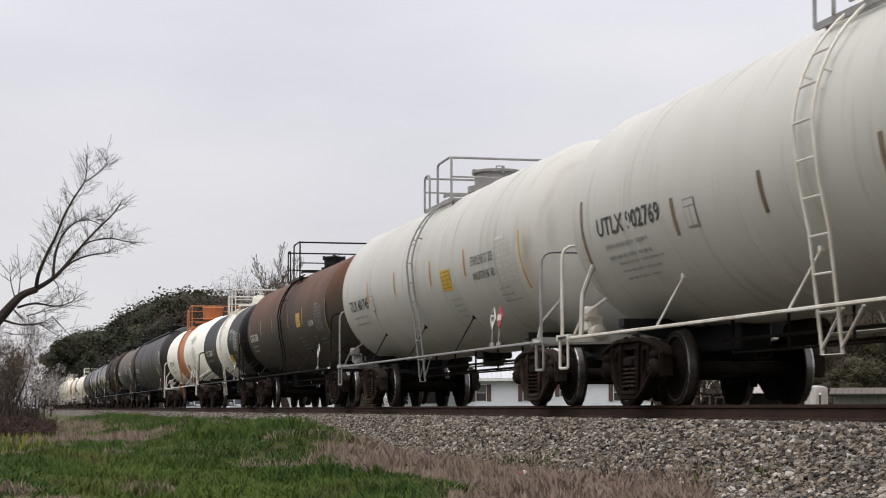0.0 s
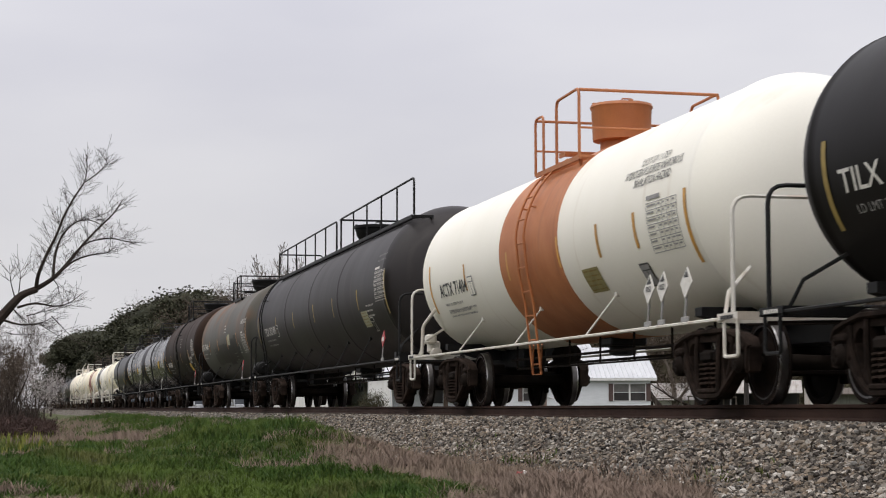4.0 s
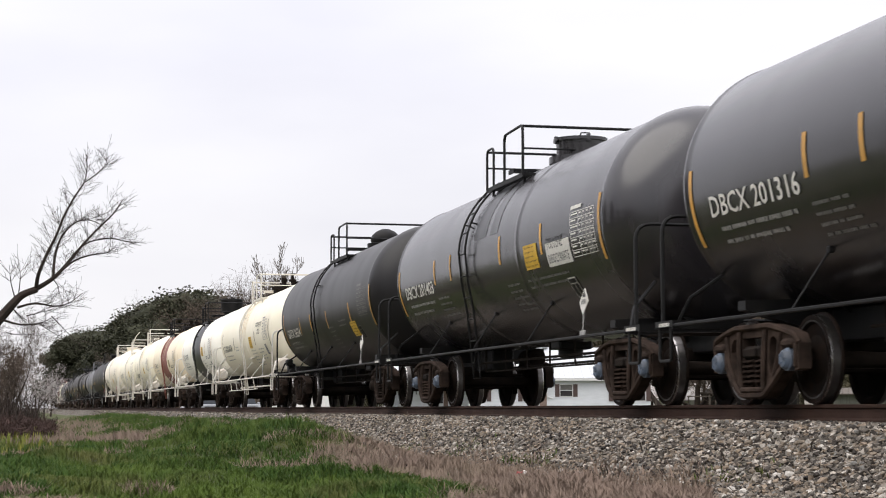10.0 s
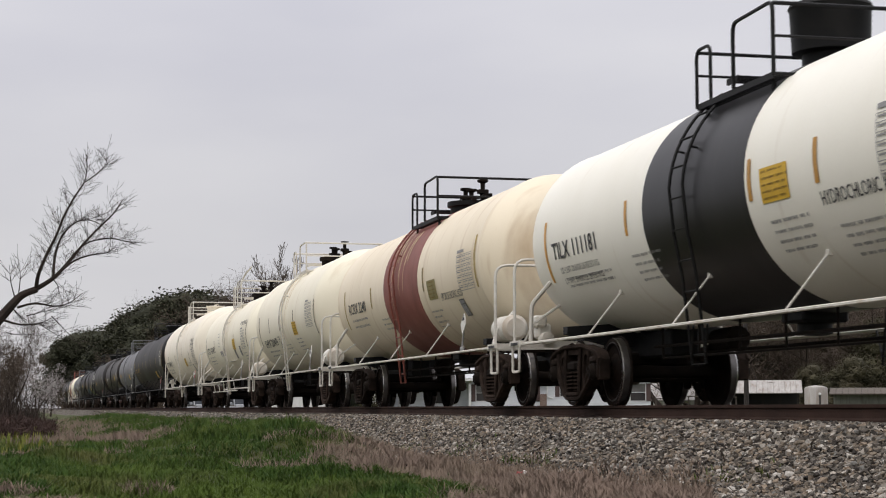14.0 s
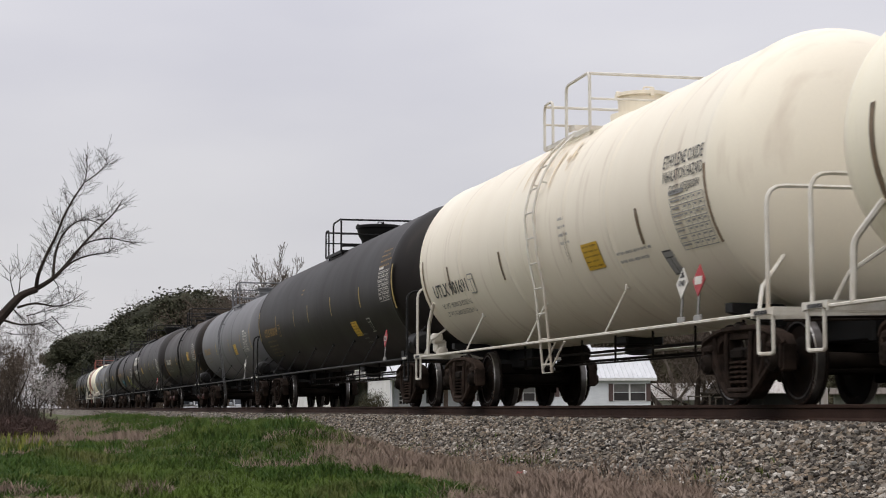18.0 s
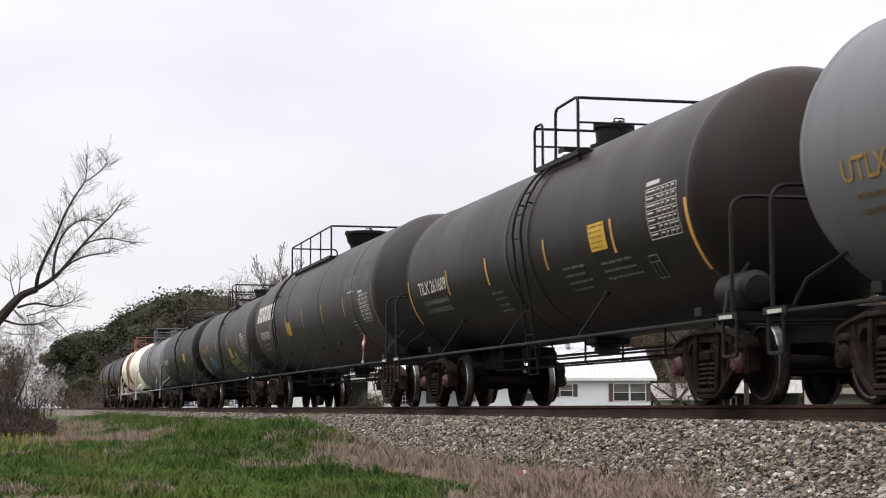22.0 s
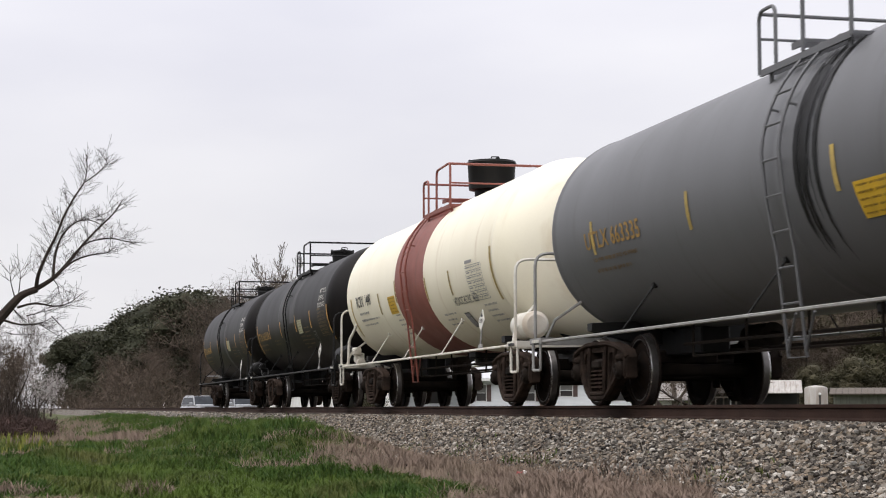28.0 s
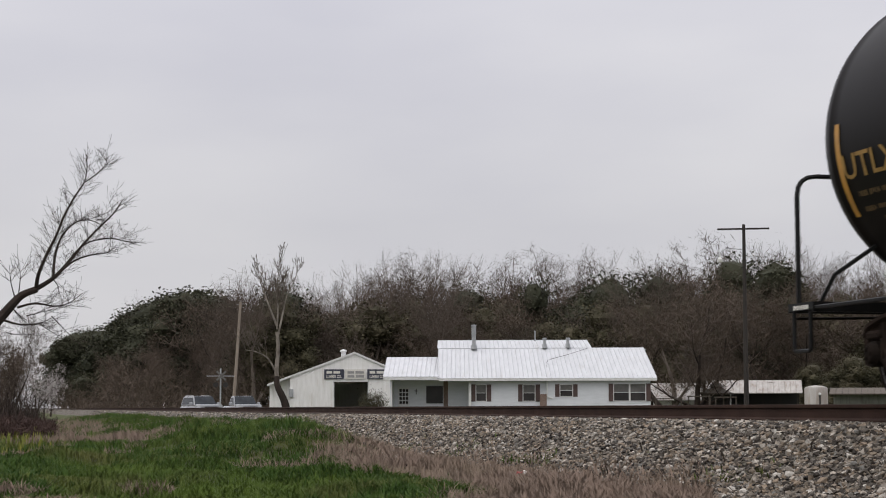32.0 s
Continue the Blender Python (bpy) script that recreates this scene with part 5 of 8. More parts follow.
tank_car(-394.9, -408.3, 1.40, 2.40, "dark_grey_tank", "grey_paint", "plain dark grey tank car with worn yellow markings", "dark_grey_tank", -0.1,
         housing=("drum", "dark_grey_tank", 0.4), rings=(-0.1, 2.8), strips=[(-6.0, 0), (-2.6, 0), (1.1, 0), (4.0, 0)], ends=[(6.6, 12)], strip_ink="old_yellow", mark=("UTLX 663335", -6.3, -15, 2.1), ink="ink_gold",
         table=(5.0, -7, "ink_white"), sign=(1.4, -16, "sign_yellow"), plates=[(4.3, -20, "ink_white", "ink_black")], placards=[(5.0, "3082", False)], shift=-0.4, ladder_paint='dark_grey_tank')
tank_car(-412.64, -423.74, 1.46, 2.46, "white_tank", "white_paint", "white tank car with a rust-red middle band", "red_paint", -0.35,
         housing=("tub", "black_paint", 0.45), bands=[(-1.45, 1.0, "red_paint")], strips=[(-3.18, -6), (-1.5, 0), (1.1, -5), (2.9, -5)], ends=[(-6.1, -4), (5.7, 2)], strip_ink="old_yellow",
         mark=("RCRX  1448", -5.53, -13, 1.55), ink="ink_black", table=(4.1, -6, "ink_grey"), sign=(-2.3, -11, "sign_yellow"), ladder_paint="red_paint", products=[("HYDROCHLORIC ACID", 2.8, -30, 1.6, 0.15, "ink_black")],
         plates=[(3.0, -36, "ink_black", "ink_grey")], prints=[(-5.3, -24, 1.8, 2, "ink_grey"), (-2.0, -26, 0.5, 5, "ink_grey"), (1.7, -34, 0.8, 3, "ink_grey"), (4.5, -33, 0.8, 4, "ink_grey")],
         placards=[(4.4, "1789", False)], reservoir=True, valve=True, shift=0.2)
car, s = tank_car(-428.02, -439.18, 1.44, 2.45, "black_tank", "black_paint", "black tank car with a faded grey patch and gold lettering", "black_paint", -0.2,
         housing=("drum", "black_paint", 0.25), rings=(), strips=[(-3.84, -2), (-1.64, -3), (1.05, -1), (3.47, -1)], ends=[(-6.3, 0), (6.0, 0)],
         mark=("UTLX 662208", -6.35, -19, 2.35), ink="ink_gold", table=(4.65, -5, "ink_dim_gold"), sign=(1.4, -7, "sign_pale"), plates=[(3.55, -22, "ink_faint", "black_paint")],
         products=[("METHYLENE", 4.88, 13, 0.83, 0.115, "ink_white"), ("DIPHENYL", 4.88, 6, 0.71, 0.115, "ink_white"), ("DIISOCYANATE", 4.78, -1, 0.95, 0.115, "ink_white")],
         prints=[(2.3, -16, 0.9, 5, "ink_dim_gold"), (1.5, -24, 0.7, 4, "ink_dim_gold"), (-3.2, -22, 1.1, 2, "ink_dim_gold")], placards=[(4.4, "3082", False)], reservoir=True, valve=True)
bm = bmesh.new()
s.patch(bm, -1.9, -0.6, -0.05, 1.9, 0.005)
s.patch(bm, 0.1, 1.0, -0.2, 1.9, 0.005)
part("paint_patch", bm, M["grey_patch"], car, "faded grey paint patch")
tank_car(-443.48, -454.53, 1.44, 2.45, "black_tank", "black_paint", "last black tank car with a thin grey hoop and gold lettering", "black_paint", -0.65,
         housing=("drum", "black_paint", 0.5), bands=[(0.3, 0.72, "grey_patch")], strips=[(-4.1, 1), (-1.76, -1), (1.03, 0), (3.39, 0)], ends=[(-6.35, 4), (6.0, 2)],
         mark=("UTLX 646242", -6.3, -17, 2.35), ink="ink_gold", table=(4.6, -5, "ink_dim_gold"), sign=(1.12, -6, "sign_pale"), plates=[(3.5, -22, "ink_faint", "black_paint")],
         products=[("METHYLENE", 4.88, 14, 0.83, 0.115, "ink_white"), ("DIPHENYL", 4.88, 7, 0.71, 0.115, "ink_white"), ("DIISOCYANATE", 4.78, 0, 0.95, 0.115, "ink_white")],
         prints=[(2.3, -16, 0.9, 4, "ink_dim_gold"), (-5.9, -28, 1.4, 2, "ink_dim_gold")], placards=[(4.5, "3082", False)], reservoir=True, shift=0.2)

# rust that has run down from the roof platforms of the pale cars
M["rust_wash"] = surface("rust_wash", (0.70, 0.56, 0.36), (0.60, 0.45, 0.27), rough=0.6, scale=3, bump=0.0)


def runs(car, x0, x1, low0, low1, count, paint, label, seed):
    """Stains that ran down the tank's side, each tapering to its end."""
    tank = next(c for c in car.children if c.name.startswith("tank"))
    zs = [v.co.z for v in tank.data.vertices]
    s = Side((max(zs) - min(zs)) / 2 - 0.012, (max(zs) + min(zs)) / 2)
    rnd = random.Random(seed)
    for k in range(count):
        x, top, low, w = rnd.uniform(x0, x1), rnd.uniform(0.8, 1.5), rnd.uniform(low0, low1), rnd.uniform(0.008, 0.05)
        bm, rows, n = bmesh.new(), [], 10
        for i in range(n + 1):
            a = top + (low - top) * i / n
            q = w * (1 - i / n) ** 0.5 * rnd.uniform(0.7, 1.2) + 0.002
            rows.append((bm.verts.new(s.at(x - q, a, 0.0165)), bm.verts.new(s.at(x + q, a, 0.0165))))
        for p, q in zip(rows, rows[1:]):
            bm.faces.new((p[0], p[1], q[1], q[0]))
        part("stain_run", bm, paint, car, label)


for k, (car, _) in enumerate(CARS):
    if "streak" in car["label"] or "cream" in car["label"]:
        runs(car, -1.0, 0.6, -0.6, 0.7, 11, M["rust_wash"], "thin ochre rust run", k)
    elif "dark grey" in car["label"]:
        runs(car, 0.15, 0.75, -1.2, -0.3, 14, M["black_paint"], "thin black drip", k)
    elif "rust-brown" in car["label"]:
        runs(car, -0.4, 1.6, -1.0, 0.4, 16, M["soot_tank"], "thin sooty drip", k)
    elif "pinkish" in car["label"]:
        runs(car, -0.9, 1.3, 0.3, 0.9, 12, M["rust_wash"], "thin ochre rust run", k)

# ---- ground, ballast and track ----
def gravel(name):
    """Crushed stone: cells of differing grey and tan with rough relief."""
    m = bpy.data.materials.new(name)
    m.use_nodes = True
    n, l = m.node_tree.nodes, m.node_tree.links
    bs = n["Principled BSDF"]
    co, vo, ramp, bump, no = (n.new(k) for k in ("ShaderNodeTexCoord", "ShaderNodeTexVoronoi", "ShaderNodeValToRGB", "ShaderNodeBump", "ShaderNodeTexNoise"))
    vo.inputs["Scale"].default_value = 22
    no.inputs["Scale"].default_value = 0.8
    l.new(co.outputs["Object"], vo.inputs["Vector"])
    l.new(co.outputs["Object"], no.inputs["Vector"])
    sep = n.new("ShaderNodeSeparateColor")
    l.new(vo.outputs["Color"], sep.inputs[0])
    ramp.color_ramp.elements[0].color, ramp.color_ramp.elements[1].color = (0.062, 0.051, 0.042, 1), (0.26, 0.228, 0.19, 1)
    l.new(sep.outputs[0], ramp.inputs[0])
    mx = n.new("ShaderNodeMixRGB")
    mx.blend_type, mx.inputs[0].default_value = "MULTIPLY", 0.6
    l.new(ramp.outputs[0], mx.inputs[1])
    l.new(no.outputs["Fac"], mx.inputs[2])
    l.new(mx.outputs[0], bs.inputs["Base Color"])
    bs.inputs["Roughness"].default_value = 0.95
    bump.inputs["Strength"].default_value, bump.inputs["Distance"].default_value = 1.0, 0.04
    l.new(vo.outputs["Distance"], bump.inputs["Height"])
    l.new(bump.outputs[0], bs.inputs["Normal"])
    return m


def stones_material():
    m = bpy.data.materials.new("ballast_stone")
    m.use_nodes = True
    n, l = m.node_tree.nodes, m.node_tree.links
    bs = n["Principled BSDF"]
    geo, ramp, no, co, mx = (n.new(k) for k in ("ShaderNodeNewGeometry", "ShaderNodeValToRGB", "ShaderNodeTexNoise", "ShaderNodeTexCoord", "ShaderNodeMixRGB"))
    e = ramp.color_ramp.elements
    e[0].color, e[1].color = (0.026, 0.021, 0.017, 1), (0.70, 0.66, 0.60, 1)
    for at, c in ((0.2, (0.075, 0.060, 0.048, 1)), (0.42, (0.19, 0.168, 0.140, 1)), (0.62, (0.36, 0.275, 0.195, 1)), (0.78, (0.26, 0.252, 0.232, 1)), (0.9, (0.52, 0.45, 0.37, 1))):
        e.new(at).color = c
    info, add, part_of = n.new("ShaderNodeObjectInfo"), n.new("ShaderNodeMath"), n.new("ShaderNodeMath")
    add.operation, part_of.operation = "ADD", "FRACT"
    l.new(geo.outputs["Random Per Island"], add.inputs[0])
    l.new(info.outputs["Random"], add.inputs[1])
    l.new(add.outputs[0], part_of.inputs[0])
    l.new(part_of.outputs[0], ramp.inputs[0])
    no.inputs["Scale"].default_value, no.inputs["Detail"].default_value = 45, 4
    l.new(co.outputs["Object"], no.inputs["Vector"])
    mx.blend_type, mx.inputs[0].default_value = "MULTIPLY", 0.7
    l.new(ramp.outputs[0], mx.inputs[1])
    l.new(no.outputs["Fac"], mx.inputs[2])
    l.new(mx.outputs[0], bs.inputs["Base Color"])
    bs.inputs["Roughness"].default_value = 0.9
    return m


M["gravel"] = gravel("gravel")
M["stones"] = stones_material()
M["soil"] = surface("soil", (0.050, 0.074, 0.020), (0.085, 0.075, 0.046), rough=0.95, scale=0.35, fine=25, bump=0.5, mix=0.7, gloss=0.1)
M["timber"] = surface("timber", (0.060, 0.048, 0.038), (0.09, 0.075, 0.06), rough=0.9, scale=4, fine=60, bump=0.4, stretch=(6, 1, 6), spread=0.3)


def smoothstep(a, b, v):
    t = np.clip((v - a) / (b - a), 0, 1)
    return t * t * (3 - 2 * t)


def ground_height(x, y):
    """The lie of the land: the bank of the track, the ditch beside it, the rise of the verge, the fall towards the camera."""
    x, y = np.asarray(x, float), np.asarray(y, float)
    side = np.abs(y - TRACK)
    bank = -0.218 - 0.572 * smoothstep(1.5, 2.95, side)
    verge = 0.42 * smoothstep(2.75, 3.9, side) * smoothstep(-21, -30, x) * smoothstep(-150, -80, x) * (1 - 0.75 * smoothstep(4.8, 7.4, side)) * (y < TRACK)
    fall = -0.75 * smoothstep(-24, -3, x) * smoothstep(3.6, 7.5, side) * (y < TRACK)
    bumps = (0.05 * np.sin(x * 0.31 + y * 0.7) * np.sin(y * 0.9 - x * 0.17) + 0.045 * np.sin(x * 0.9 + 2.1 * y) * np.sin(x * 0.55 - 1.7 * y + 1) + 0.03 * np.sin(1.7 * x + 0.8 * y) * np.sin(3.1 * y - x)) * smoothstep(2.9, 4.2, side)
    return bank + verge + fall + bumps


def spaced(*runs):
    out = []
    for a, b, step in runs:
        out += list(np.arange(a, b, step))
    return np.array(out + [runs[-1][1]])


def sheet(name, xs, ys, lift, material):
    gx, gy = np.meshgrid(xs, ys, indexing="ij")
    gz = ground_height(gx, gy) + lift
    idx = np.arange(gx.size).reshape(gx.shape)
    quads = np.stack([idx[:-1, :-1], idx[1:, :-1], idx[1:, 1:], idx[:-1, 1:]], -1).reshape(-1, 4)
    me = bpy.data.meshes.new(name)
    me.from_pydata(np.stack([gx, gy, gz], -1).reshape(-1, 3).tolist(), [], quads.tolist())
    me.materials.append(material)
    me.shade_smooth()
    return place(name, me)


along = spaced((-3000, -400, 200), (-400, -120, 10), (-120, -40, 1.6), (-40, 6, 0.5), (6, 60, 3), (60, 600, 30), (600, 3000, 240))
across = spaced((-3000, -200, 280), (-200, -20, 12), (-20, 0, 1.5), (0, 13, 0.18), (13, 40, 3), (40, 400, 20), (400, 3000, 260))
tagged(sheet("ground", along, across, 0.0, M["soil"]), "rough grassy ground beside a railway bank", "ground", kind="structure")
bed = np.concatenate([np.linspace(TRACK - 2.85, TRACK - 1.5, 12), np.linspace(TRACK - 1.3, TRACK + 1.3, 6), np.linspace(TRACK + 1.5, TRACK + 2.85, 8)])
tagged(sheet("ballast_bed", along[(along > -1500) & (along < 700)], bed, 0.012, M["gravel"]), "grey crushed-stone railway bed", "ballast", kind="structure")

track = new("railway_track")
tagged(track, "single railway track with rusty steel rails on timber sleepers", "railway track", kind="structure")
for y in (-0.755, 0.755):
    bm = bmesh.new()
    prof = [(-0.07, -0.17), (-0.07, -0.155), (-0.012, -0.135), (-0.01, -0.045), (-0.034, -0.033), (-0.036, -0.004), (-0.03, 0.0), (0.03, 0.0), (0.036, -0.004), (0.034, -0.033), (0.01, -0.045), (0.012, -0.135), (0.07, -0.155), (0.07, -0.17)]
    ends = [[bm.verts.new((x, y + a, b)) for a, b in prof] for x in (-1500, 700)]
    n = len(prof)
    for i in range(n):
        f = bm.faces.new((ends[0][i], ends[0][(i + 1) % n], ends[1][(i + 1) % n], ends[1][i]))
        if i == 6:
            f.material_index = 1
    part("rail", bm, (M["rail_steel"], M["rail_head"]), track, m=pose(0, TRACK, 0), soft=False)
bm = bmesh.new()
box(bm, -0.115, 0.115, -1.25, 1.25, -0.34, -0.174, 0.012)
sleeper = mesh_of("sleeper", bm, M["timber"])
for k in range(200):
    place("sleeper", sleeper, track, pose(-112 + k * 0.56 + random.uniform(-0.02, 0.02), TRACK + random.uniform(-0.03, 0.03), 0, 0, 0, random.uniform(-1, 1)))


def scatter(name, xs, ys, zs, size, material, flat=0.75, seed=1):
    """Many small broken stones as one object."""
    rs = np.random.RandomState(seed)
    base = np.array([(a, b, c) for a in (-1, 1) for b in (-1, 1) for c in (-1, 1)], float) * 0.62
    tri = np.array([(0, 1, 3), (0, 3, 2), (4, 6, 7), (4, 7, 5), (0, 4, 5), (0, 5, 1), (2, 3, 7), (2, 7, 6), (0, 2, 6), (0, 6, 4), (1, 5, 7), (1, 7, 3)])
    n = len(xs)
    v = base[None] * rs.uniform(0.55, 1.3, (n, 8, 1)) * rs.uniform(0.65, 1.2, (n, 1, 3))
    q = rs.normal(size=(n, 4))
    q /= np.linalg.norm(q, axis=1, keepdims=True)
    w, x, y, z = q.T
    rot = np.stack([1 - 2 * (y * y + z * z), 2 * (x * y - z * w), 2 * (x * z + y * w), 2 * (x * y + z * w), 1 - 2 * (x * x + z * z), 2 * (y * z - x * w), 2 * (x * z - y * w), 2 * (y * z + x * w), 1 - 2 * (x * x + y * y)], -1).reshape(n, 3, 3)
    v = np.einsum("nij,nkj->nki", rot, v) * (size * rs.uniform(0.55, 1.35, n))[:, None, None]
    v[:, :, 2] *= flat
    v += np.stack([xs, ys, zs], -1)[:, None]
    f = tri[None] + (np.arange(n) * 8)[:, None, None]
    me = bpy.data.meshes.new(name)
    me.vertices.add(n * 8)
    me.vertices.foreach_set("co", v.reshape(-1))
    me.loops.add(n * 36)
    me.loops.foreach_set("vertex_index", f.reshape(-1).astype(np.int32))
    me.polygons.add(n * 12)
    me.polygons.foreach_set("loop_start", np.arange(0, n * 36, 3, dtype=np.int32))
    me.polygons.foreach_set("use_smooth", np.zeros(n * 12, dtype=bool))
    me.update(calc_edges=True)
    me.materials.append(material)
    return place(name, me)


rs = np.random.RandomState(5)
sx = -11 - 34 * rs.uniform(0, 1, 105000) ** 1.25
sy = TRACK - 3.05 + 2.2 * rs.uniform(0, 1, 105000)
tagged(scatter("ballast_stones", sx, sy, ground_height(sx, sy) + rs.uniform(-0.01, 0.035, 105000), 0.029, M["stones"]), "loose grey and tan crushed stones on the bank", "ballast", kind="stuff")
sx = -45 - 110 * rs.uniform(0, 1, 11000) ** 1.4
sy = TRACK - 3.0 + 2.1 * rs.uniform(0, 1, 11000)
tagged(scatter("ballast_stones", sx, sy, ground_height(sx, sy) + rs.uniform(-0.03, 0.02, 11000), 0.042, M["stones"], seed=2), "loose grey crushed stones along the far bank", "ballast", kind="stuff")
sx, sy = -10 - 40 * rs.uniform(0, 1, 1500), TRACK - 3.0 - np.abs(rs.normal(0, 0.45, 1500))
tagged(scatter("stray_stones", sx, sy, ground_height(sx, sy) + 0.01, 0.03, M["stones"], seed=3), "stray stones fallen into the dry grass", "stones", kind="stuff")


bed_object = next(o for o in scene.objects if o.name == "ballast_bed")
rock_rnd = random.Random(31)
rocks = []
for k in range(8):
    bm = bmesh.new()
    bmesh.ops.create_icosphere(bm, subdivisions=1, radius=1.0)
    for v in bm.verts:
        v.co = Vector((v.co.x * 1.25, v.co.y, v.co.z * 0.75)) * rock_rnd.uniform(0.72, 1.2)
    rocks.append(mesh_of("stone", bm, M["stones"]))
for k in range(280):
    x, y = -12 - 16 * rock_rnd.random() ** 1.3, TRACK - 2.95 + 1.5 * rock_rnd.random()
    place("stone", rock_rnd.choice(rocks), bed_object, Matrix.Translation((x, y, float(ground_height(x, y)) + 0.04)) @ pose(0, 0, 0, rock_rnd.uniform(-30, 30), rock_rnd.uniform(-30, 30), rock_rnd.uniform(0, 360)) @ Matrix.Scale(rock_rnd.uniform(0.026, 0.045), 4))


# ---- grass ----
def blades(name, x, y, height, width, material, seed, lean=0.5):
    rs = np.random.RandomState(seed)
    n = len(x)
    z = ground_height(x, y) - 0.01
    a = rs.uniform(0, math.tau, n)
    d = np.stack([np.cos(a), np.sin(a)], -1)
    side = np.stack([-d[:, 1], d[:, 0]], -1) * (width * rs.uniform(0.6, 1.4, n))[:, None]
    bend = d * (height * lean * rs.uniform(0.1, 1.0, n))[:, None]
    v = np.zeros((n, 5, 3))
    p = np.stack([x, y], -1)
    v[:, 0, :2], v[:, 1, :2] = p - side, p + side
    v[:, 2, :2], v[:, 3, :2] = p - side * 0.8 + bend * 0.35, p + side * 0.8 + bend * 0.35
    v[:, 4, :2] = p + bend
    v[:, 0, 2] = v[:, 1, 2] = z
    v[:, 2, 2] = v[:, 3, 2] = z + height * 0.6
    v[:, 4, 2] = z + height * rs.uniform(0.85, 1.0, n)
    f = np.array([(0, 1, 3), (0, 3, 2), (2, 3, 4)])[None] + (np.arange(n) * 5)[:, None, None]
    me = bpy.data.meshes.new(name)
    me.vertices.add(n * 5)
    me.vertices.foreach_set("co", v.reshape(-1))
    me.loops.add(n * 9)
    me.loops.foreach_set("vertex_index", f.reshape(-1).astype(np.int32))
    me.polygons.add(n * 3)
    me.polygons.foreach_set("loop_start", np.arange(0, n * 9, 3, dtype=np.int32))
    me.update(calc_edges=True)
    me.materials.append(material)
    return place(name, me)


def meadow(name, one, two, three, spread=0.25):
    """Leaves whose colour changes over the ground in patches of three tints."""
    m = surface(name, one, two, rough=0.8, scale=0.6, fine=5, bump=0.0, mix=0.9, stretch=(1, 1.8, 0.1), spread=spread, islands=True, gloss=0.08)
    n, l = m.node_tree.nodes, m.node_tree.links
    bs = n["Principled BSDF"]
    old = bs.inputs["Base Color"].links[0].from_socket
    co, mp, no, mr, mx = (n.new(k) for k in ("ShaderNodeTexCoord", "ShaderNodeMapping", "ShaderNodeTexNoise", "ShaderNodeMapRange", "ShaderNodeMixRGB"))
    mp.inputs["Scale"].default_value = (1, 1.8, 0.1)
    mp.inputs["Location"].default_value = (3.7, 9.1, 0)
    no.inputs["Scale"].default_value, no.inputs["Detail"].default_value = 0.4, 5
    mr.inputs[1].default_value, mr.inputs[2].default_value = 0.46, 0.76
    l.new(co.outputs["Object"], mp.inputs[0])
    l.new(mp.outputs[0], no.inputs["Vector"])
    l.new(no.outputs["Fac"], mr.inputs[0])
    l.new(mr.outputs[0], mx.inputs[0])
    l.new(old, mx.inputs[1])
    mx.inputs[2].default_value = (*three, 1)
    l.new(mx.outputs[0], bs.inputs["Base Color"])
    geo, less, up, nrm = n.new("ShaderNodeNewGeometry"), n.new("ShaderNodeVectorMath"), n.new("ShaderNodeVectorMath"), n.new("ShaderNodeVectorMath")
    less.operation, up.operation, nrm.operation = "SCALE", "ADD", "NORMALIZE"
    less.inputs["Scale"].default_value = 0.3
    l.new(geo.outputs["Normal"], less.inputs[0])
    l.new(less.outputs[0], up.inputs[0])
    up.inputs[1].default_value = (0, 0, 1)
    l.new(up.outputs[0], nrm.inputs[0])
    l.new(nrm.outputs[0], bs.inputs["Normal"])
    return m


M["green_grass"] = meadow("green_grass", (0.086, 0.128, 0.021), (0.038, 0.068, 0.014), (0.098, 0.104, 0.032), 0.14)
M["lush_grass"] = meadow("lush_grass", (0.028, 0.062, 0.012), (0.047, 0.085, 0.016), (0.042, 0.072, 0.015), 0.14)
M["dry_grass"] = meadow("dry_grass", (0.230, 0.172, 0.136), (0.170, 0.123, 0.096), (0.200, 0.155, 0.112), 0.12)
M["weed_yellow"] = meadow("weed_yellow", (0.20, 0.19, 0.035), (0.13, 0.15, 0.03), (0.12, 0.15, 0.03))

n = 330000
r = np.exp(rs.uniform(math.log(11.0), math.log(85.0), n))
a = np.radians(rs.uniform(-1.5, 22.0, n))
bx, by = -r * np.cos(a), r * np.sin(a)


def patchy(x, y, scale, seed):
    """Smooth random patches between 0 and 1."""
    out = np.zeros(len(x))
    q = np.random.RandomState(seed)
    for k in range(7):
        w, ph = q.normal(0, 1, 2) * scale, q.uniform(0, 6.28)
        out += np.sin(x * w[0] + y * w[1] * 2.0 + ph)
    return 0.5 + 0.5 * np.tanh(out / 2.6)


clump, tint, bald = patchy(bx, by, 1.5, 1), patchy(bx, by, 0.6, 2), patchy(bx, by, 1.9, 3)
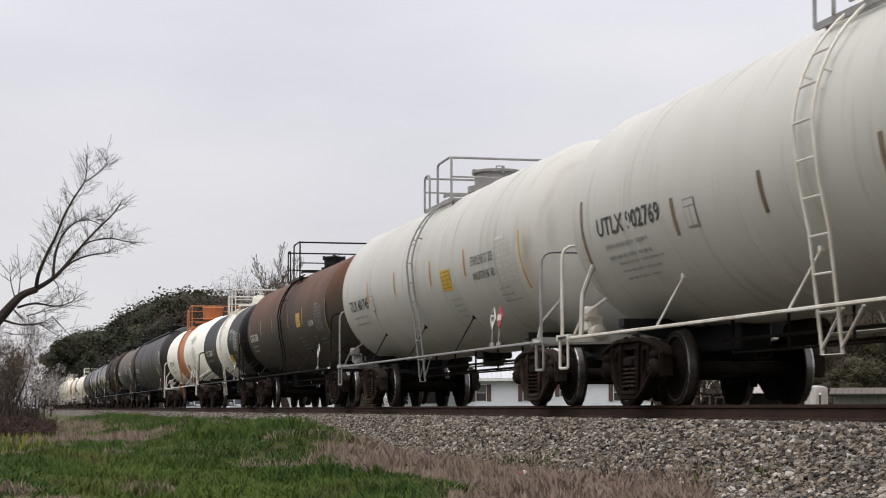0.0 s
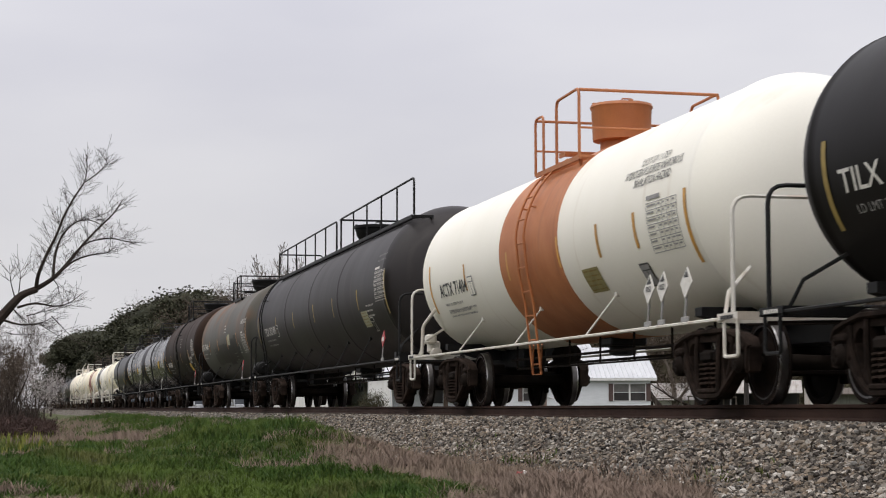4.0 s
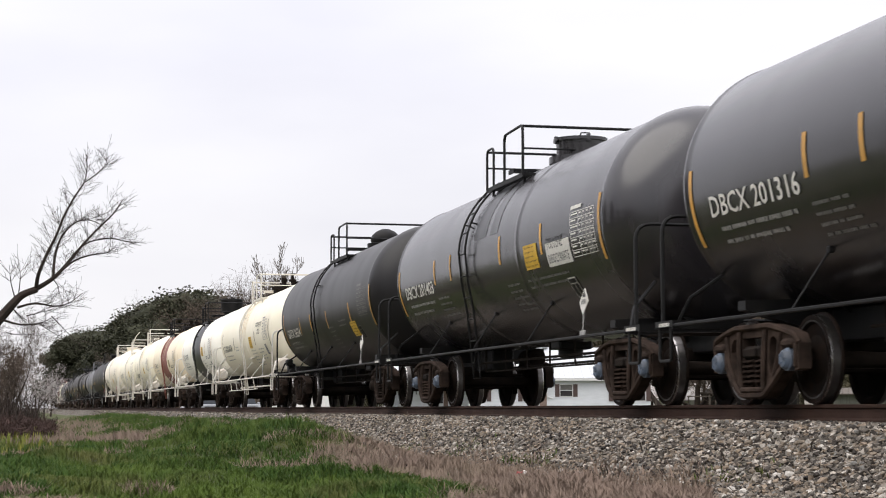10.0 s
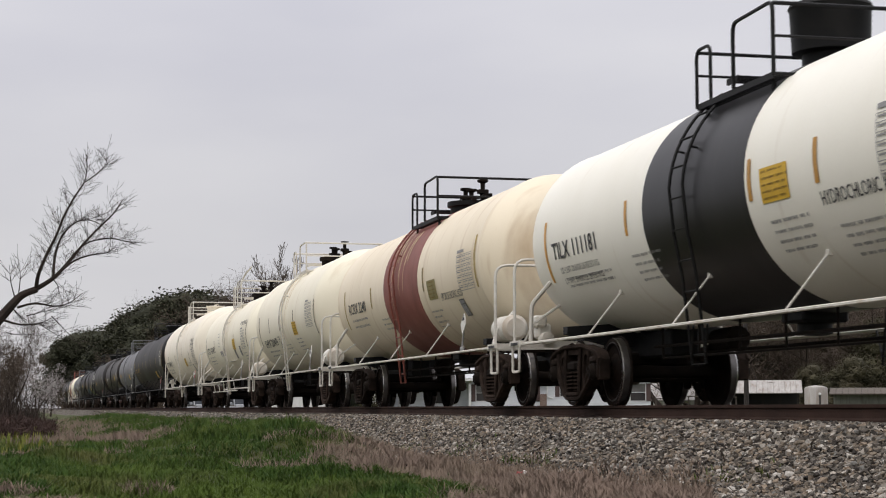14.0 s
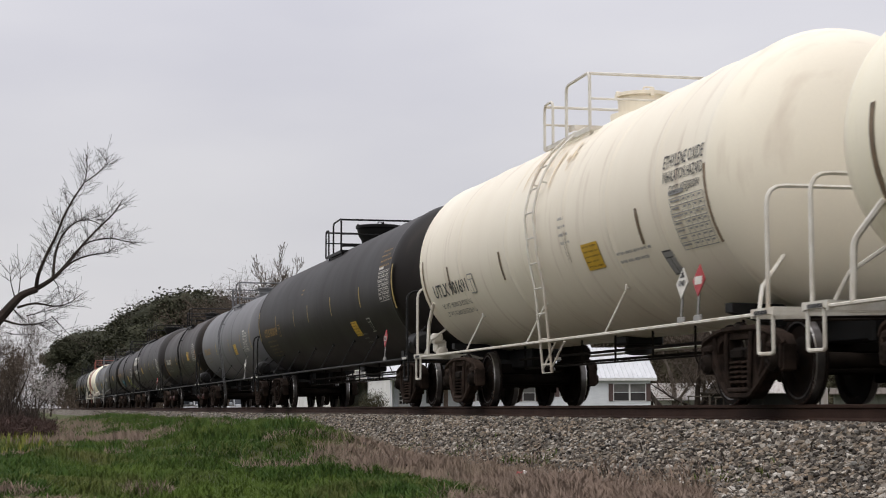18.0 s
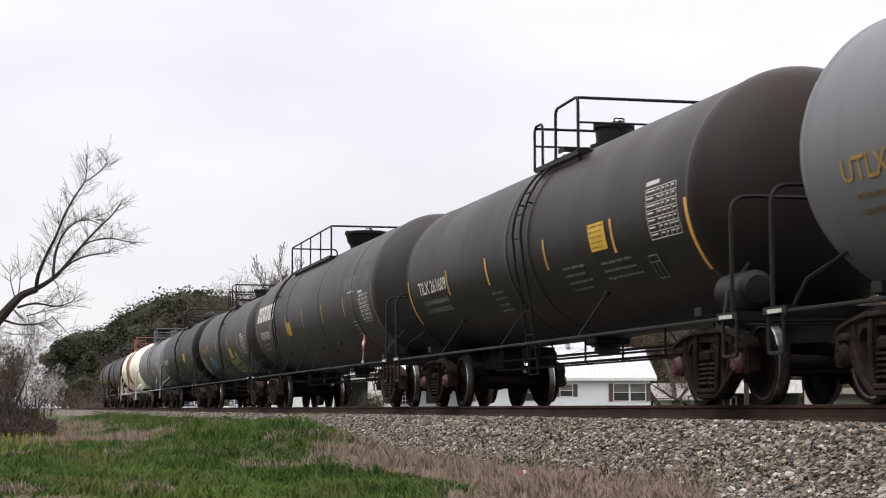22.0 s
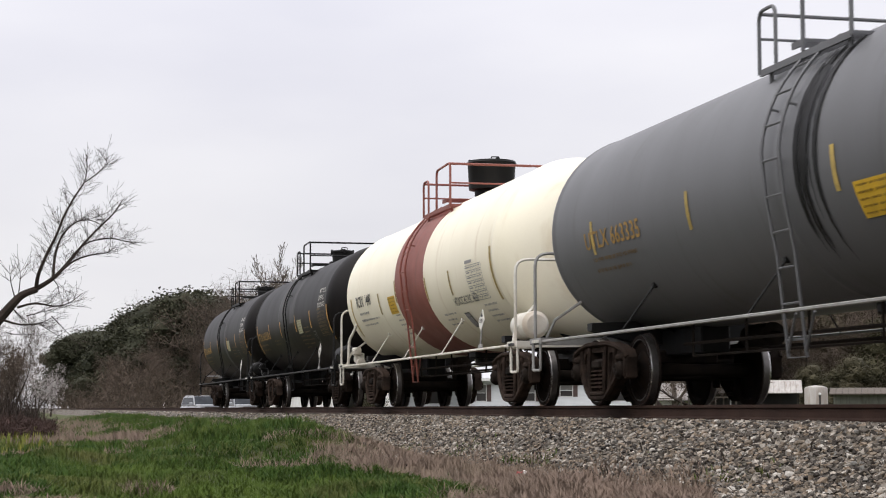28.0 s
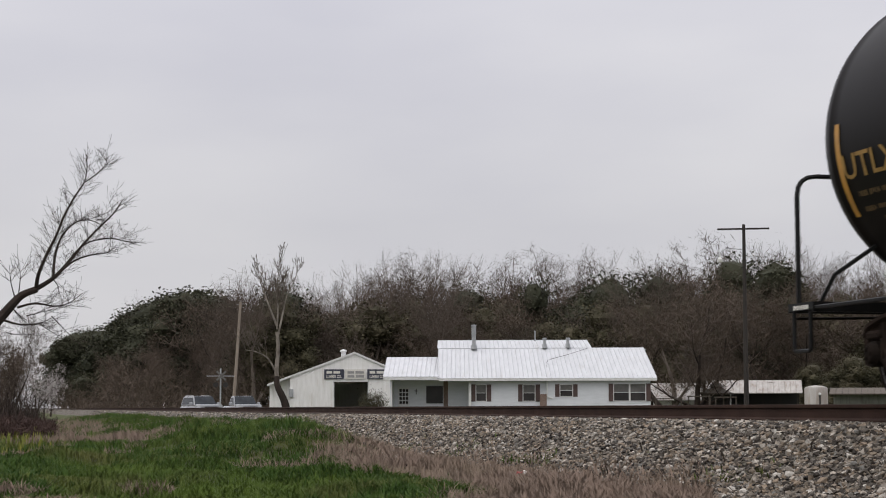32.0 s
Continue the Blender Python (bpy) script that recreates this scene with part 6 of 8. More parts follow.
# the green stops short of the ballast where dry grass takes over
edge = np.interp(bx, [-85, -60, -45, -33, -28.5, -26.5, -24.5, -22, -20.5, -18, -16.5, -15.2, -11], [4.6, 5.3, 5.75, 5.75, 5.5, 4.8, 4.2, 3.8, 4.0, 4.5, 4.3, 3.5, 3.2]) + 0.16 * np.sin(bx * 1.9) + 0.1 * np.sin(bx * 4.1) + rs.normal(0, 0.10, n)
far_left = ((by < 2.7 + 0.3 * np.sin(bx)) & (bx < -31) & (bald > 0.2)) | ((by < 0.9) & (bx > -19.5) & (tint > 0.6))
green = (by < edge) & ~far_left & (bald < 0.955)
ok = by < TRACK - 2.62 + 0.1 * np.sin(bx * 2.3) + rs.normal(0, 0.12, n)
tuft = patchy(bx, by, 5.0, 4)
tall = (0.1 + 0.45 * clump + 0.75 * tuft ** 2) * (1 - 0.35 * smoothstep(-30, -25, bx))
g = green & ok & (0.75 * tint + 0.25 * tuft < 0.60)
tagged(blades("green_grass", bx[g], by[g], (0.03 + 0.17 * tall * rs.uniform(0.4, 1.1, n))[g], 0.0062, M["green_grass"], 11, 1.3), "bright rough verge grass in clumps", "grass", kind="stuff")
g = green & ok & (0.75 * tint + 0.25 * tuft >= 0.50)
tagged(blades("dark_grass", bx[g], by[g], (0.03 + 0.19 * tall * rs.uniform(0.4, 1.1, n))[g], 0.0066, M["lush_grass"], 14, 1.3), "darker lush verge grass in clumps", "grass", kind="stuff")
g2 = green & ok & (clump > 0.55) & (rs.uniform(0, 1, n) < 0.35)
tagged(blades("lush_weeds", bx[g2] + 0.04, by[g2] + 0.03, (0.05 + 0.15 * tall)[g2], 0.006, M["green_grass"], 12, 1.5), "broad-leaved green weeds in the verge", "weeds", kind="stuff")
g = ok & (~green | (bald > 0.88))
tagged(blades("dry_grass", bx[g], by[g], (0.04 + 0.15 * rs.uniform(0.1, 1.0, n) ** 1.3 * (0.4 + tall))[g], 0.0055, M["dry_grass"], 13, 1.3), "withered matted brown grass beside the ballast", "dry grass", kind="stuff")
m = 420
wx, wy = -rs.uniform(26, 44, m), rs.normal(0.1, 0.35, m)
tagged(blades("flowering_weeds", wx, wy, rs.uniform(0.1, 0.3, m), 0.012, M["weed_yellow"], 15, 0.5), "yellow-flowering weeds at the verge", "weeds", kind="stuff")
# taller tufts that break the edge of the rise
m = 7000
cx, cy = -27 - 30 * rs.uniform(0, 1, 110) ** 1.3, rs.uniform(2.6, 5.6, 110)
pick = rs.randint(0, 110, m)
wx, wy = cx[pick] + rs.normal(0, 0.16, m), cy[pick] + rs.normal(0, 0.12, m)
tagged(blades("grass_tufts", wx, wy, rs.uniform(0.08, 0.26, m) * (0.5 + 0.5 * (pick % 7) / 6), 0.005, M["green_grass"], 18, 0.9), "taller grass tufts on the verge", "grass", kind="stuff")
m = 2500
cx, cy = -16 - 16 * rs.uniform(0, 1, 45), rs.uniform(0.4, 4.2, 45)
pick = rs.randint(0, 45, m)
wx, wy = cx[pick] + rs.normal(0, 0.12, m), cy[pick] + rs.normal(0, 0.09, m)
tagged(blades("grass_tufts", wx, wy, rs.uniform(0.05, 0.15, m), 0.005, M["lush_grass"], 19, 1.0), "dark green tufts in the verge grass", "grass", kind="stuff")
# tufts that have crept up into the stones
m = 2600
wx = -9 - 30 * rs.uniform(0, 1, m)
wy = TRACK - 2.75 + np.abs(rs.normal(0, 0.22, m)) * (0.4 + patchy(wx, wx * 0, 1.2, 9))
k = patchy(wx, wy, 1.4, 10) > 0.62
tagged(blades("ballast_weeds", wx[k], wy[k], rs.uniform(0.05, 0.14, m)[k], 0.008, M["green_grass"], 16, 0.9), "thin green weeds creeping into the stones", "weeds", kind="stuff")
m = 240
wx, wy = -10 - 24 * rs.uniform(0, 1, m), TRACK - 2.9 + 1.2 * rs.uniform(0, 1, m)
tagged(blades("dead_twigs", wx, wy, rs.uniform(0.05, 0.22, m), 0.006, M["timber"], 17, 2.5), "dark dead twigs lying on the stones", "twigs", kind="stuff")

# ---- trees ----
M["bark_grey"] = surface("bark_grey", (0.17, 0.142, 0.118), (0.10, 0.083, 0.07), rough=0.9, scale=3, fine=25, bump=0.5, stretch=(1, 1, 0.25), gloss=0.1)
M["bark_pale"] = surface("bark_pale", (0.27, 0.24, 0.205), (0.12, 0.103, 0.088), rough=0.9, scale=2, fine=25, bump=0.4, gloss=0.1)
M["bark_dark"] = surface("bark_dark", (0.0468, 0.0360, 0.0302), (0.0288, 0.0230, 0.0202), rough=0.9, scale=3, fine=25, bump=0.5, stretch=(1, 1, 0.25), gloss=0.1)
M["twig_brown"] = surface("twig_brown", (0.118, 0.094, 0.077), (0.080, 0.064, 0.053), rough=0.9, scale=0.3, bump=0.0, spread=0.3, gloss=0.1)
M["twig_dark"] = surface("twig_dark", (0.085, 0.068, 0.057), (0.060, 0.048, 0.040), rough=0.9, scale=0.5, bump=0.0, gloss=0.1)
M["leaf_dark"] = surface("leaf_dark", (0.036, 0.039, 0.024), (0.050, 0.050, 0.031), rough=0.7, scale=0.25, fine=2, bump=0.0, spread=0.35, islands=True, gloss=0.1)
M["leaf_olive"] = surface("leaf_olive", (0.056, 0.053, 0.031), (0.072, 0.062, 0.040), rough=0.75, scale=0.25, fine=2, bump=0.0, spread=0.35, islands=True, gloss=0.1)
M["leaf_brown"] = surface("leaf_brown", (0.100, 0.077, 0.060), (0.072, 0.056, 0.044), rough=0.85, scale=0.2, fine=2, bump=0.0, spread=0.35, islands=True, gloss=0.1)
M["blossom"] = surface("blossom", (0.46, 0.43, 0.42), (0.30, 0.27, 0.26), rough=0.8, scale=0.6, fine=3, bump=0.0, spread=0.25, islands=True, gloss=0.1)


def twigs_of(rnd, start, way, length, radius, depth, out, tips, spread=0.7, lift=0.12, kids=(2, 4), sides=4):
    """Grows one limb and its branches into out (lists of points and radii)."""
    pts, rad = [start], [radius]
    d = way.normalized()
    steps = 4 if depth > 1 else 3
    for i in range(steps):
        d = (d + Vector((rnd.uniform(-1, 1), rnd.uniform(-1, 1), rnd.uniform(-0.6, 0.9))) * 0.22 + Vector((0, 0, lift))).normalized()
        pts.append(pts[-1] + d * length / steps)
        rad.append(radius * (1 - 0.62 * (i + 1) / steps))
    out.append((pts, rad, depth))
    if depth <= 0:
        tips.append(pts[-1])
        return
    for k in range(rnd.randint(*kids)):
        i = rnd.randint(1, steps)
        axis = Vector((rnd.uniform(-1, 1), rnd.uniform(-1, 1), rnd.uniform(-0.3, 0.7))).normalized()
        twigs_of(rnd, pts[i], (d * (1 - spread) + axis * spread), length * rnd.uniform(0.5, 0.78), rad[i] * 0.62, depth - 1, out, tips, spread, lift, kids, sides)
    twigs_of(rnd, pts[-1], d, length * 0.7, rad[-1], depth - 1, out, tips, spread, lift, kids, sides)


def limb_mesh(name, limbs, material, sides_of=lambda depth: 3):
    bm = bmesh.new()
    for pts, rad, depth in limbs:
        tube(bm, pts, rad, sides_of(depth), closed_ends=False)
    me = mesh_of(name, bm, material)
    me.shade_smooth()
    return me


def leaf_mesh(name, points, size, count, material, seed, cloud=None, aspect=0.7, upward=0.0):
    """Small leaf clumps strewn round the points."""
    rs = np.random.RandomState(seed)
    pts = np.array([tuple(p) for p in points])
    c = pts[rs.randint(0, len(pts), count)] + rs.normal(0, 1, (count, 3)) * (cloud or size * 1.5)
    u = rs.normal(size=(count, 3))
    u[:, 2] = np.abs(u[:, 2]) + upward
    u /= np.linalg.norm(u, axis=1, keepdims=True)
    w = np.cross(u, rs.normal(size=(count, 3)))
    w /= np.linalg.norm(w, axis=1, keepdims=True)
    s = (size * rs.uniform(0.35, 1.0, count))[:, None]
    v = np.stack([c - u * s, c + w * s * aspect, c + u * s, c - w * s * aspect], 1)
    me = bpy.data.meshes.new(name)
    me.vertices.add(count * 4)
    me.vertices.foreach_set("co", v.reshape(-1))
    me.loops.add(count * 4)
    me.loops.foreach_set("vertex_index", np.arange(count * 4, dtype=np.int32))
    me.polygons.add(count)
    me.polygons.foreach_set("loop_start", np.arange(0, count * 4, 4, dtype=np.int32))
    me.update(calc_edges=True)
    me.materials.append(material)
    return me


def clump_mesh(name, count, size, material, seed):
    """A dense evergreen crown: swelling lobes, shaded within, wrapped in small leaves."""
    rs = np.random.RandomState(seed)
    lobes = [(np.array((0.0, 0.0, 7.9)), 1.9)]
    for k in range(22):
        a, out = k * 2.4 + rs.uniform(-0.4, 0.4), rs.uniform(0.9, 2.6)
        lobes.append((np.array((out * math.cos(a), out * math.sin(a), rs.uniform(2.6, 8.6) - 0.55 * out)), rs.uniform(0.9, 1.7)))
    bm = bmesh.new()
    for c, r in lobes:
        g = bmesh.ops.create_icosphere(bm, subdivisions=2, radius=r * 0.62, matrix=Matrix.Translation(c))
        for v in g["verts"]:
            v.co = Vector(c) + (v.co - Vector(c)) * rs.uniform(0.75, 1.1)
    core = [tuple(v.co) for v in bm.verts]
    bm.verts.index_update()
    faces = [tuple(v.index for v in f.verts) for f in bm.faces]
    bm.free()
    k = rs.randint(0, len(lobes), count)
    mid, r = np.array([q[0] for q in lobes])[k], np.array([q[1] for q in lobes])[k]
    d = rs.normal(size=(count, 3))
    d /= np.linalg.norm(d, axis=1, keepdims=True)
    swell = 1 + 0.12 * np.sin(d[:, 0] * 7 + k) * np.sin(d[:, 1] * 6 + 2 * k) + 0.08 * np.sin(d[:, 2] * 11 + k)
    c = mid + d * (r * swell * rs.uniform(0.5, 1.0, count))[:, None]
    u = rs.normal(size=(count, 3))
    u /= np.linalg.norm(u, axis=1, keepdims=True)
    w = np.cross(u, rs.normal(size=(count, 3)))
    w /= np.linalg.norm(w, axis=1, keepdims=True) + 1e-6
    q = (size * rs.uniform(0.4, 1.0, count))[:, None]
    v = np.stack([c - u * q, c + w * q * 0.6, c + u * q, c - w * q * 0.6], 1).reshape(-1, 3)
    n0 = len(core)
    faces += [(n0 + 4 * i, n0 + 4 * i + 1, n0 + 4 * i + 2, n0 + 4 * i + 3) for i in range(count)]
    me = bpy.data.meshes.new(name)
    me.from_pydata(core + v.tolist(), [], faces)
    me.materials.append(material)
    return me


def tree_kind(kind, seed):
    """Meshes of one tree, 10 m high: trunk with limbs, and crown."""
    rnd = random.Random(seed)
    limbs, tips = [], []
    if kind == "bare":
        twigs_of(rnd, Vector((0, 0, -0.3)), Vector((rnd.uniform(-0.1, 0.1), rnd.uniform(-0.1, 0.1), 1)), 2.9, 0.19, 5, limbs, tips, 0.66, 0.045, (2, 4))
    elif kind == "haze":
        twigs_of(rnd, Vector((0, 0, -0.3)), Vector((rnd.uniform(-0.15, 0.15), rnd.uniform(-0.15, 0.15), 1)), 3.1, 0.17, 4, limbs, tips, 0.66, 0.09, (2, 4))
    else:
        twigs_of(rnd, Vector((0, 0, -0.3)), Vector((rnd.uniform(-0.2, 0.2), rnd.uniform(-0.2, 0.2), 1)), 3.1, 0.26, 3, limbs, tips, 0.62, 0.12, (3, 4))
    top = max(p[0][-1].z for p in limbs)
    k = 10.0 / top
    for pts, rad, depth in limbs:
        for i in range(len(pts)):
            pts[i] = pts[i] * k
            rad[i] *= k
    tips = [t * k if not isinstance(t, float) else t for t in tips]
    big = [l for l in limbs if l[2] >= (3 if kind == "bare" else 2)]
    fine = [l for l in limbs if l not in big]
    bark = {"bare": M["bark_grey"], "pale": M["bark_pale"]}.get(kind, M["bark_dark"])
    trunk = limb_mesh("trunk", big, bark, lambda depth: 6 if depth > 3 else 4)
    if kind == "bare":
        crown = limb_mesh("crown", [(p, [max(q, 0.009) for q in r], d) for p, r, d in fine], M["twig_brown"])
    elif kind == "haze":
        crown = leaf_mesh("crown", tips, 0.30, 7000, M["leaf_brown"], seed, 0.27, 0.05, 0.2)
    elif kind == "olive":
        crown = clump_mesh("crown", 14000, 0.15, M["leaf_olive"], seed)
    else:
        crown = clump_mesh("crown", 15000, 0.15, M["leaf_dark"], seed)
    extra = limb_mesh("twigs", [(p, [max(q, 0.015) for q in r], d) for p, r, d in fine], M["twig_brown"]) if kind == "haze" else None
    if kind == "bare":
        extra = leaf_mesh("twigs", tips, 0.20, 9000, M["twig_brown"], seed, 0.24, 0.022, 0.1)
    return trunk, crown, extra


KINDS = {k: [tree_kind(k, s) for s in seeds] for k, seeds in {"bare": (1, 2, 3, 4), "haze": (5, 6, 7, 8), "olive": (9, 10), "dark": (11, 12, 13, 14)}.items()}
LABELS = {"bare": "leafless grey-brown tree with fine twigs", "haze": "half-bare brown winter tree in a wood", "olive": "dull olive-green evergreen tree", "dark": "dark green broad evergreen tree"}


def tree(kind, where, height, wide=1.0, rnd=random):
    trunk, crown, extra = rnd.choice(KINDS[kind])
    t = new("tree")
    tagged(t, LABELS[kind], "tree", "trees of the wood")
    k = height / 10
    t.matrix_basis = Matrix.Translation((where.x, where.y, -0.85)) @ pose(0, 0, 0, 0, 0, rnd.uniform(0, 360)) @ Matrix.Diagonal((k * wide, k * wide, k, 1))
    place("trunk", trunk, t)
    place("crown", crown, t)
    if extra:
        tagged(place("twig_spray", extra, t), kind="stuff")
    return t


def skyline(px):
    """Height of the wood's top over the horizon, as an angle, in the column px."""
    xs = [60, 130, 200, 240, 300, 380, 450, 520, 560, 640, 700, 760, 850, 950, 1050, 1150, 1300, 1400, 1568, 1700]
    hs = [118, 136, 148, 176, 200, 218, 248, 245, 225, 258, 236, 258, 252, 238, 256, 275, 282, 272, 262, 262]
    return np.interp(px, xs, hs) / F_PX


wood = random.Random(21)
# evergreens along the far side of the track
for px, far in ((118, 430), (150, 420), (185, 400), (215, 370), (250, 340), (285, 320), (318, 300), (350, 285), (385, 270), (165, 455), (235, 400), (300, 350), (340, 325), (200, 345), (268, 300), (365, 262), (132, 400), (325, 262)):
    h = float(skyline(px)) * far * 1.04 + 0.8
    tree("dark", spot(px, far), h * wood.uniform(0.95, 1.04), 1.35, wood)
for px in range(205, 420, 24):
    tree("haze", spot(px + wood.uniform(-6, 6), 250 + wood.uniform(-15, 15)), 250 * float(skyline(px)) * wood.uniform(0.55, 0.78), 1.1, wood)
# the wood behind the houses, three rows deep
for row, (far, low, high) in enumerate(((252, 0.92, 1.04), (230, 0.70, 0.90), (206, 0.55, 0.86))):
    px = 395 + row * 9
    while px < 1640:
        h = far * float(skyline(px)) * 1.06 + 0.8
        kind = wood.choice((("bare", "bare", "bare", "haze"), ("olive", "haze", "haze", "dark", "bare"), ("haze", "haze", "olive", "bare"))[row])
        tree(kind, spot(px + wood.uniform(-8, 8), far + wood.uniform(-9, 9)), h * wood.uniform(low, high), wood.uniform(1.05, 1.4) if kind != "bare" else 0.95, wood)
        px += wood.uniform(24, 36)
# single trees that stand out before the wood
for kind, px, far, top, wide in (("bare", 455, 200, 470, 0.9), ("bare", 512, 205, 468, 0.9), ("bare", 660, 205, 460, 0.9), ("bare", 746, 215, 446, 0.7), ("bare", 790, 200, 485, 0.8), ("bare", 690, 215, 480, 0.8),
                                 ("dark", 948, 225, 480, 0.8), ("dark", 1375, 215, 447, 1.0), ("dark", 1085, 225, 470, 1.0), ("dark", 1300, 230, 440, 1.0), ("haze", 1225, 150, 470, 1.35), ("haze", 1180, 160, 500, 1.3),
                                 ("bare", 1200, 165, 455, 1.0), ("olive", 1510, 175, 625, 1.5), ("olive", 1440, 178, 640, 1.3), ("bare", 262, 330, 515, 0.9)):
    tree(kind, spot(px, far), far * (724 - top) / F_PX + 0.8, wide, wood)


def thicket(name, n, seed, px0, px1, far0, far1, high, material, label, aspect=0.05):
    """Undergrowth: many small clumps of brown leaves and stems as one mass."""
    rs = np.random.RandomState(seed)
    px, far = rs.uniform(px0, px1, n), rs.uniform(far0, far1, n)
    b = radians(13.57) + np.arctan((px - 784) / F_PX)
    z = -0.8 + high * rs.uniform(0, 1, n) ** 1.4 * (0.6 + 0.4 * np.sin(px * 0.05) * np.sin(px * 0.021 + 1))
    me = leaf_mesh(name, np.stack([-far * np.cos(b), far * np.sin(b), z], -1), 0.7, n * 5, material, seed, 0.8, aspect, 0.2)
    tagged(place(name, me), label, "undergrowth", kind="stuff")


thicket("undergrowth", 12000, 31, 140, 1640, 190, 245, 7.0, M["leaf_brown"], "tangled brown winter undergrowth below the trees")
thicket("undergrowth", 3000, 32, 95, 420, 240, 420, 7.0, M["leaf_brown"], "brown brush along the far side of the track")

thicket("wood_depth", 12000, 33, 390, 1660, 262, 285, 19.0, M["leaf_brown"], "dense dim wood behind the front trees", 0.16)
# pale blossoming tree far down the line, and bare brush on the near side
for px, far, top in ((66, 150, 632), (38, 140, 618), (92, 160, 650), (80, 130, 672), (52, 125, 665)):
    t = new("tree")
    tagged(t, "pale blossoming tree in the distance", "tree", "blossoming trees")
    rnd = random.Random(px)
    limbs, tips = [], []
    twigs_of(rnd, Vector((0, 0, 0)), Vector((0, 0, 1)), 3.0, 0.14, 3, limbs, tips, 0.6, 0.12, (3, 4))
    k = (far * (724 - top) / F_PX + 0.9) / max(p[0][-1].z for p in limbs)
    t.matrix_basis = Matrix.Translation(spot(px, far, -0.85)) @ Matrix.Diagonal((k, k, k, 1))
    place("trunk", limb_mesh("trunk", limbs, M["bark_dark"], lambda d: 4), t)
    place("crown", leaf_mesh("crown", tips, 0.12, 1500, M["blossom"], px, 0.22), t)

for px, far, top, wide in ((-25, 56, 560, 1.3), (8, 62, 585, 1.1), (-5, 66, 560, 1.2), (28, 78, 622, 1.2)):
    tree("haze", spot(px, far), far * (724 - top) / F_PX + 0.9, wide, wood)
m = 14000
bp, bf = rs.uniform(-60, 100, m), rs.uniform(44, 80, m)
ba = radians(13.57) + np.arctan((bp - 784) / F_PX)
sx, sy = -bf * np.cos(ba), bf * np.sin(ba)
tagged(blades("brush", sx, sy, rs.uniform(0.15, 0.4, m) * (1.15 - 0.5 * smoothstep(20, 100, bp)), 0.010, M["twig_dark"], 41, 1.2), "dead brown brush beside the line", "undergrowth", kind="stuff")
g = (bp < 70) & (rs.uniform(0, 1, m) < 0.4)
tagged(blades("brush_stems", sx[g] + 0.1, sy[g], (0.2 + 1.5 * rs.uniform(0, 1, m) ** 3)[g], 0.006, M["bark_dark"], 42, 1.2), "bare brown stems behind the verge", "undergrowth", kind="stuff")

M["bramble"] = surface("bramble", (0.075, 0.048, 0.040), (0.046, 0.031, 0.028), rough=0.9, scale=1.0, bump=0.0, spread=0.35, islands=True, gloss=0.1)
pts = []
for k in range(130):
    px, far = rs.uniform(-40, 92), rs.uniform(36, 44)
    p = spot(px, far)
    pts.append((p.x, p.y, float(ground_height(p.x, p.y)) + rs.uniform(0.0, 0.33) * (1.0 - 0.45 * max(0, px) / 92)))
tagged(place("bramble_patch", leaf_mesh("bramble_patch", pts, 0.16, 12000, M["bramble"], 43, 0.10, 0.06, 0.1)), "dark reddish-brown bramble patch on the verge", "brambles", kind="stuff")

# the leaning bare limb that reaches in over the verge
FAR_LIMB = 42.0
over = new("leaning_tree")
tagged(over, "leaning bare tree with a thick broken limb", "tree")


def limb_at(px, py, deep=0.0):
    p = spot(px, FAR_LIMB + deep)
    return Vector((p.x, p.y, (724 - py) / F_PX * FAR_LIMB * 0.972 - 0.03))


rnd = random.Random(8)
MAIN = [([(-150, 800, 0), (-120, 700, 0), (-60, 625, 0), (-10, 575, 0), (20, 540, 0), (36, 522, 0), (64, 512, 0)], 0.30, 0.13),
        ([(58, 514, 0), (90, 495, 0), (112, 470, 0.3), (135, 438, 0.5), (165, 402, 0.6), (200, 368, 0.5), (213, 345, 0.4)], 0.10, 0.018),
        ([(62, 512, 0), (64, 490, -0.2), (78, 455, -0.4), (96, 420, -0.4), (108, 385, -0.3), (126, 348, -0.2), (146, 318, 0), (150, 290, 0), (146, 266, 0)], 0.085, 0.012),
        ([(92, 492, 0), (93, 455, 0.2), (102, 420, 0.2), (120, 397, 0.1), (140, 385, 0), (165, 388, 0), (185, 402, 0)], 0.06, 0.012),
        ([(110, 474, 0.2), (126, 458, 0.5), (150, 447, 0.6), (190, 440, 0.7), (202, 428, 0.7)], 0.05, 0.012),
        ([(138, 434, 0.5), (155, 422, 0.4), (195, 416, 0.2), (222, 424, 0.2), (243, 424, 0.1)], 0.04, 0.010),
        ([(146, 318, 0), (165, 302, 0.2), (182, 284, 0.3), (186, 268, 0.3)], 0.03, 0.008),
        ([(30, 545, 0), (60, 537, -0.3), (95, 545, -0.4), (120, 540, -0.4), (145, 520, -0.4)], 0.05, 0.012),
        ([(0, 566, 0), (35, 578, -0.3), (70, 575, -0.3), (90, 565, -0.4)], 0.05, 0.012),
        ([(92, 494, 0), (102, 505, 0.2), (103, 525, 0.2)], 0.025, 0.01),
        ([(26, 532, 0), (16, 500, 0), (14, 470, 0)], 0.03, 0.008),
        ([(30, 528, 0), (34, 495, 0), (32, 468, 0)], 0.025, 0.008)]
limbs, tips = [], []
for pts, r0, r1 in MAIN:
    way = rounded([limb_at(*p) for p in pts], 0.25, 2)
    n = len(way)
    rad = [0.58 * (r0 + (r1 - r0) * (i / (n - 1)) ** 0.8) for i in range(n)]
    limbs.append((way, rad, 5))
bm = bmesh.new()
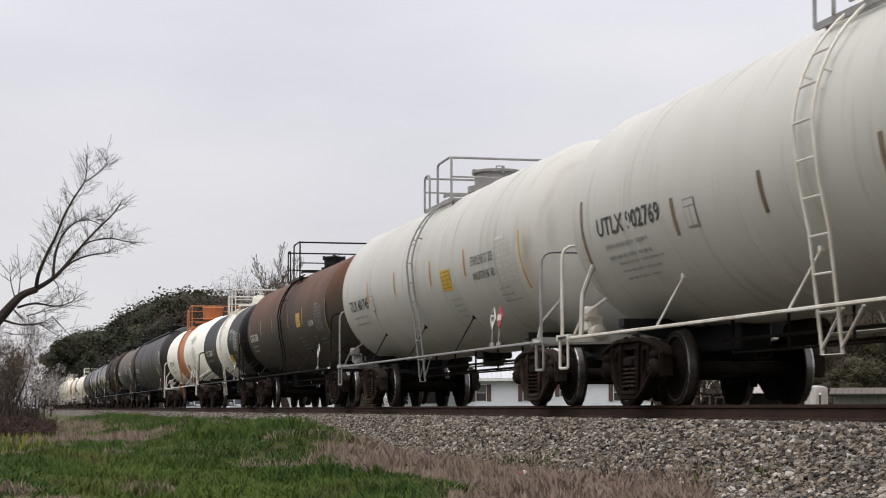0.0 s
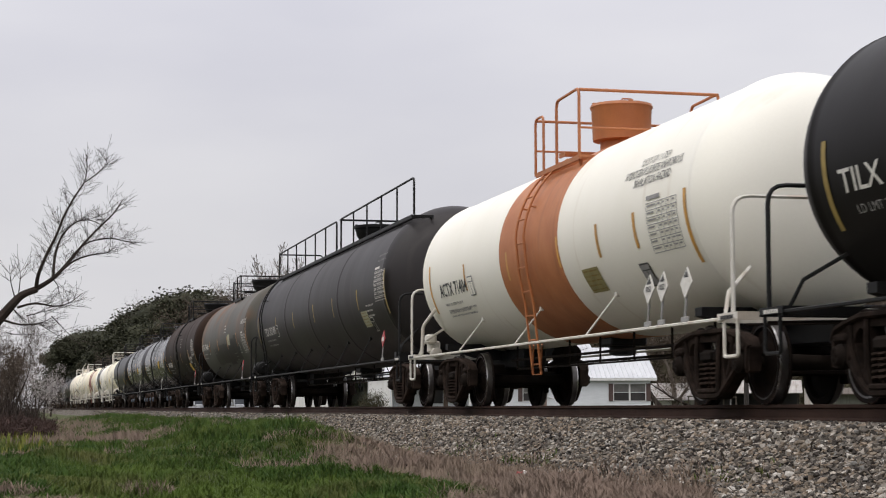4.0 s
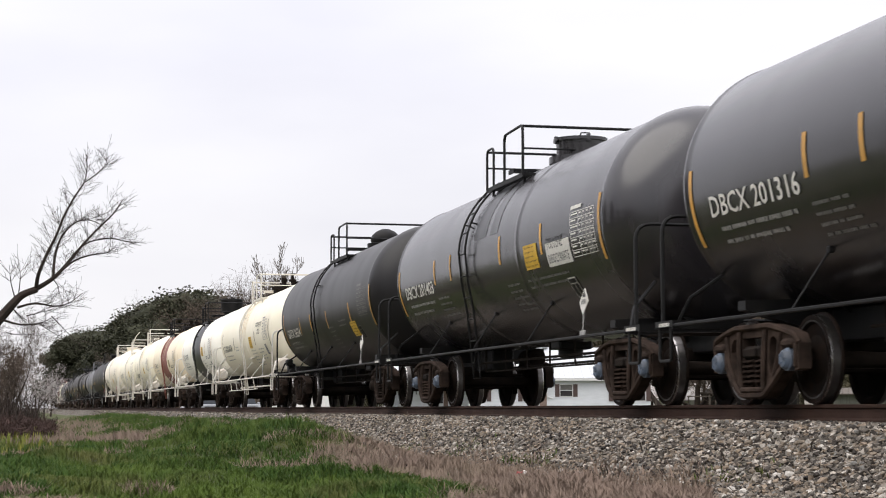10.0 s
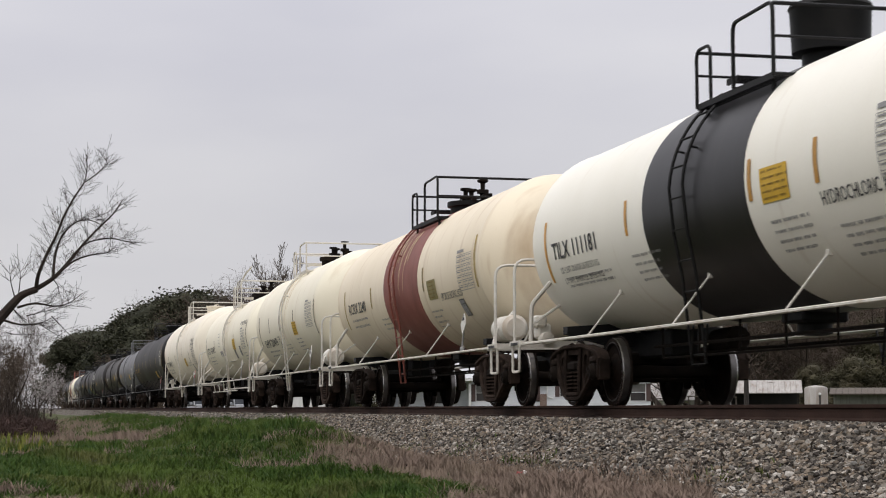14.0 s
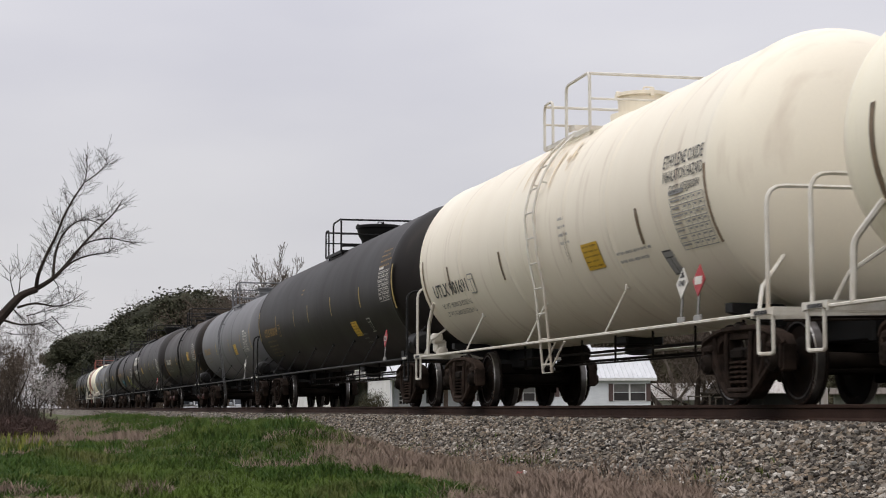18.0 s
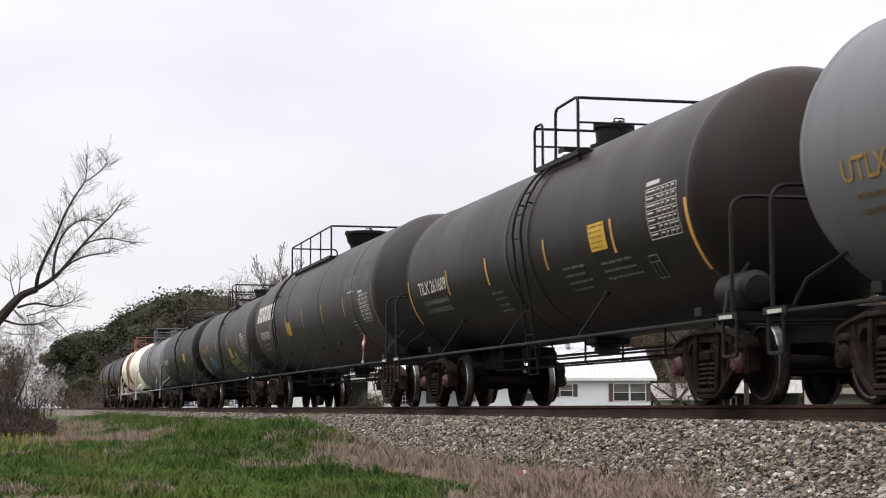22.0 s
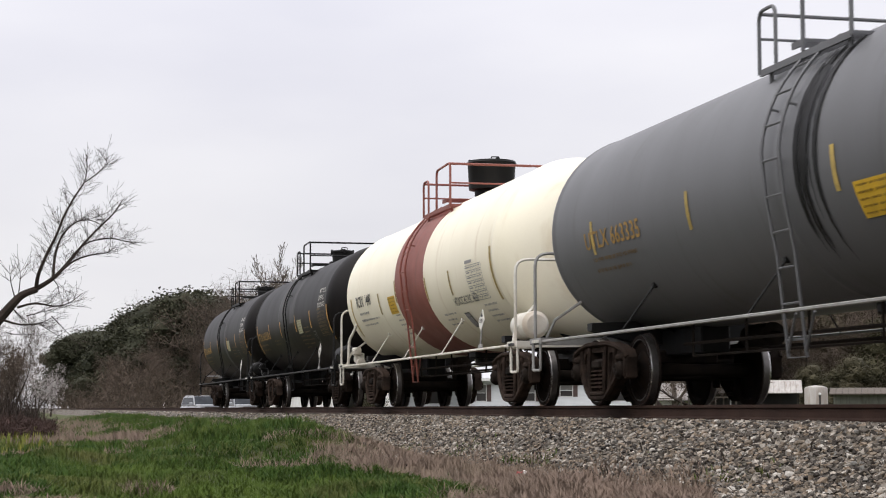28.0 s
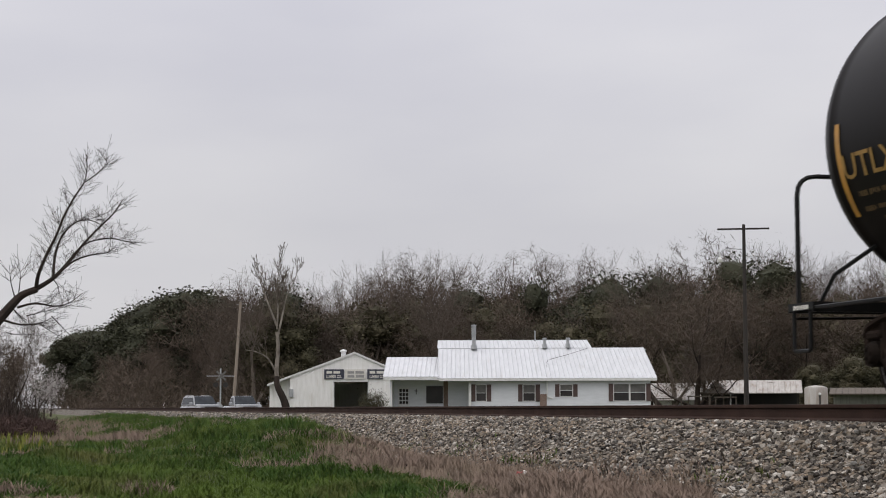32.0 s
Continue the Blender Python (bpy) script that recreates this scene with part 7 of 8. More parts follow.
for way, rad, d in limbs:
    tube(bm, way, rad, 8)
part("trunk", bm, M["bark_dark"], over)
fine = []
for j, (way, rad, d) in enumerate(limbs[1:]):
    for i in range(2, len(way) - 1, 1):
        for k in range(4):
            d0 = (way[i] - way[i - 1]).normalized()
            side = Vector((rnd.uniform(-0.5, 0.5), rnd.choice((-1, 1)) * rnd.uniform(0.3, 1.0), rnd.uniform(-0.25, 0.55)))
            twigs_of(rnd, way[i], d0 * 0.8 + side, rnd.uniform(0.14, 0.40), 0.0055, 2 if i % 2 == 0 else 1, fine, tips, 0.6, -0.01, (1, 2))
for p, q in ((20, 545), (45, 560), (70, 575), (90, 560), (10, 590)):
    twigs_of(rnd, limb_at(p, q), Vector((0.2, 0.5, rnd.uniform(-0.8, 0.3))), 0.7, 0.016, 2, fine, tips, 0.6, -0.02, (2, 3))
place("crown", limb_mesh("crown", [(p, [max(v, 0.0032) for v in r], d) for p, r, d in fine], M["bark_dark"]), over)

# ---- buildings across the line ----
M["siding"] = surface("siding", (0.66, 0.68, 0.70), (0.60, 0.62, 0.64), rough=0.6, scale=1.5, bump=0.05, stretch=(1, 1, 4))
M["roof_metal"] = surface("roof_metal", (0.54, 0.55, 0.57), (0.48, 0.49, 0.51), rough=0.5, scale=1.2, bump=0.05, stretch=(3, 1, 0.5), dirt=(0.40, 0.39, 0.38), dirt_at=0.68)
M["old_roof"] = surface("old_roof", (0.40, 0.38, 0.355), (0.30, 0.275, 0.25), rough=0.6, scale=0.8, bump=0.05, stretch=(3, 1, 0.5), dirt=(0.20, 0.15, 0.11), dirt_at=0.6)
M["shed_wall"] = surface("shed_wall", (0.80, 0.79, 0.77), (0.70, 0.69, 0.66), rough=0.7, scale=1.5, bump=0.08, stretch=(3, 1, 0.5), dirt=(0.52, 0.47, 0.40), dirt_at=0.68)
M["trim_white"] = surface("trim_white", (0.68, 0.68, 0.67), (0.58, 0.58, 0.56), rough=0.6, scale=5, bump=0.05)
M["shutter"] = surface("shutter", (0.10, 0.062, 0.055), (0.075, 0.048, 0.044), rough=0.7, scale=8, bump=0.1)
M["pane"] = surface("pane", (0.03, 0.028, 0.028), (0.05, 0.045, 0.045), rough=0.2, scale=1.0, bump=0.0, gloss=0.3)
M["blind"] = surface("blind", (0.15, 0.145, 0.135), (0.11, 0.105, 0.10), rough=0.7, scale=3, bump=0.05)
M["brick"] = surface("brick", (0.16, 0.10, 0.08), (0.22, 0.17, 0.14), rough=0.9, scale=9, bump=0.2)
M["shade_dark"] = surface("shade_dark", (0.02, 0.019, 0.018), (0.03, 0.028, 0.026), rough=0.9, scale=2, bump=0.1)
M["navy"] = surface("navy", (0.025, 0.028, 0.05), (0.04, 0.042, 0.06), rough=0.6, scale=3, bump=0.02)
M["pole_wood"] = surface("pole_wood", (0.022, 0.018, 0.016), (0.034, 0.028, 0.024), rough=0.9, scale=4, bump=0.2, stretch=(4, 4, 0.4))
M["galvanised"] = surface("galvanised", (0.45, 0.46, 0.47), (0.35, 0.36, 0.37), rough=0.45, metal=0.5, scale=3, bump=0.05)

GROUND_FAR = -0.82
H0, HK = 130.0, F_PX / 130.0
house = new("house")
tagged(house, "long low white-sided house with a white ribbed metal roof", "house")
house.matrix_basis = facing(920, H0)
HX = lambda px: (px - 920) / HK
HZ = lambda py: (724 - py) / HK - 0.03


def lap_wall(name, x0, x1, z0, z1, y, parent, material, thick=0.16):
    """A wall of lapped boards."""
    bm = bmesh.new()
    n = max(2, round((z1 - z0) / 0.16))
    h = (z1 - z0) / n
    out = [(y + thick, z0)]
    for i in range(n):
        out += [(y - 0.02, z0 + i * h), (y, z0 + (i + 1) * h)]
    out += [(y + thick, z1)]
    a = [bm.verts.new((x0, p, q)) for p, q in out]
    b = [bm.verts.new((x1, p, q)) for p, q in out]
    for i in range(len(out)):
        j = (i + 1) % len(out)
        bm.faces.new((a[i], a[j], b[j], b[i]))
    bm.faces.new(a[::-1])
    bm.faces.new(b)
    return part(name, bm, material, parent, soft=False)


def wall_with_holes(parent, x0, x1, z0, z1, y, holes, material):
    """Lapped wall pieces round window holes (x0, x1, z0, z1)."""
    cuts = sorted({x0, x1, *[v for h in holes for v in h[:2]]})
    for a, b in zip(cuts, cuts[1:]):
        hs = [h for h in holes if h[0] <= a and h[1] >= b]
        if hs:
            h = hs[0]
            lap_wall("wall", a, b, z0, h[2], y, parent, material)
            lap_wall("wall", a, b, h[3], z1, y, parent, material)
        else:
            lap_wall("wall", a, b, z0, z1, y, parent, material)


def window(parent, x0, x1, z0, z1, y, shutters=True, halves=1):
    bm = bmesh.new()
    t = 0.045
    box(bm, x0, x1, y - 0.04, y + 0.08, z1 - t, z1)
    box(bm, x0, x1, y - 0.05, y + 0.08, z0, z0 + t)
    for x in (x0, x1 - t):
        box(bm, x, x + t, y - 0.04, y + 0.08, z0 + t, z1 - t)
    for k in range(1, halves):
        xm = x0 + (x1 - x0) * k / halves
        box(bm, xm - 0.06, xm + 0.06, y - 0.045, y + 0.08, z0 + t, z1 - t)
    box(bm, x0 + t, x1 - t, y - 0.01, y + 0.05, (z0 + z1) / 2 - 0.02, (z0 + z1) / 2 + 0.02)
    w = part("window", bm, M["trim_white"], parent, soft=False)
    bm = bmesh.new()
    box(bm, x0 + t, x1 - t, y + 0.05, y + 0.06, z0 + t, z1 - t)
    part("pane", bm, M["pane"], w, soft=False)
    bm = bmesh.new()
    box(bm, x0 + t, x1 - t, y + 0.035, y + 0.045, (z0 + z1) / 2 + 0.02, z1 - t)
    part("blind", bm, M["blind"], w, soft=False)
    if shutters:
        for a, b in ((x0 - 0.34, x0 - 0.02), (x1 + 0.02, x1 + 0.34)):
            bm = bmesh.new()
            box(bm, a, b, y - 0.07, y - 0.03, z0, z1, 0.01)
            for i in range(9):
                z = z0 + 0.08 + (z1 - z0 - 0.2) * i / 8
                box(bm, a + 0.04, b - 0.04, y - 0.085, y - 0.07, z, z + 0.05)
            part("shutter", bm, M["shutter"], parent, soft=False)
    return w


def rib_roof(name, parent, x0, x1, zlow, zhigh, ylow, yhigh, step=0.33, x0t=None, x1t=None, metal="roof_metal"):
    """A slope of ribbed metal from its eaves to its ridge; the ends may slant."""
    x0t, x1t = x0 if x0t is None else x0t, x1 if x1t is None else x1t
    bm = bmesh.new()
    up = Vector((0, -(zhigh - zlow), yhigh - ylow)).normalized() * 0.035
    low = [Vector((x, ylow, zlow)) for x in (x0, x1)]
    high = [Vector((x, yhigh, zhigh)) for x in (x0t, x1t)]
    vs = [bm.verts.new(p) for p in (*low, *high[::-1])] + [bm.verts.new(p - up * 2) for p in (*low, *high[::-1])]
    for f in ((0, 1, 2, 3), (7, 6, 5, 4), (0, 4, 5, 1), (1, 5, 6, 2), (2, 6, 7, 3), (3, 7, 4, 0)):
        bm.faces.new([vs[i] for i in f])
    roof = part(name, bm, M[metal], parent, soft=False)
    n = max(2, round((x1 - x0) / step))
    for i in range(n + 1):
        u = i / n
        a, b = low[0].lerp(low[1], u), high[0].lerp(high[1], u)
        w = Vector((0.025, 0, 0))
        bm = bmesh.new()
        q = [bm.verts.new(p) for p in (a - w, a + w, a + up, b - w, b + w, b + up)]
        for f in ((0, 2, 5, 3), (2, 1, 4, 5), (0, 1, 2), (3, 5, 4)):
            bm.faces.new([q[k] for k in f])
        part("roof_rib", bm, M[metal], roof, soft=False)
    return roof


eave, base = HZ(673), GROUND_FAR
HOLES = []
for a, b, top, low, halves in ((842, 861, 683, 713, 1), (925, 947, 683, 713, 1), (990, 1013, 683, 705, 1), (1084, 1141, 682, 713, 2)):
    HOLES.append((HX(a), HX(b), HZ(low), HZ(top)))
    window(house, HX(a), HX(b), HZ(low), HZ(top), 0.0 if a < 960 else -0.25, True, halves)
wall_with_holes(house, HX(831), HX(966), base, eave, 0.0, HOLES[:2], M["siding"])
wall_with_holes(house, HX(966) + 0.002, HX(1149), base, eave, -0.25, [(h[0], h[1], h[2], h[3]) for h in HOLES[2:]], M["siding"])
lap_wall("wall", HX(690), HX(831) - 0.002, base, eave, 1.9, house, M["siding"])
bm = bmesh.new()
box(bm, HX(690), HX(690) + 0.16, 0.0, 7.4, base, eave)
box(bm, HX(831), HX(831) + 0.16, 0.17, 1.9, base, eave)
box(bm, HX(1149) - 0.16, HX(1149), -0.08, 7.4, base, eave)
box(bm, HX(690) + 0.17, HX(1149) - 0.17, 7.25, 7.4, base, eave)
part("side_wall", bm, M["siding"], house, soft=False)
# brown corner board of the porch, coloured with the brick material
bm = bmesh.new()
box(bm, HX(783), HX(791), 1.84, 1.9, base, eave)
part("corner_board", bm, M["brick"], house, soft=False)
bm = bmesh.new()
box(bm, HX(752), HX(782), 1.80, 1.86, HZ(716), HZ(685))
part("window_dark", bm, M["pane"], house, soft=False)
bm = bmesh.new()
box(bm, HX(702), HX(721), 1.80, 1.86, base, HZ(688), 0.01)
d = part("door", bm, M["trim_white"], house, soft=False)
for i in range(3):
    for j in range(4):
        bm = bmesh.new()
        x, z = HX(704) + i * 0.23, HZ(717) + j * 0.29
        box(bm, x, x + 0.18, 1.785, 1.80, z, z + 0.23)
        part("door_pane", bm, M["pane"], d, soft=False)
bm = bmesh.new()
box(bm, HX(734) - 0.03, HX(734) + 0.03, 1.84, 1.9, HZ(700), HZ(690))
box(bm, HX(734) - 0.12, HX(734) + 0.12, 1.845, 1.895, HZ(694.5), HZ(693))
part("wall_cross", bm, M["shade_dark"], house, soft=False)
for px in (693, 831, 833):
    bm = bmesh.new()
    box(bm, HX(px) - 0.05, HX(px) + 0.05, -0.3, -0.2, base, eave)
    part("porch_post", bm, M["trim_white"], house, soft=False)
bm = bmesh.new()
box(bm, HX(955), HX(967), -0.32, 0.0, base, HZ(700))
part("brick_pier", bm, M["brick"], house, soft=False)
bm = bmesh.new()
tube(bm, rounded([(HX(968), -0.36, HZ(672)), (HX(968), -0.36, HZ(705)), (HX(978), -0.36, HZ(708))], 0.1), 0.05, 6)
part("downpipe", bm, M["trim_white"], house)
rib_roof("roof", house, HX(679), HX(777), HZ(669), HZ(632), -0.55, 3.4)
rib_roof("roof", house, HX(775), HX(1160), HZ(672), HZ(616), -0.62, 3.2, x0t=HX(773), x1t=HX(1143))
rib_roof("roof", house, HX(771), HX(1050), HZ(617) + 0.03, HZ(601), 3.12, 4.2, x1t=HX(1042))
bm = bmesh.new()
box(bm, HX(679), HX(777), -0.56, -0.50, HZ(675), HZ(670))
box(bm, HX(777), HX(1160), -0.66, -0.60, HZ(677), HZ(672.5))
part("fascia", bm, M["trim_white"], house, soft=False)
bm = bmesh.new()
box(bm, HX(690), HX(1149), 0.0, 7.4, eave - 0.02, eave + 0.02)
part("eaves_ceiling", bm, M["trim_white"], house, soft=False)
for a, b, zl, zr in ((679, 775, 669, 632), (771, 1046, 672, 602), (1046, 1150, 672, 617)):
    bm = bmesh.new()
    x0, x1 = HX(a) + 0.1, HX(b) - 0.1
    vs = [bm.verts.new(p) for p in ((x0, 3.4 if zr > 610 else 4.2, HZ(zr) - 0.06), (x1, 3.4 if zr > 610 else 4.2, HZ(zr) - 0.06), (x1, 8.0, eave), (x0, 8.0, eave))]
    bm.faces.new(vs)
    ex = bmesh.ops.extrude_face_region(bm, geom=bm.faces[:])["geom"]
    bmesh.ops.translate(bm, vec=(0, 0, -0.06), verts=[g for g in ex if isinstance(g, bmesh.types.BMVert)])
    part("back_roof", bm, M["roof_metal"], house, soft=False)


def vent(parent, px, top, foot, r, y, name="roof_vent", rings=0):
    bm = bmesh.new()
    zt, zb = HZ(top), HZ(foot)
    prof = [(zb - 0.3, r * 1.5), (zb, r * 1.5), (zb, r), (zt - 0.12, r), (zt - 0.12, r * 1.35), (zt - 0.03, r * 1.35), (zt, r * 0.3)]
    lathe(bm, prof, 12, "Z")
    for k in range(rings):
        z = zt - 0.30 - k * 0.2
        lathe(bm, [(z, r * 0.9), (z, r * 1.3), (z + 0.08, r * 1.3), (z + 0.08, r * 0.9)], 12, "Z")
    return part(name, bm, M["galvanised"], parent, m=pose(HX(px), y, 0))


pipe(house, "service_wire", [(HX(968), 0.6, HZ(660)), (HX(968), 0.9, HZ(640)), (HX(1010), 2.2, HZ(628)), (HX(1042), 3.0, HZ(617))], M["shade_dark"], 0.014, 0.3)
vent(house, 837, 574, 611, 0.15, 2.9, "flue", 3)
vent(house, 948, 584, 600, 0.05, 4.1, "vent_pipe")
vent(house, 965, 598, 609, 0.12, 3.0)
vent(house, 1007, 598, 609, 0.12, 3.0)

# shed with an open front
S0, SK = 150.0, F_PX / 150.0
shed = new("shed")
tagged(shed, "white gabled metal shed with an open dark doorway", "shed")
shed.matrix_basis = facing(600, S0)
SX = lambda px: (px - 600) / SK
SZ = lambda py: (724 - py) / SK - 0.03
bm = bmesh.new()
prism(bm, [(SX(514), base), (SX(514), SZ(670.8)), (SX(627), SZ(629)), (SX(735), SZ(675.4)), (SX(735), base), (SX(651), base), (SX(651), SZ(678)), (SX(592), SZ(678)), (SX(592), base)], 0.0, 0.15)
part("front_wall", bm, M["shed_wall"], shed, soft=False)
bm = bmesh.new()
prism(bm, [(SX(478), base), (SX(478), SZ(684.2)), (SX(514) - 0.003, SZ(671.2)), (SX(514) - 0.003, base)], 0.6, 0.75)
box(bm, SX(478), SX(478) + 0.12, 0.76, 11.9, base, SZ(684))
part("lean_to_wall", bm, M["shed_wall"], shed, soft=False)
bm = bmesh.new()
box(bm, SX(735) - 0.15, SX(735), 0.16, 12, base, SZ(677))
box(bm, SX(478), SX(735), 12.0, 12.15, base, SZ(677))
part("side_wall", bm, M["shed_wall"], shed, soft=False)
for a, za, b, zb in ((474, 685, 628, 628), (627, 628, 745, 679)):
    bm = bmesh.new()
    prism(bm, [(SX(a), SZ(za)), (SX(b), SZ(zb)), (SX(b), SZ(zb) + 0.12), (SX(a), SZ(za) + 0.12)], -0.07, 12.4)
    part("roof", bm, M["roof_metal"], shed, soft=False)
    bm = bmesh.new()
    bm.faces.new([bm.verts.new((SX(x), -0.10, SZ(z) + dz)) for x, z, dz in ((a, za, -0.03), (b, zb, -0.03), (b, zb, 0.15), (a, za, 0.15))])
    ex = bmesh.ops.extrude_face_region(bm, geom=bm.faces[:])["geom"]
    bmesh.ops.translate(bm, vec=(0, 0.025, 0), verts=[g for g in ex if isinstance(g, bmesh.types.BMVert)])
    part("gable_board", bm, M["trim_white"], shed, soft=False)
bm = bmesh.new()
lathe(bm, [(SZ(636), 0.2), (SZ(624), 0.2), (SZ(624), 0.30), (SZ(622), 0.30), (SZ(619.5), 0.04)], 12, "Z")
part("roof_vent", bm, M["trim_white"], shed, m=pose(SX(608), 1.5, 0))
bm = bmesh.new()
for z0, z1, x0, x1 in ((base, SZ(677), 590, 592), (base, SZ(677), 651, 653), (SZ(678), SZ(676), 590, 653)):
    box(bm, SX(x0), SX(x1), -0.04, -0.003, z0, z1)
part("door_frame", bm, M["trim_white"], shed, soft=False)
bm = bmesh.new()
box(bm, SX(513), SX(520), -0.2, -0.01, SZ(705), SZ(690), 0.02)
part("meter_box", bm, M["galvanised"], shed, soft=False)
for x0, x1, paint, ink in ((574, 609, "navy", "ink_white"), (611, 647, "ink_white", "ink_grey"), (650, 684, "navy", "ink_white")):
    bm = bmesh.new()
    box(bm, SX(x0), SX(x1), -0.12, -0.06, SZ(673), SZ(656))
    sgn = part("sign_board", bm, M[paint], shed, "dark sign board" if paint == "navy" else "white sign board", soft=False)
    rnd = random.Random(x0)
    if paint == "navy":
        co, fa = text_points("LUMBER CO.")
        me = bpy.data.meshes.new("lettering")
        me.from_pydata([(SX(x0) + 0.2 + u * (SX(x1) - SX(x0) - 0.4), -0.125, SZ(671.5) + w * 0.26) for u, w in co], [], fa)
        me.materials.append(M[ink])
        place("lettering", me, sgn)
    for row in range(1 if paint == "navy" else 2):
        x = SX(x0) + 0.2
        while x < SX(x1) - 0.35:
            w = rnd.uniform(0.35, 0.7)
            bm = bmesh.new()
            box(bm, x, min(x + w, SX(x1) - 0.12), -0.135, -0.123, SZ(664.5 + 7 * row - 1), SZ(660 + 7 * row - 1))
            part("sign_bar", bm, M[ink], sgn, soft=False)
            x += w + 0.12

# low white buildings, shelter and tank beyond the poles
def low_building(px0, px1, top, eaves, far, label, open_front=False, metal="old_roof", cladding="shed_wall"):
    b = new("outbuilding")
    tagged(b, label, "outbuilding")
    mid = (px0 + px1) / 2
    b.matrix_basis = facing(mid, far)
    k = F_PX / far
    w, zt, ze = (px1 - px0) / k / 2, (724 - top) / k - 0.03, (724 - eaves) / k - 0.03
    rib_roof("roof", b, -w, w, ze, zt, -0.4, 3.5, 0.5, metal=metal)
    bm = bmesh.new()
    vs = [bm.verts.new(p) for p in ((-w, 3.5, zt - 0.02), (w, 3.5, zt - 0.02), (w, 7.4, ze), (-w, 7.4, ze))]
    bm.faces.new(vs)
    part("back_roof", bm, M["roof_metal"], b, soft=False)
    if open_front:
        for i in range(6):
            bm = bmesh.new()
            x = -w + 0.35 + (2 * w - 0.7) * i / 5
            box(bm, x - 0.07, x + 0.07, 0.5, 0.64, base, ze - 0.02)
            part("post", bm, M["pole_wood"], b, soft=False)
        # near-black sheet at the back stands in for the shade under the roof
        bm = bmesh.new()
        box(bm, -w + 0.3, w - 0.3, 6.9, 7.05, base, ze - 0.02)
        part("shaded_back", bm, M["shade_dark"], b, soft=False)
        return b
    lap_wall("wall", -w + 0.3, w - 0.3, base, ze - 0.02, 0.6, b, M[cladding])
    bm = bmesh.new()
    for x in (-w + 0.3, w - 0.45):
        box(bm, x, x + 0.15, 0.77, 7.0, base, ze - 0.02)
    box(bm, -w + 0.3, w - 0.3, 7.0, 7.15, base, ze - 0.02)
    part("side_wall", bm, M[cladding], b, soft=False)
    return b


low_building(1150, 1242, 681, 711, 165, "low pale building with a white metal roof")
low_building(1250, 1416, 676, 699, 160, "open-sided pavilion with a pale metal roof", True)
M["dull_wall"] = surface("dull_wall", (0.20, 0.205, 0.17), (0.15, 0.155, 0.125), rough=0.8, scale=1.2, bump=0.1, stretch=(3, 1, 0.5), dirt=(0.08, 0.08, 0.06), dirt_at=0.6)
low_building(1470, 1600, 690, 701, 150, "low grey-green building with a dark roof behind bushes", False, "timber", "dull_wall")
gaz = new("gazebo")
tagged(gaz, "small open shelter with a pointed roof", "gazebo")
gaz.matrix_basis = facing(1267, 150)
k = F_PX / 150
GZ = lambda py: (724 - py) / k
bm = bmesh.new()
lathe(bm, [(GZ(702), 1.36), (GZ(700), 1.38), (GZ(696), 0.98), (GZ(692.5), 0.68), (GZ(691), 0.5)], 8, "Z")
part("roof", bm, M["timber"], gaz)
bm = bmesh.new()
lathe(bm, [(GZ(691.5), 0.48), (GZ(689.5), 0.48), (GZ(689.5), 0.66), (GZ(684), 0.32), (GZ(680), 0.14), (GZ(677), 0.02)], 8, "Z")
part("upper_roof", bm, M["timber"], gaz)
for a in range(6):
    bm = bmesh.new()
    x, y = 1.15 * math.cos(a * math.tau / 6), 1.15 * math.sin(a * math.tau / 6)
    box(bm, x - 0.06, x + 0.06, y - 0.06, y + 0.06, base, GZ(700.5))
    part("post", bm, M["grey_paint"] if a == 0 else M["timber"], gaz, soft=False)
for px, top, wide in ((1182, 708.5, 25), (1236, 704.5, 21), (1283, 706, 20)):
    t = new("railing")
    tagged(t, "dark timber railing round a picnic ground", "railing", "railings")
    t.matrix_basis = facing(px, 146, base)
    k = F_PX / 146
    w, h = wide / k, (724 - top) / k - base
    bm = bmesh.new()
    box(bm, -w, w, -0.14, 0.14, h - 0.09, h)
    part("top_board", bm, M["timber"], t, soft=False)
    for x in (-w * 0.92, w * 0.84):
        bm = bmesh.new()
        box(bm, x, x + 0.12, -0.06, 0.06, 0, h - 0.09)
        part("post", bm, M["timber"], t, soft=False)
well = new("water_tank")
tagged(well, "squat dull white tank with a dark slot", "water tank")
well.matrix_basis = facing(1443, 140)
bm = bmesh.new()
k = F_PX / 140
lathe(bm, [(base, 0.88), ((724 - 693) / k, 0.88), ((724 - 690) / k, 0.8), ((724 - 688) / k, 0.45), ((724 - 687) / k, 0.05)], 18, "Z")
part("body", bm, M["old_roof"], well)
bm = bmesh.new()
box(bm, 0.22, 0.34, -0.90, -0.80, base, (724 - 704) / k)
part("slot", bm, M["shade_dark"], well, soft=False)
bm = bmesh.new()
lathe(bm, [(0, 0.05), (0.02, 0.1), (0.14, 0.1), (0.18, 0.03)], 10, "Z")
part("lamp_globe", bm, M["trim_white"], well, m=pose(0.28, -0.86, (724 - 704) / k))

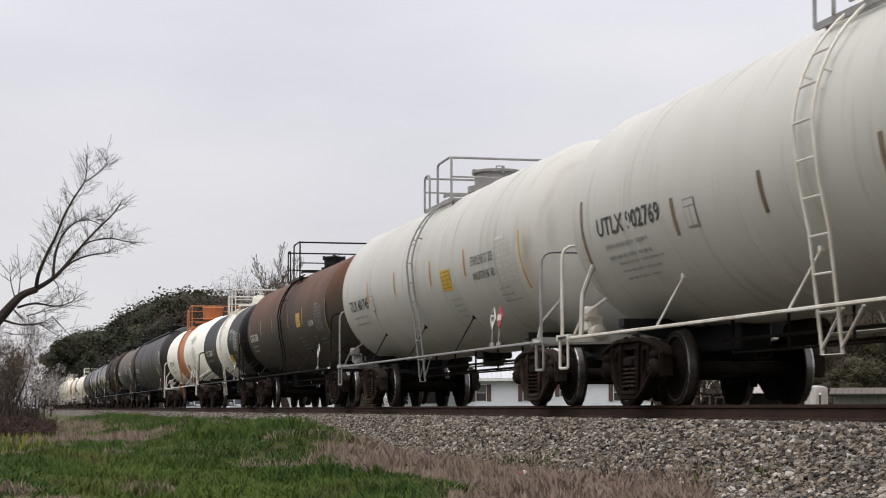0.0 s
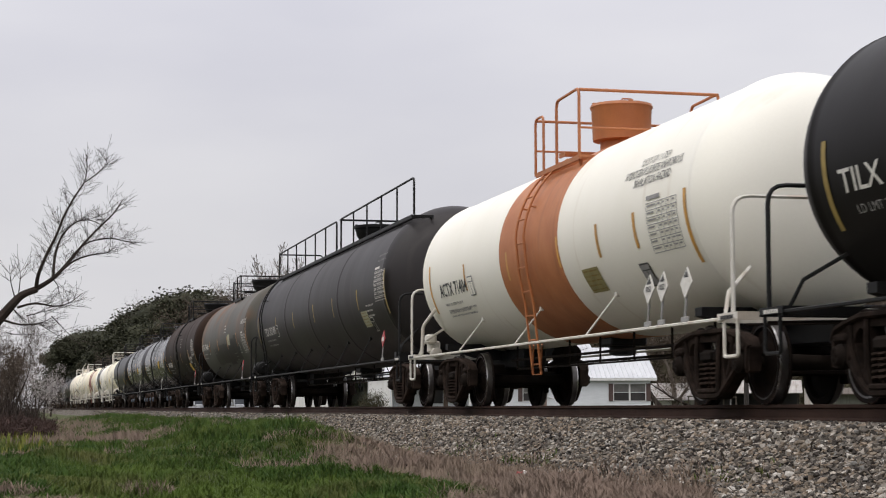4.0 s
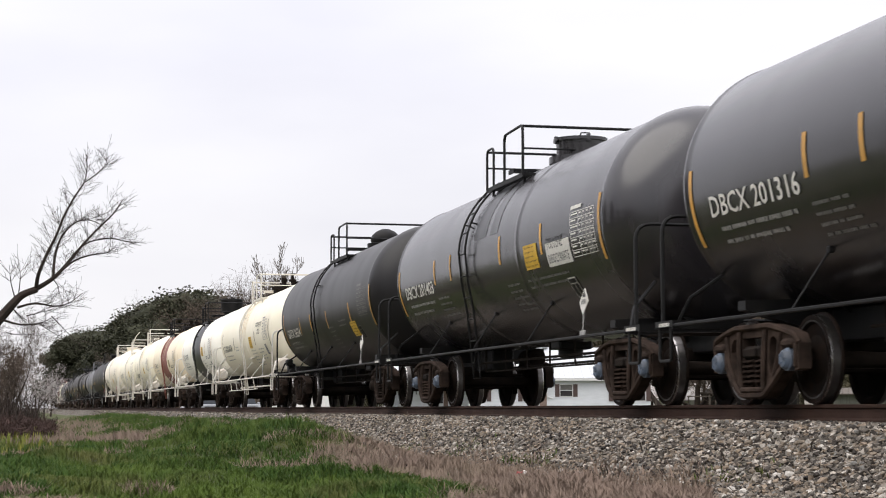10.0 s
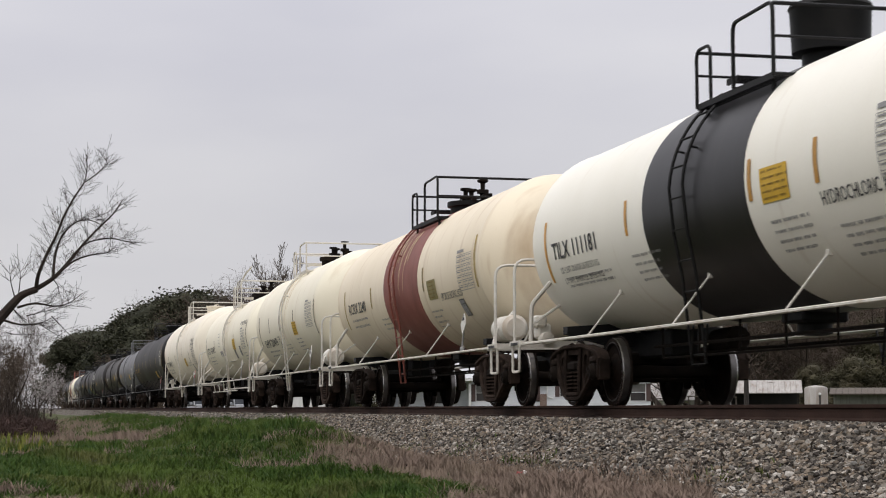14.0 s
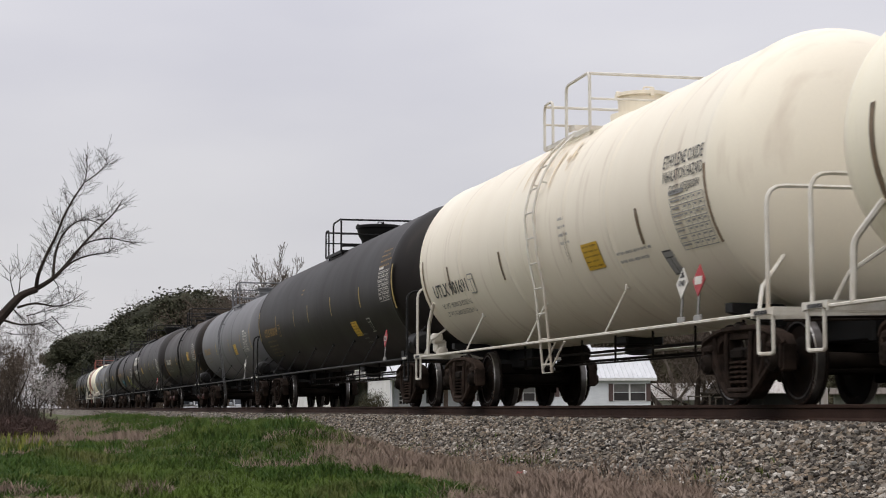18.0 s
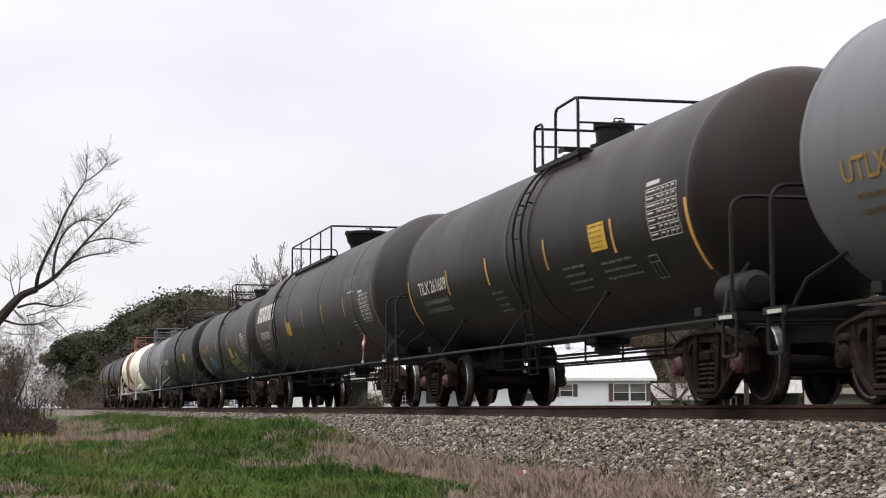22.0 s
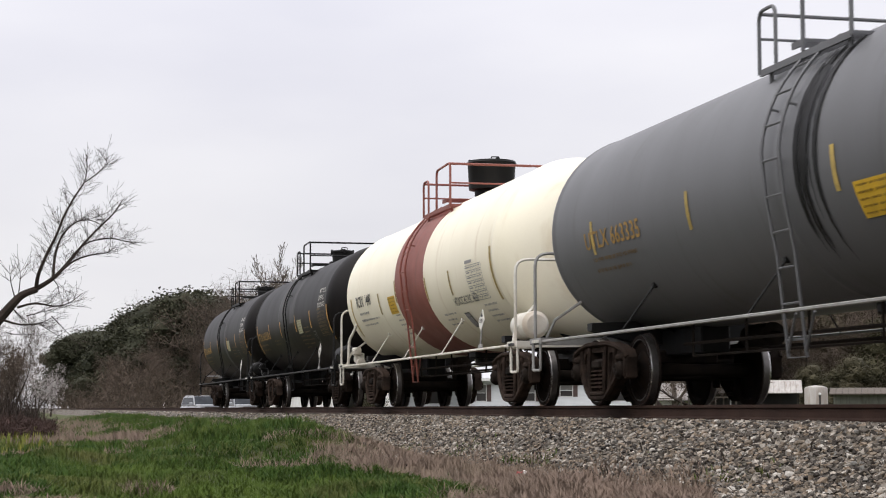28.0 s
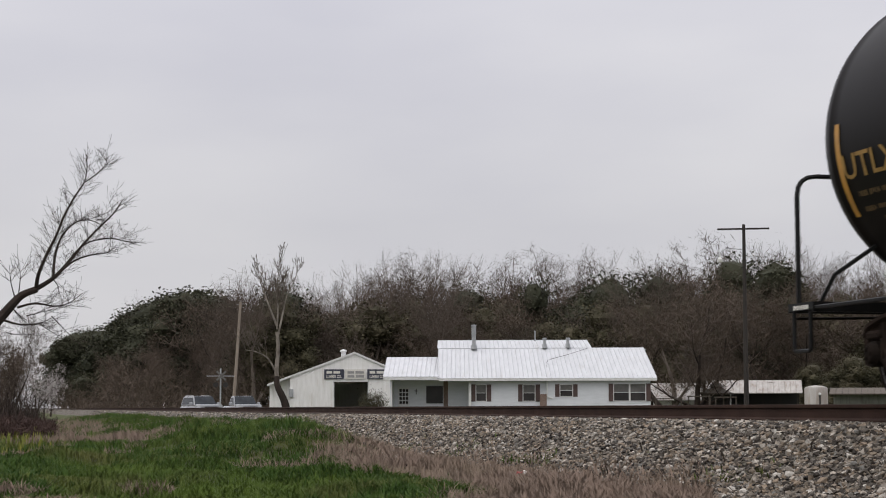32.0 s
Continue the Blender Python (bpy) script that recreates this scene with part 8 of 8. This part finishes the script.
# ---- poles and the road crossing ----
M["pole_pale"] = surface("pole_pale", (0.26, 0.215, 0.17), (0.19, 0.155, 0.125), rough=0.9, scale=4, bump=0.2, stretch=(4, 4, 0.4))
pole = new("utility_pole")
tagged(pole, "tall dark utility pole with a slim cross-arm", "utility pole")
pole.matrix_basis = facing(1320, 105, base)
k = F_PX / 105
hz = (724 - 405) / k - base
bm = bmesh.new()
tube(bm, [(0, 0, 0), (0, 0, hz)], [0.15, 0.09], 10)
part("mast", bm, M["pole_wood"], pole)
bm = bmesh.new()
box(bm, -46 / k, 44 / k, -0.16, -0.09, hz - 0.32, hz - 0.22)
part("cross_arm", bm, M["pole_wood"], pole, soft=False)
bm = bmesh.new()
lathe(bm, [(0, 0.05), (0.05, 0.15), (0.2, 0.16), (0.3, 0.06), (0.5, 0.05)], 12, "Z")
part("lamp", bm, M["trim_white"], pole, m=pose(-42 / k, -0.1, (724 - 472) / k - base))
bm = bmesh.new()
tube(bm, rounded([(0, 0, (724 - 450) / k - base), (-30 / k, -0.1, (724 - 446) / k - base), (-42 / k, -0.1, (724 - 455) / k - base)], 0.3), 0.025, 5)
part("lamp_arm", bm, M["galvanised"], pole)
pole = new("utility_pole")
tagged(pole, "pale leaning wooden utility pole", "utility pole")
pole.matrix_basis = facing(413, 160, base, 0)
k = F_PX / 160
bm = bmesh.new()
tube(bm, [(0, 0, 0), (12 / k, 0, (724 - 538) / k - base)], [0.16, 0.11], 10)
part("mast", bm, M["pole_pale"], pole)
cross = new("crossing_sign")
tagged(cross, "railway crossbuck sign on a slim post", "crossing sign")
cross.matrix_basis = facing(391, 130, base)
k = F_PX / 130
bm = bmesh.new()
tube(bm, [(0, 0, 0), (0, 0, (724 - 655) / k - base)], 0.055, 8)
part("post", bm, M["galvanised"], cross)
for a in (45, -45):
    bm = bmesh.new()
    box(bm, -0.46, 0.46, -0.09, -0.07, -0.07, 0.07)
    part("blade", bm, M["blind"], cross, "weathered crossbuck blade", pose(0.05, 0 if a > 0 else -0.025, (724 - 668) / k - base, 0, a, 0), False)
bm = bmesh.new()
box(bm, -1.0, 1.0, -0.03, 0.03, (724 - 668.5) / k - base - 0.03, (724 - 668.5) / k - base + 0.03)
part("cross_arm", bm, M["galvanised"], cross, soft=False)
for x in (-0.35, 0.35):
    bm = bmesh.new()
    lathe(bm, [(-0.16, 0.19), (0.0, 0.19), (0.05, 0.1)], 14, "Y")
    part("signal_lamp", bm, M["shade_dark"], cross, m=pose(x, -0.05, (724 - 684) / k - base))

# ---- the two parked cars ----
M["car_white"] = surface("car_white", (0.34, 0.35, 0.37), (0.30, 0.31, 0.33), rough=0.3, scale=2, bump=0.0, coat=0.5)
M["car_glass"] = surface("car_glass", (0.02, 0.023, 0.028), (0.035, 0.04, 0.045), rough=0.12, scale=2, bump=0.0, gloss=0.15)
M["tyre"] = surface("tyre", (0.02, 0.02, 0.02), (0.03, 0.03, 0.03), rough=0.9, scale=8, bump=0.1)


def parked_car(name, px, far, turn, pickup, label):
    c = new(name)
    tagged(c, label, "car", "parked cars")
    c.matrix_basis = facing(px, far, base - 0.02, turn)
    # length along x, front at -y is the nose
    bm = bmesh.new()
    box(bm, -0.95, 0.95, -2.3, 2.4, 0.36, 0.98, 0.12)
    box(bm, -0.90, 0.90, -2.25, -0.95, 0.9, 1.10, 0.08)
    part("body", bm, M["car_white"], c)
    back = 0.75 if pickup else 2.3
    bm = bmesh.new()
    lo = [(-0.92, -1.0), (0.92, -1.0), (0.92, back), (-0.92, back)]
    hi = [(-0.74, -0.25), (0.74, -0.25), (0.74, back - 0.25), (-0.74, back - 0.25)]
    a = [bm.verts.new((x, y, 1.02)) for x, y in lo]
    b = [bm.verts.new((x, y, 1.74)) for x, y in hi]
    for i in range(4):
        bm.faces.new((a[i], a[(i + 1) % 4], b[(i + 1) % 4], b[i]))
    bm.faces.new(b)
    bm.faces.new(a[::-1])
    bmesh.ops.bevel(bm, geom=bm.edges[:], offset=0.06, segments=2, affect="EDGES")
    part("cabin", bm, M["car_white"], c)
    bm = bmesh.new()
    for f0, f1, f2, f3 in (((-0.86, -0.97, 1.05), (0.86, -0.97, 1.05), (0.72, -0.31, 1.70), (-0.72, -0.31, 1.70)),):
        vs = [bm.verts.new(Vector(p) + Vector((0, -0.03, 0.02))) for p in (f0, f1, f2, f3)]
        bm.faces.new(vs)
    part("windscreen", bm, M["car_glass"], c, soft=False)
    for sd in (-1, 1):
        bm = bmesh.new()
        vs = [bm.verts.new((sd * x, y, z)) for x, y, z in ((0.91, -0.75, 1.10), (0.91, back - 0.15, 1.10), (0.785, back - 0.4, 1.62), (0.785, -0.25, 1.62))]
        bm.faces.new(vs)
        part("side_window", bm, M["car_glass"], c, soft=False)
        bm = bmesh.new()
        box(bm, sd * 1.08 - 0.12, sd * 1.08 + 0.12, -0.75, -0.62, 1.05, 1.25, 0.03)
        part("wing_mirror", bm, M["car_white"], c)
        bm = bmesh.new()
        box(bm, sd * 0.72 - 0.16, sd * 0.72 + 0.16, -2.33, -2.26, 0.78, 0.94, 0.02)
        part("headlight", bm, M["galvanised"], c)
        for y in (-1.5, 1.6):
            bm = bmesh.new()
            lathe(bm, [(-0.11, 0.2), (-0.11, 0.34), (0.11, 0.34), (0.11, 0.2)], 16, "X")
            part("wheel", bm, M["tyre"], c, m=pose(sd * 0.85, y, 0.35))
    bm = bmesh.new()
    box(bm, -0.55, 0.55, -2.34, -2.28, 0.62, 0.92, 0.02)
    part("grille", bm, M["shade_dark"], c)
    if not pickup:
        bm = bmesh.new()
        for x in (-0.62, 0.62):
            tube(bm, [(x, 0.1, 1.78), (x, 1.9, 1.78)], 0.025, 5)
        part("roof_rack", bm, M["grey_paint"], c)
    return c


parked_car("parked_suv", 358, 138, 19, False, "silver sport utility vehicle parked beyond the track")
parked_car("parked_pickup", 430, 138, 15, True, "silver pickup truck parked beyond the track")

# the pale double trunk before the shed
pale = new("tree")
tagged(pale, "pale-barked bare tree with a bent dark foot", "tree")
PT = lambda px, py: facing(490, 140).inverted() @ Vector((*spot(px, 140).xy, (724 - py) / F_PX * 140 - 0.03))
pale.matrix_basis = facing(490, 140)
limbs, tips = [], []
rnd = random.Random(77)
for pts, r0, r1 in (([(504, 712), (493, 690), (489, 660), (493, 620), (490, 590)], 0.21, 0.13), ([(490, 580), (478, 550), (466, 520), (460, 500)], 0.09, 0.03), ([(491, 600), (500, 560), (505, 530), (520, 500)], 0.085, 0.03),
                    ([(488, 660), (475, 635), (455, 625), (435, 622)], 0.07, 0.025), ([(490, 585), (492, 545), (488, 510), (494, 480)], 0.07, 0.025)):
    way = rounded([PT(*p) for p in pts], 0.5, 2)
    limbs.append((way, [r0 + (r1 - r0) * i / (len(way) - 1) for i in range(len(way))], 5))
place("trunk", limb_mesh("trunk", limbs, M["bark_pale"], lambda d: 8), pale)
foot = rounded([PT(*p) for p in ((510, 748), (507, 722), (502, 706), (493, 690), (490, 678), (491, 668))], 0.4, 2)
place("trunk_foot", limb_mesh("trunk_foot", [(foot, [0.33 - 0.13 * i / (len(foot) - 1) for i in range(len(foot))], 5)], M["bark_dark"], lambda d: 10), pale)
fine = []
for way, rad, d in limbs[1:]:
    for i in range(2, len(way)):
        twigs_of(rnd, way[i], way[i] - way[i - 1] + Vector((rnd.uniform(-0.5, 0.5), rnd.uniform(-0.5, 0.5), 0.3)), 0.9, 0.03, 3, fine, tips, 0.55, 0.12, (1, 3))
place("crown", limb_mesh("crown", [(p, [max(v, 0.018) for v in r], d) for p, r, d in fine], M["bark_grey"]), pale)
b = new("shrub")
tagged(b, "olive shrub beside the shed door", "shrub")
b.matrix_basis = facing(660, 140, base)
k = F_PX / 140
pts = [(random.uniform(-0.9, 0.9), random.uniform(-0.5, 0.5), random.uniform(0.2, 1.7)) for i in range(60)]
place("foliage", leaf_mesh("foliage", pts, 0.10, 5000, M["leaf_olive"], 6, 0.3, 0.3, 0.4), b)

# litter in the dry grass
can = new("crushed_can")
tagged(can, "crushed red and white can in the dry grass", "can")
cx, cy = spot(922, 19.4).xy
can.matrix_basis = pose(cx, cy, float(ground_height(cx, cy)) + 0.06, 0, 80, 75) @ Matrix.Scale(0.7, 4)
bm = bmesh.new()
lathe(bm, [(-0.075, 0.02), (-0.075, 0.04), (-0.06, 0.045), (-0.01, 0.03), (0.03, 0.045), (0.07, 0.04), (0.075, 0.02)], 14, "Z")
part("body", bm, M["ink_red"], can)
bm = bmesh.new()
lathe(bm, [(0.03, 0.02), (0.032, 0.047), (0.085, 0.042), (0.086, 0.02)], 14, "Z")
part("rim", bm, M["ink_white"], can)

# trees behind and beside the camera close the place
for i in range(26):
    a = radians(203 + i * 9.8)
    far = 45 + 14 * wood.random()
    p = Vector((far * math.cos(a), far * math.sin(a), 0))
    if p.y < TRACK - 12 or p.x > 60:
        tree(wood.choice(("dark", "olive", "haze")), p, wood.uniform(11, 16), 1.5, wood)


# ---- what moves ----
def motions():
    """Rolls the wheels and draws the cars along the track."""
    turn = math.degrees(SPEED / 0.457)
    last = scene.frame_end
    for at, wheels in WHEELS.items():
        lead = wheels[0]
        walk(lead, [((k - 1) / FPS, pose(*at, 0, turn * (k - 1) / FPS, 0)) for k in range(1, last + 1)])
        keys = lead.animation_data
        for w in wheels[1:]:
            w.rotation_mode = "QUATERNION"
            w.animation_data_create()
            w.animation_data.action = keys.action
            w.animation_data.action_slot = keys.action_slot
    for car, start in CARS:
        walk(car, [(t, pose(start + SPEED * t, TRACK, 0)) for t in range(0, 33, 4)])


motions()
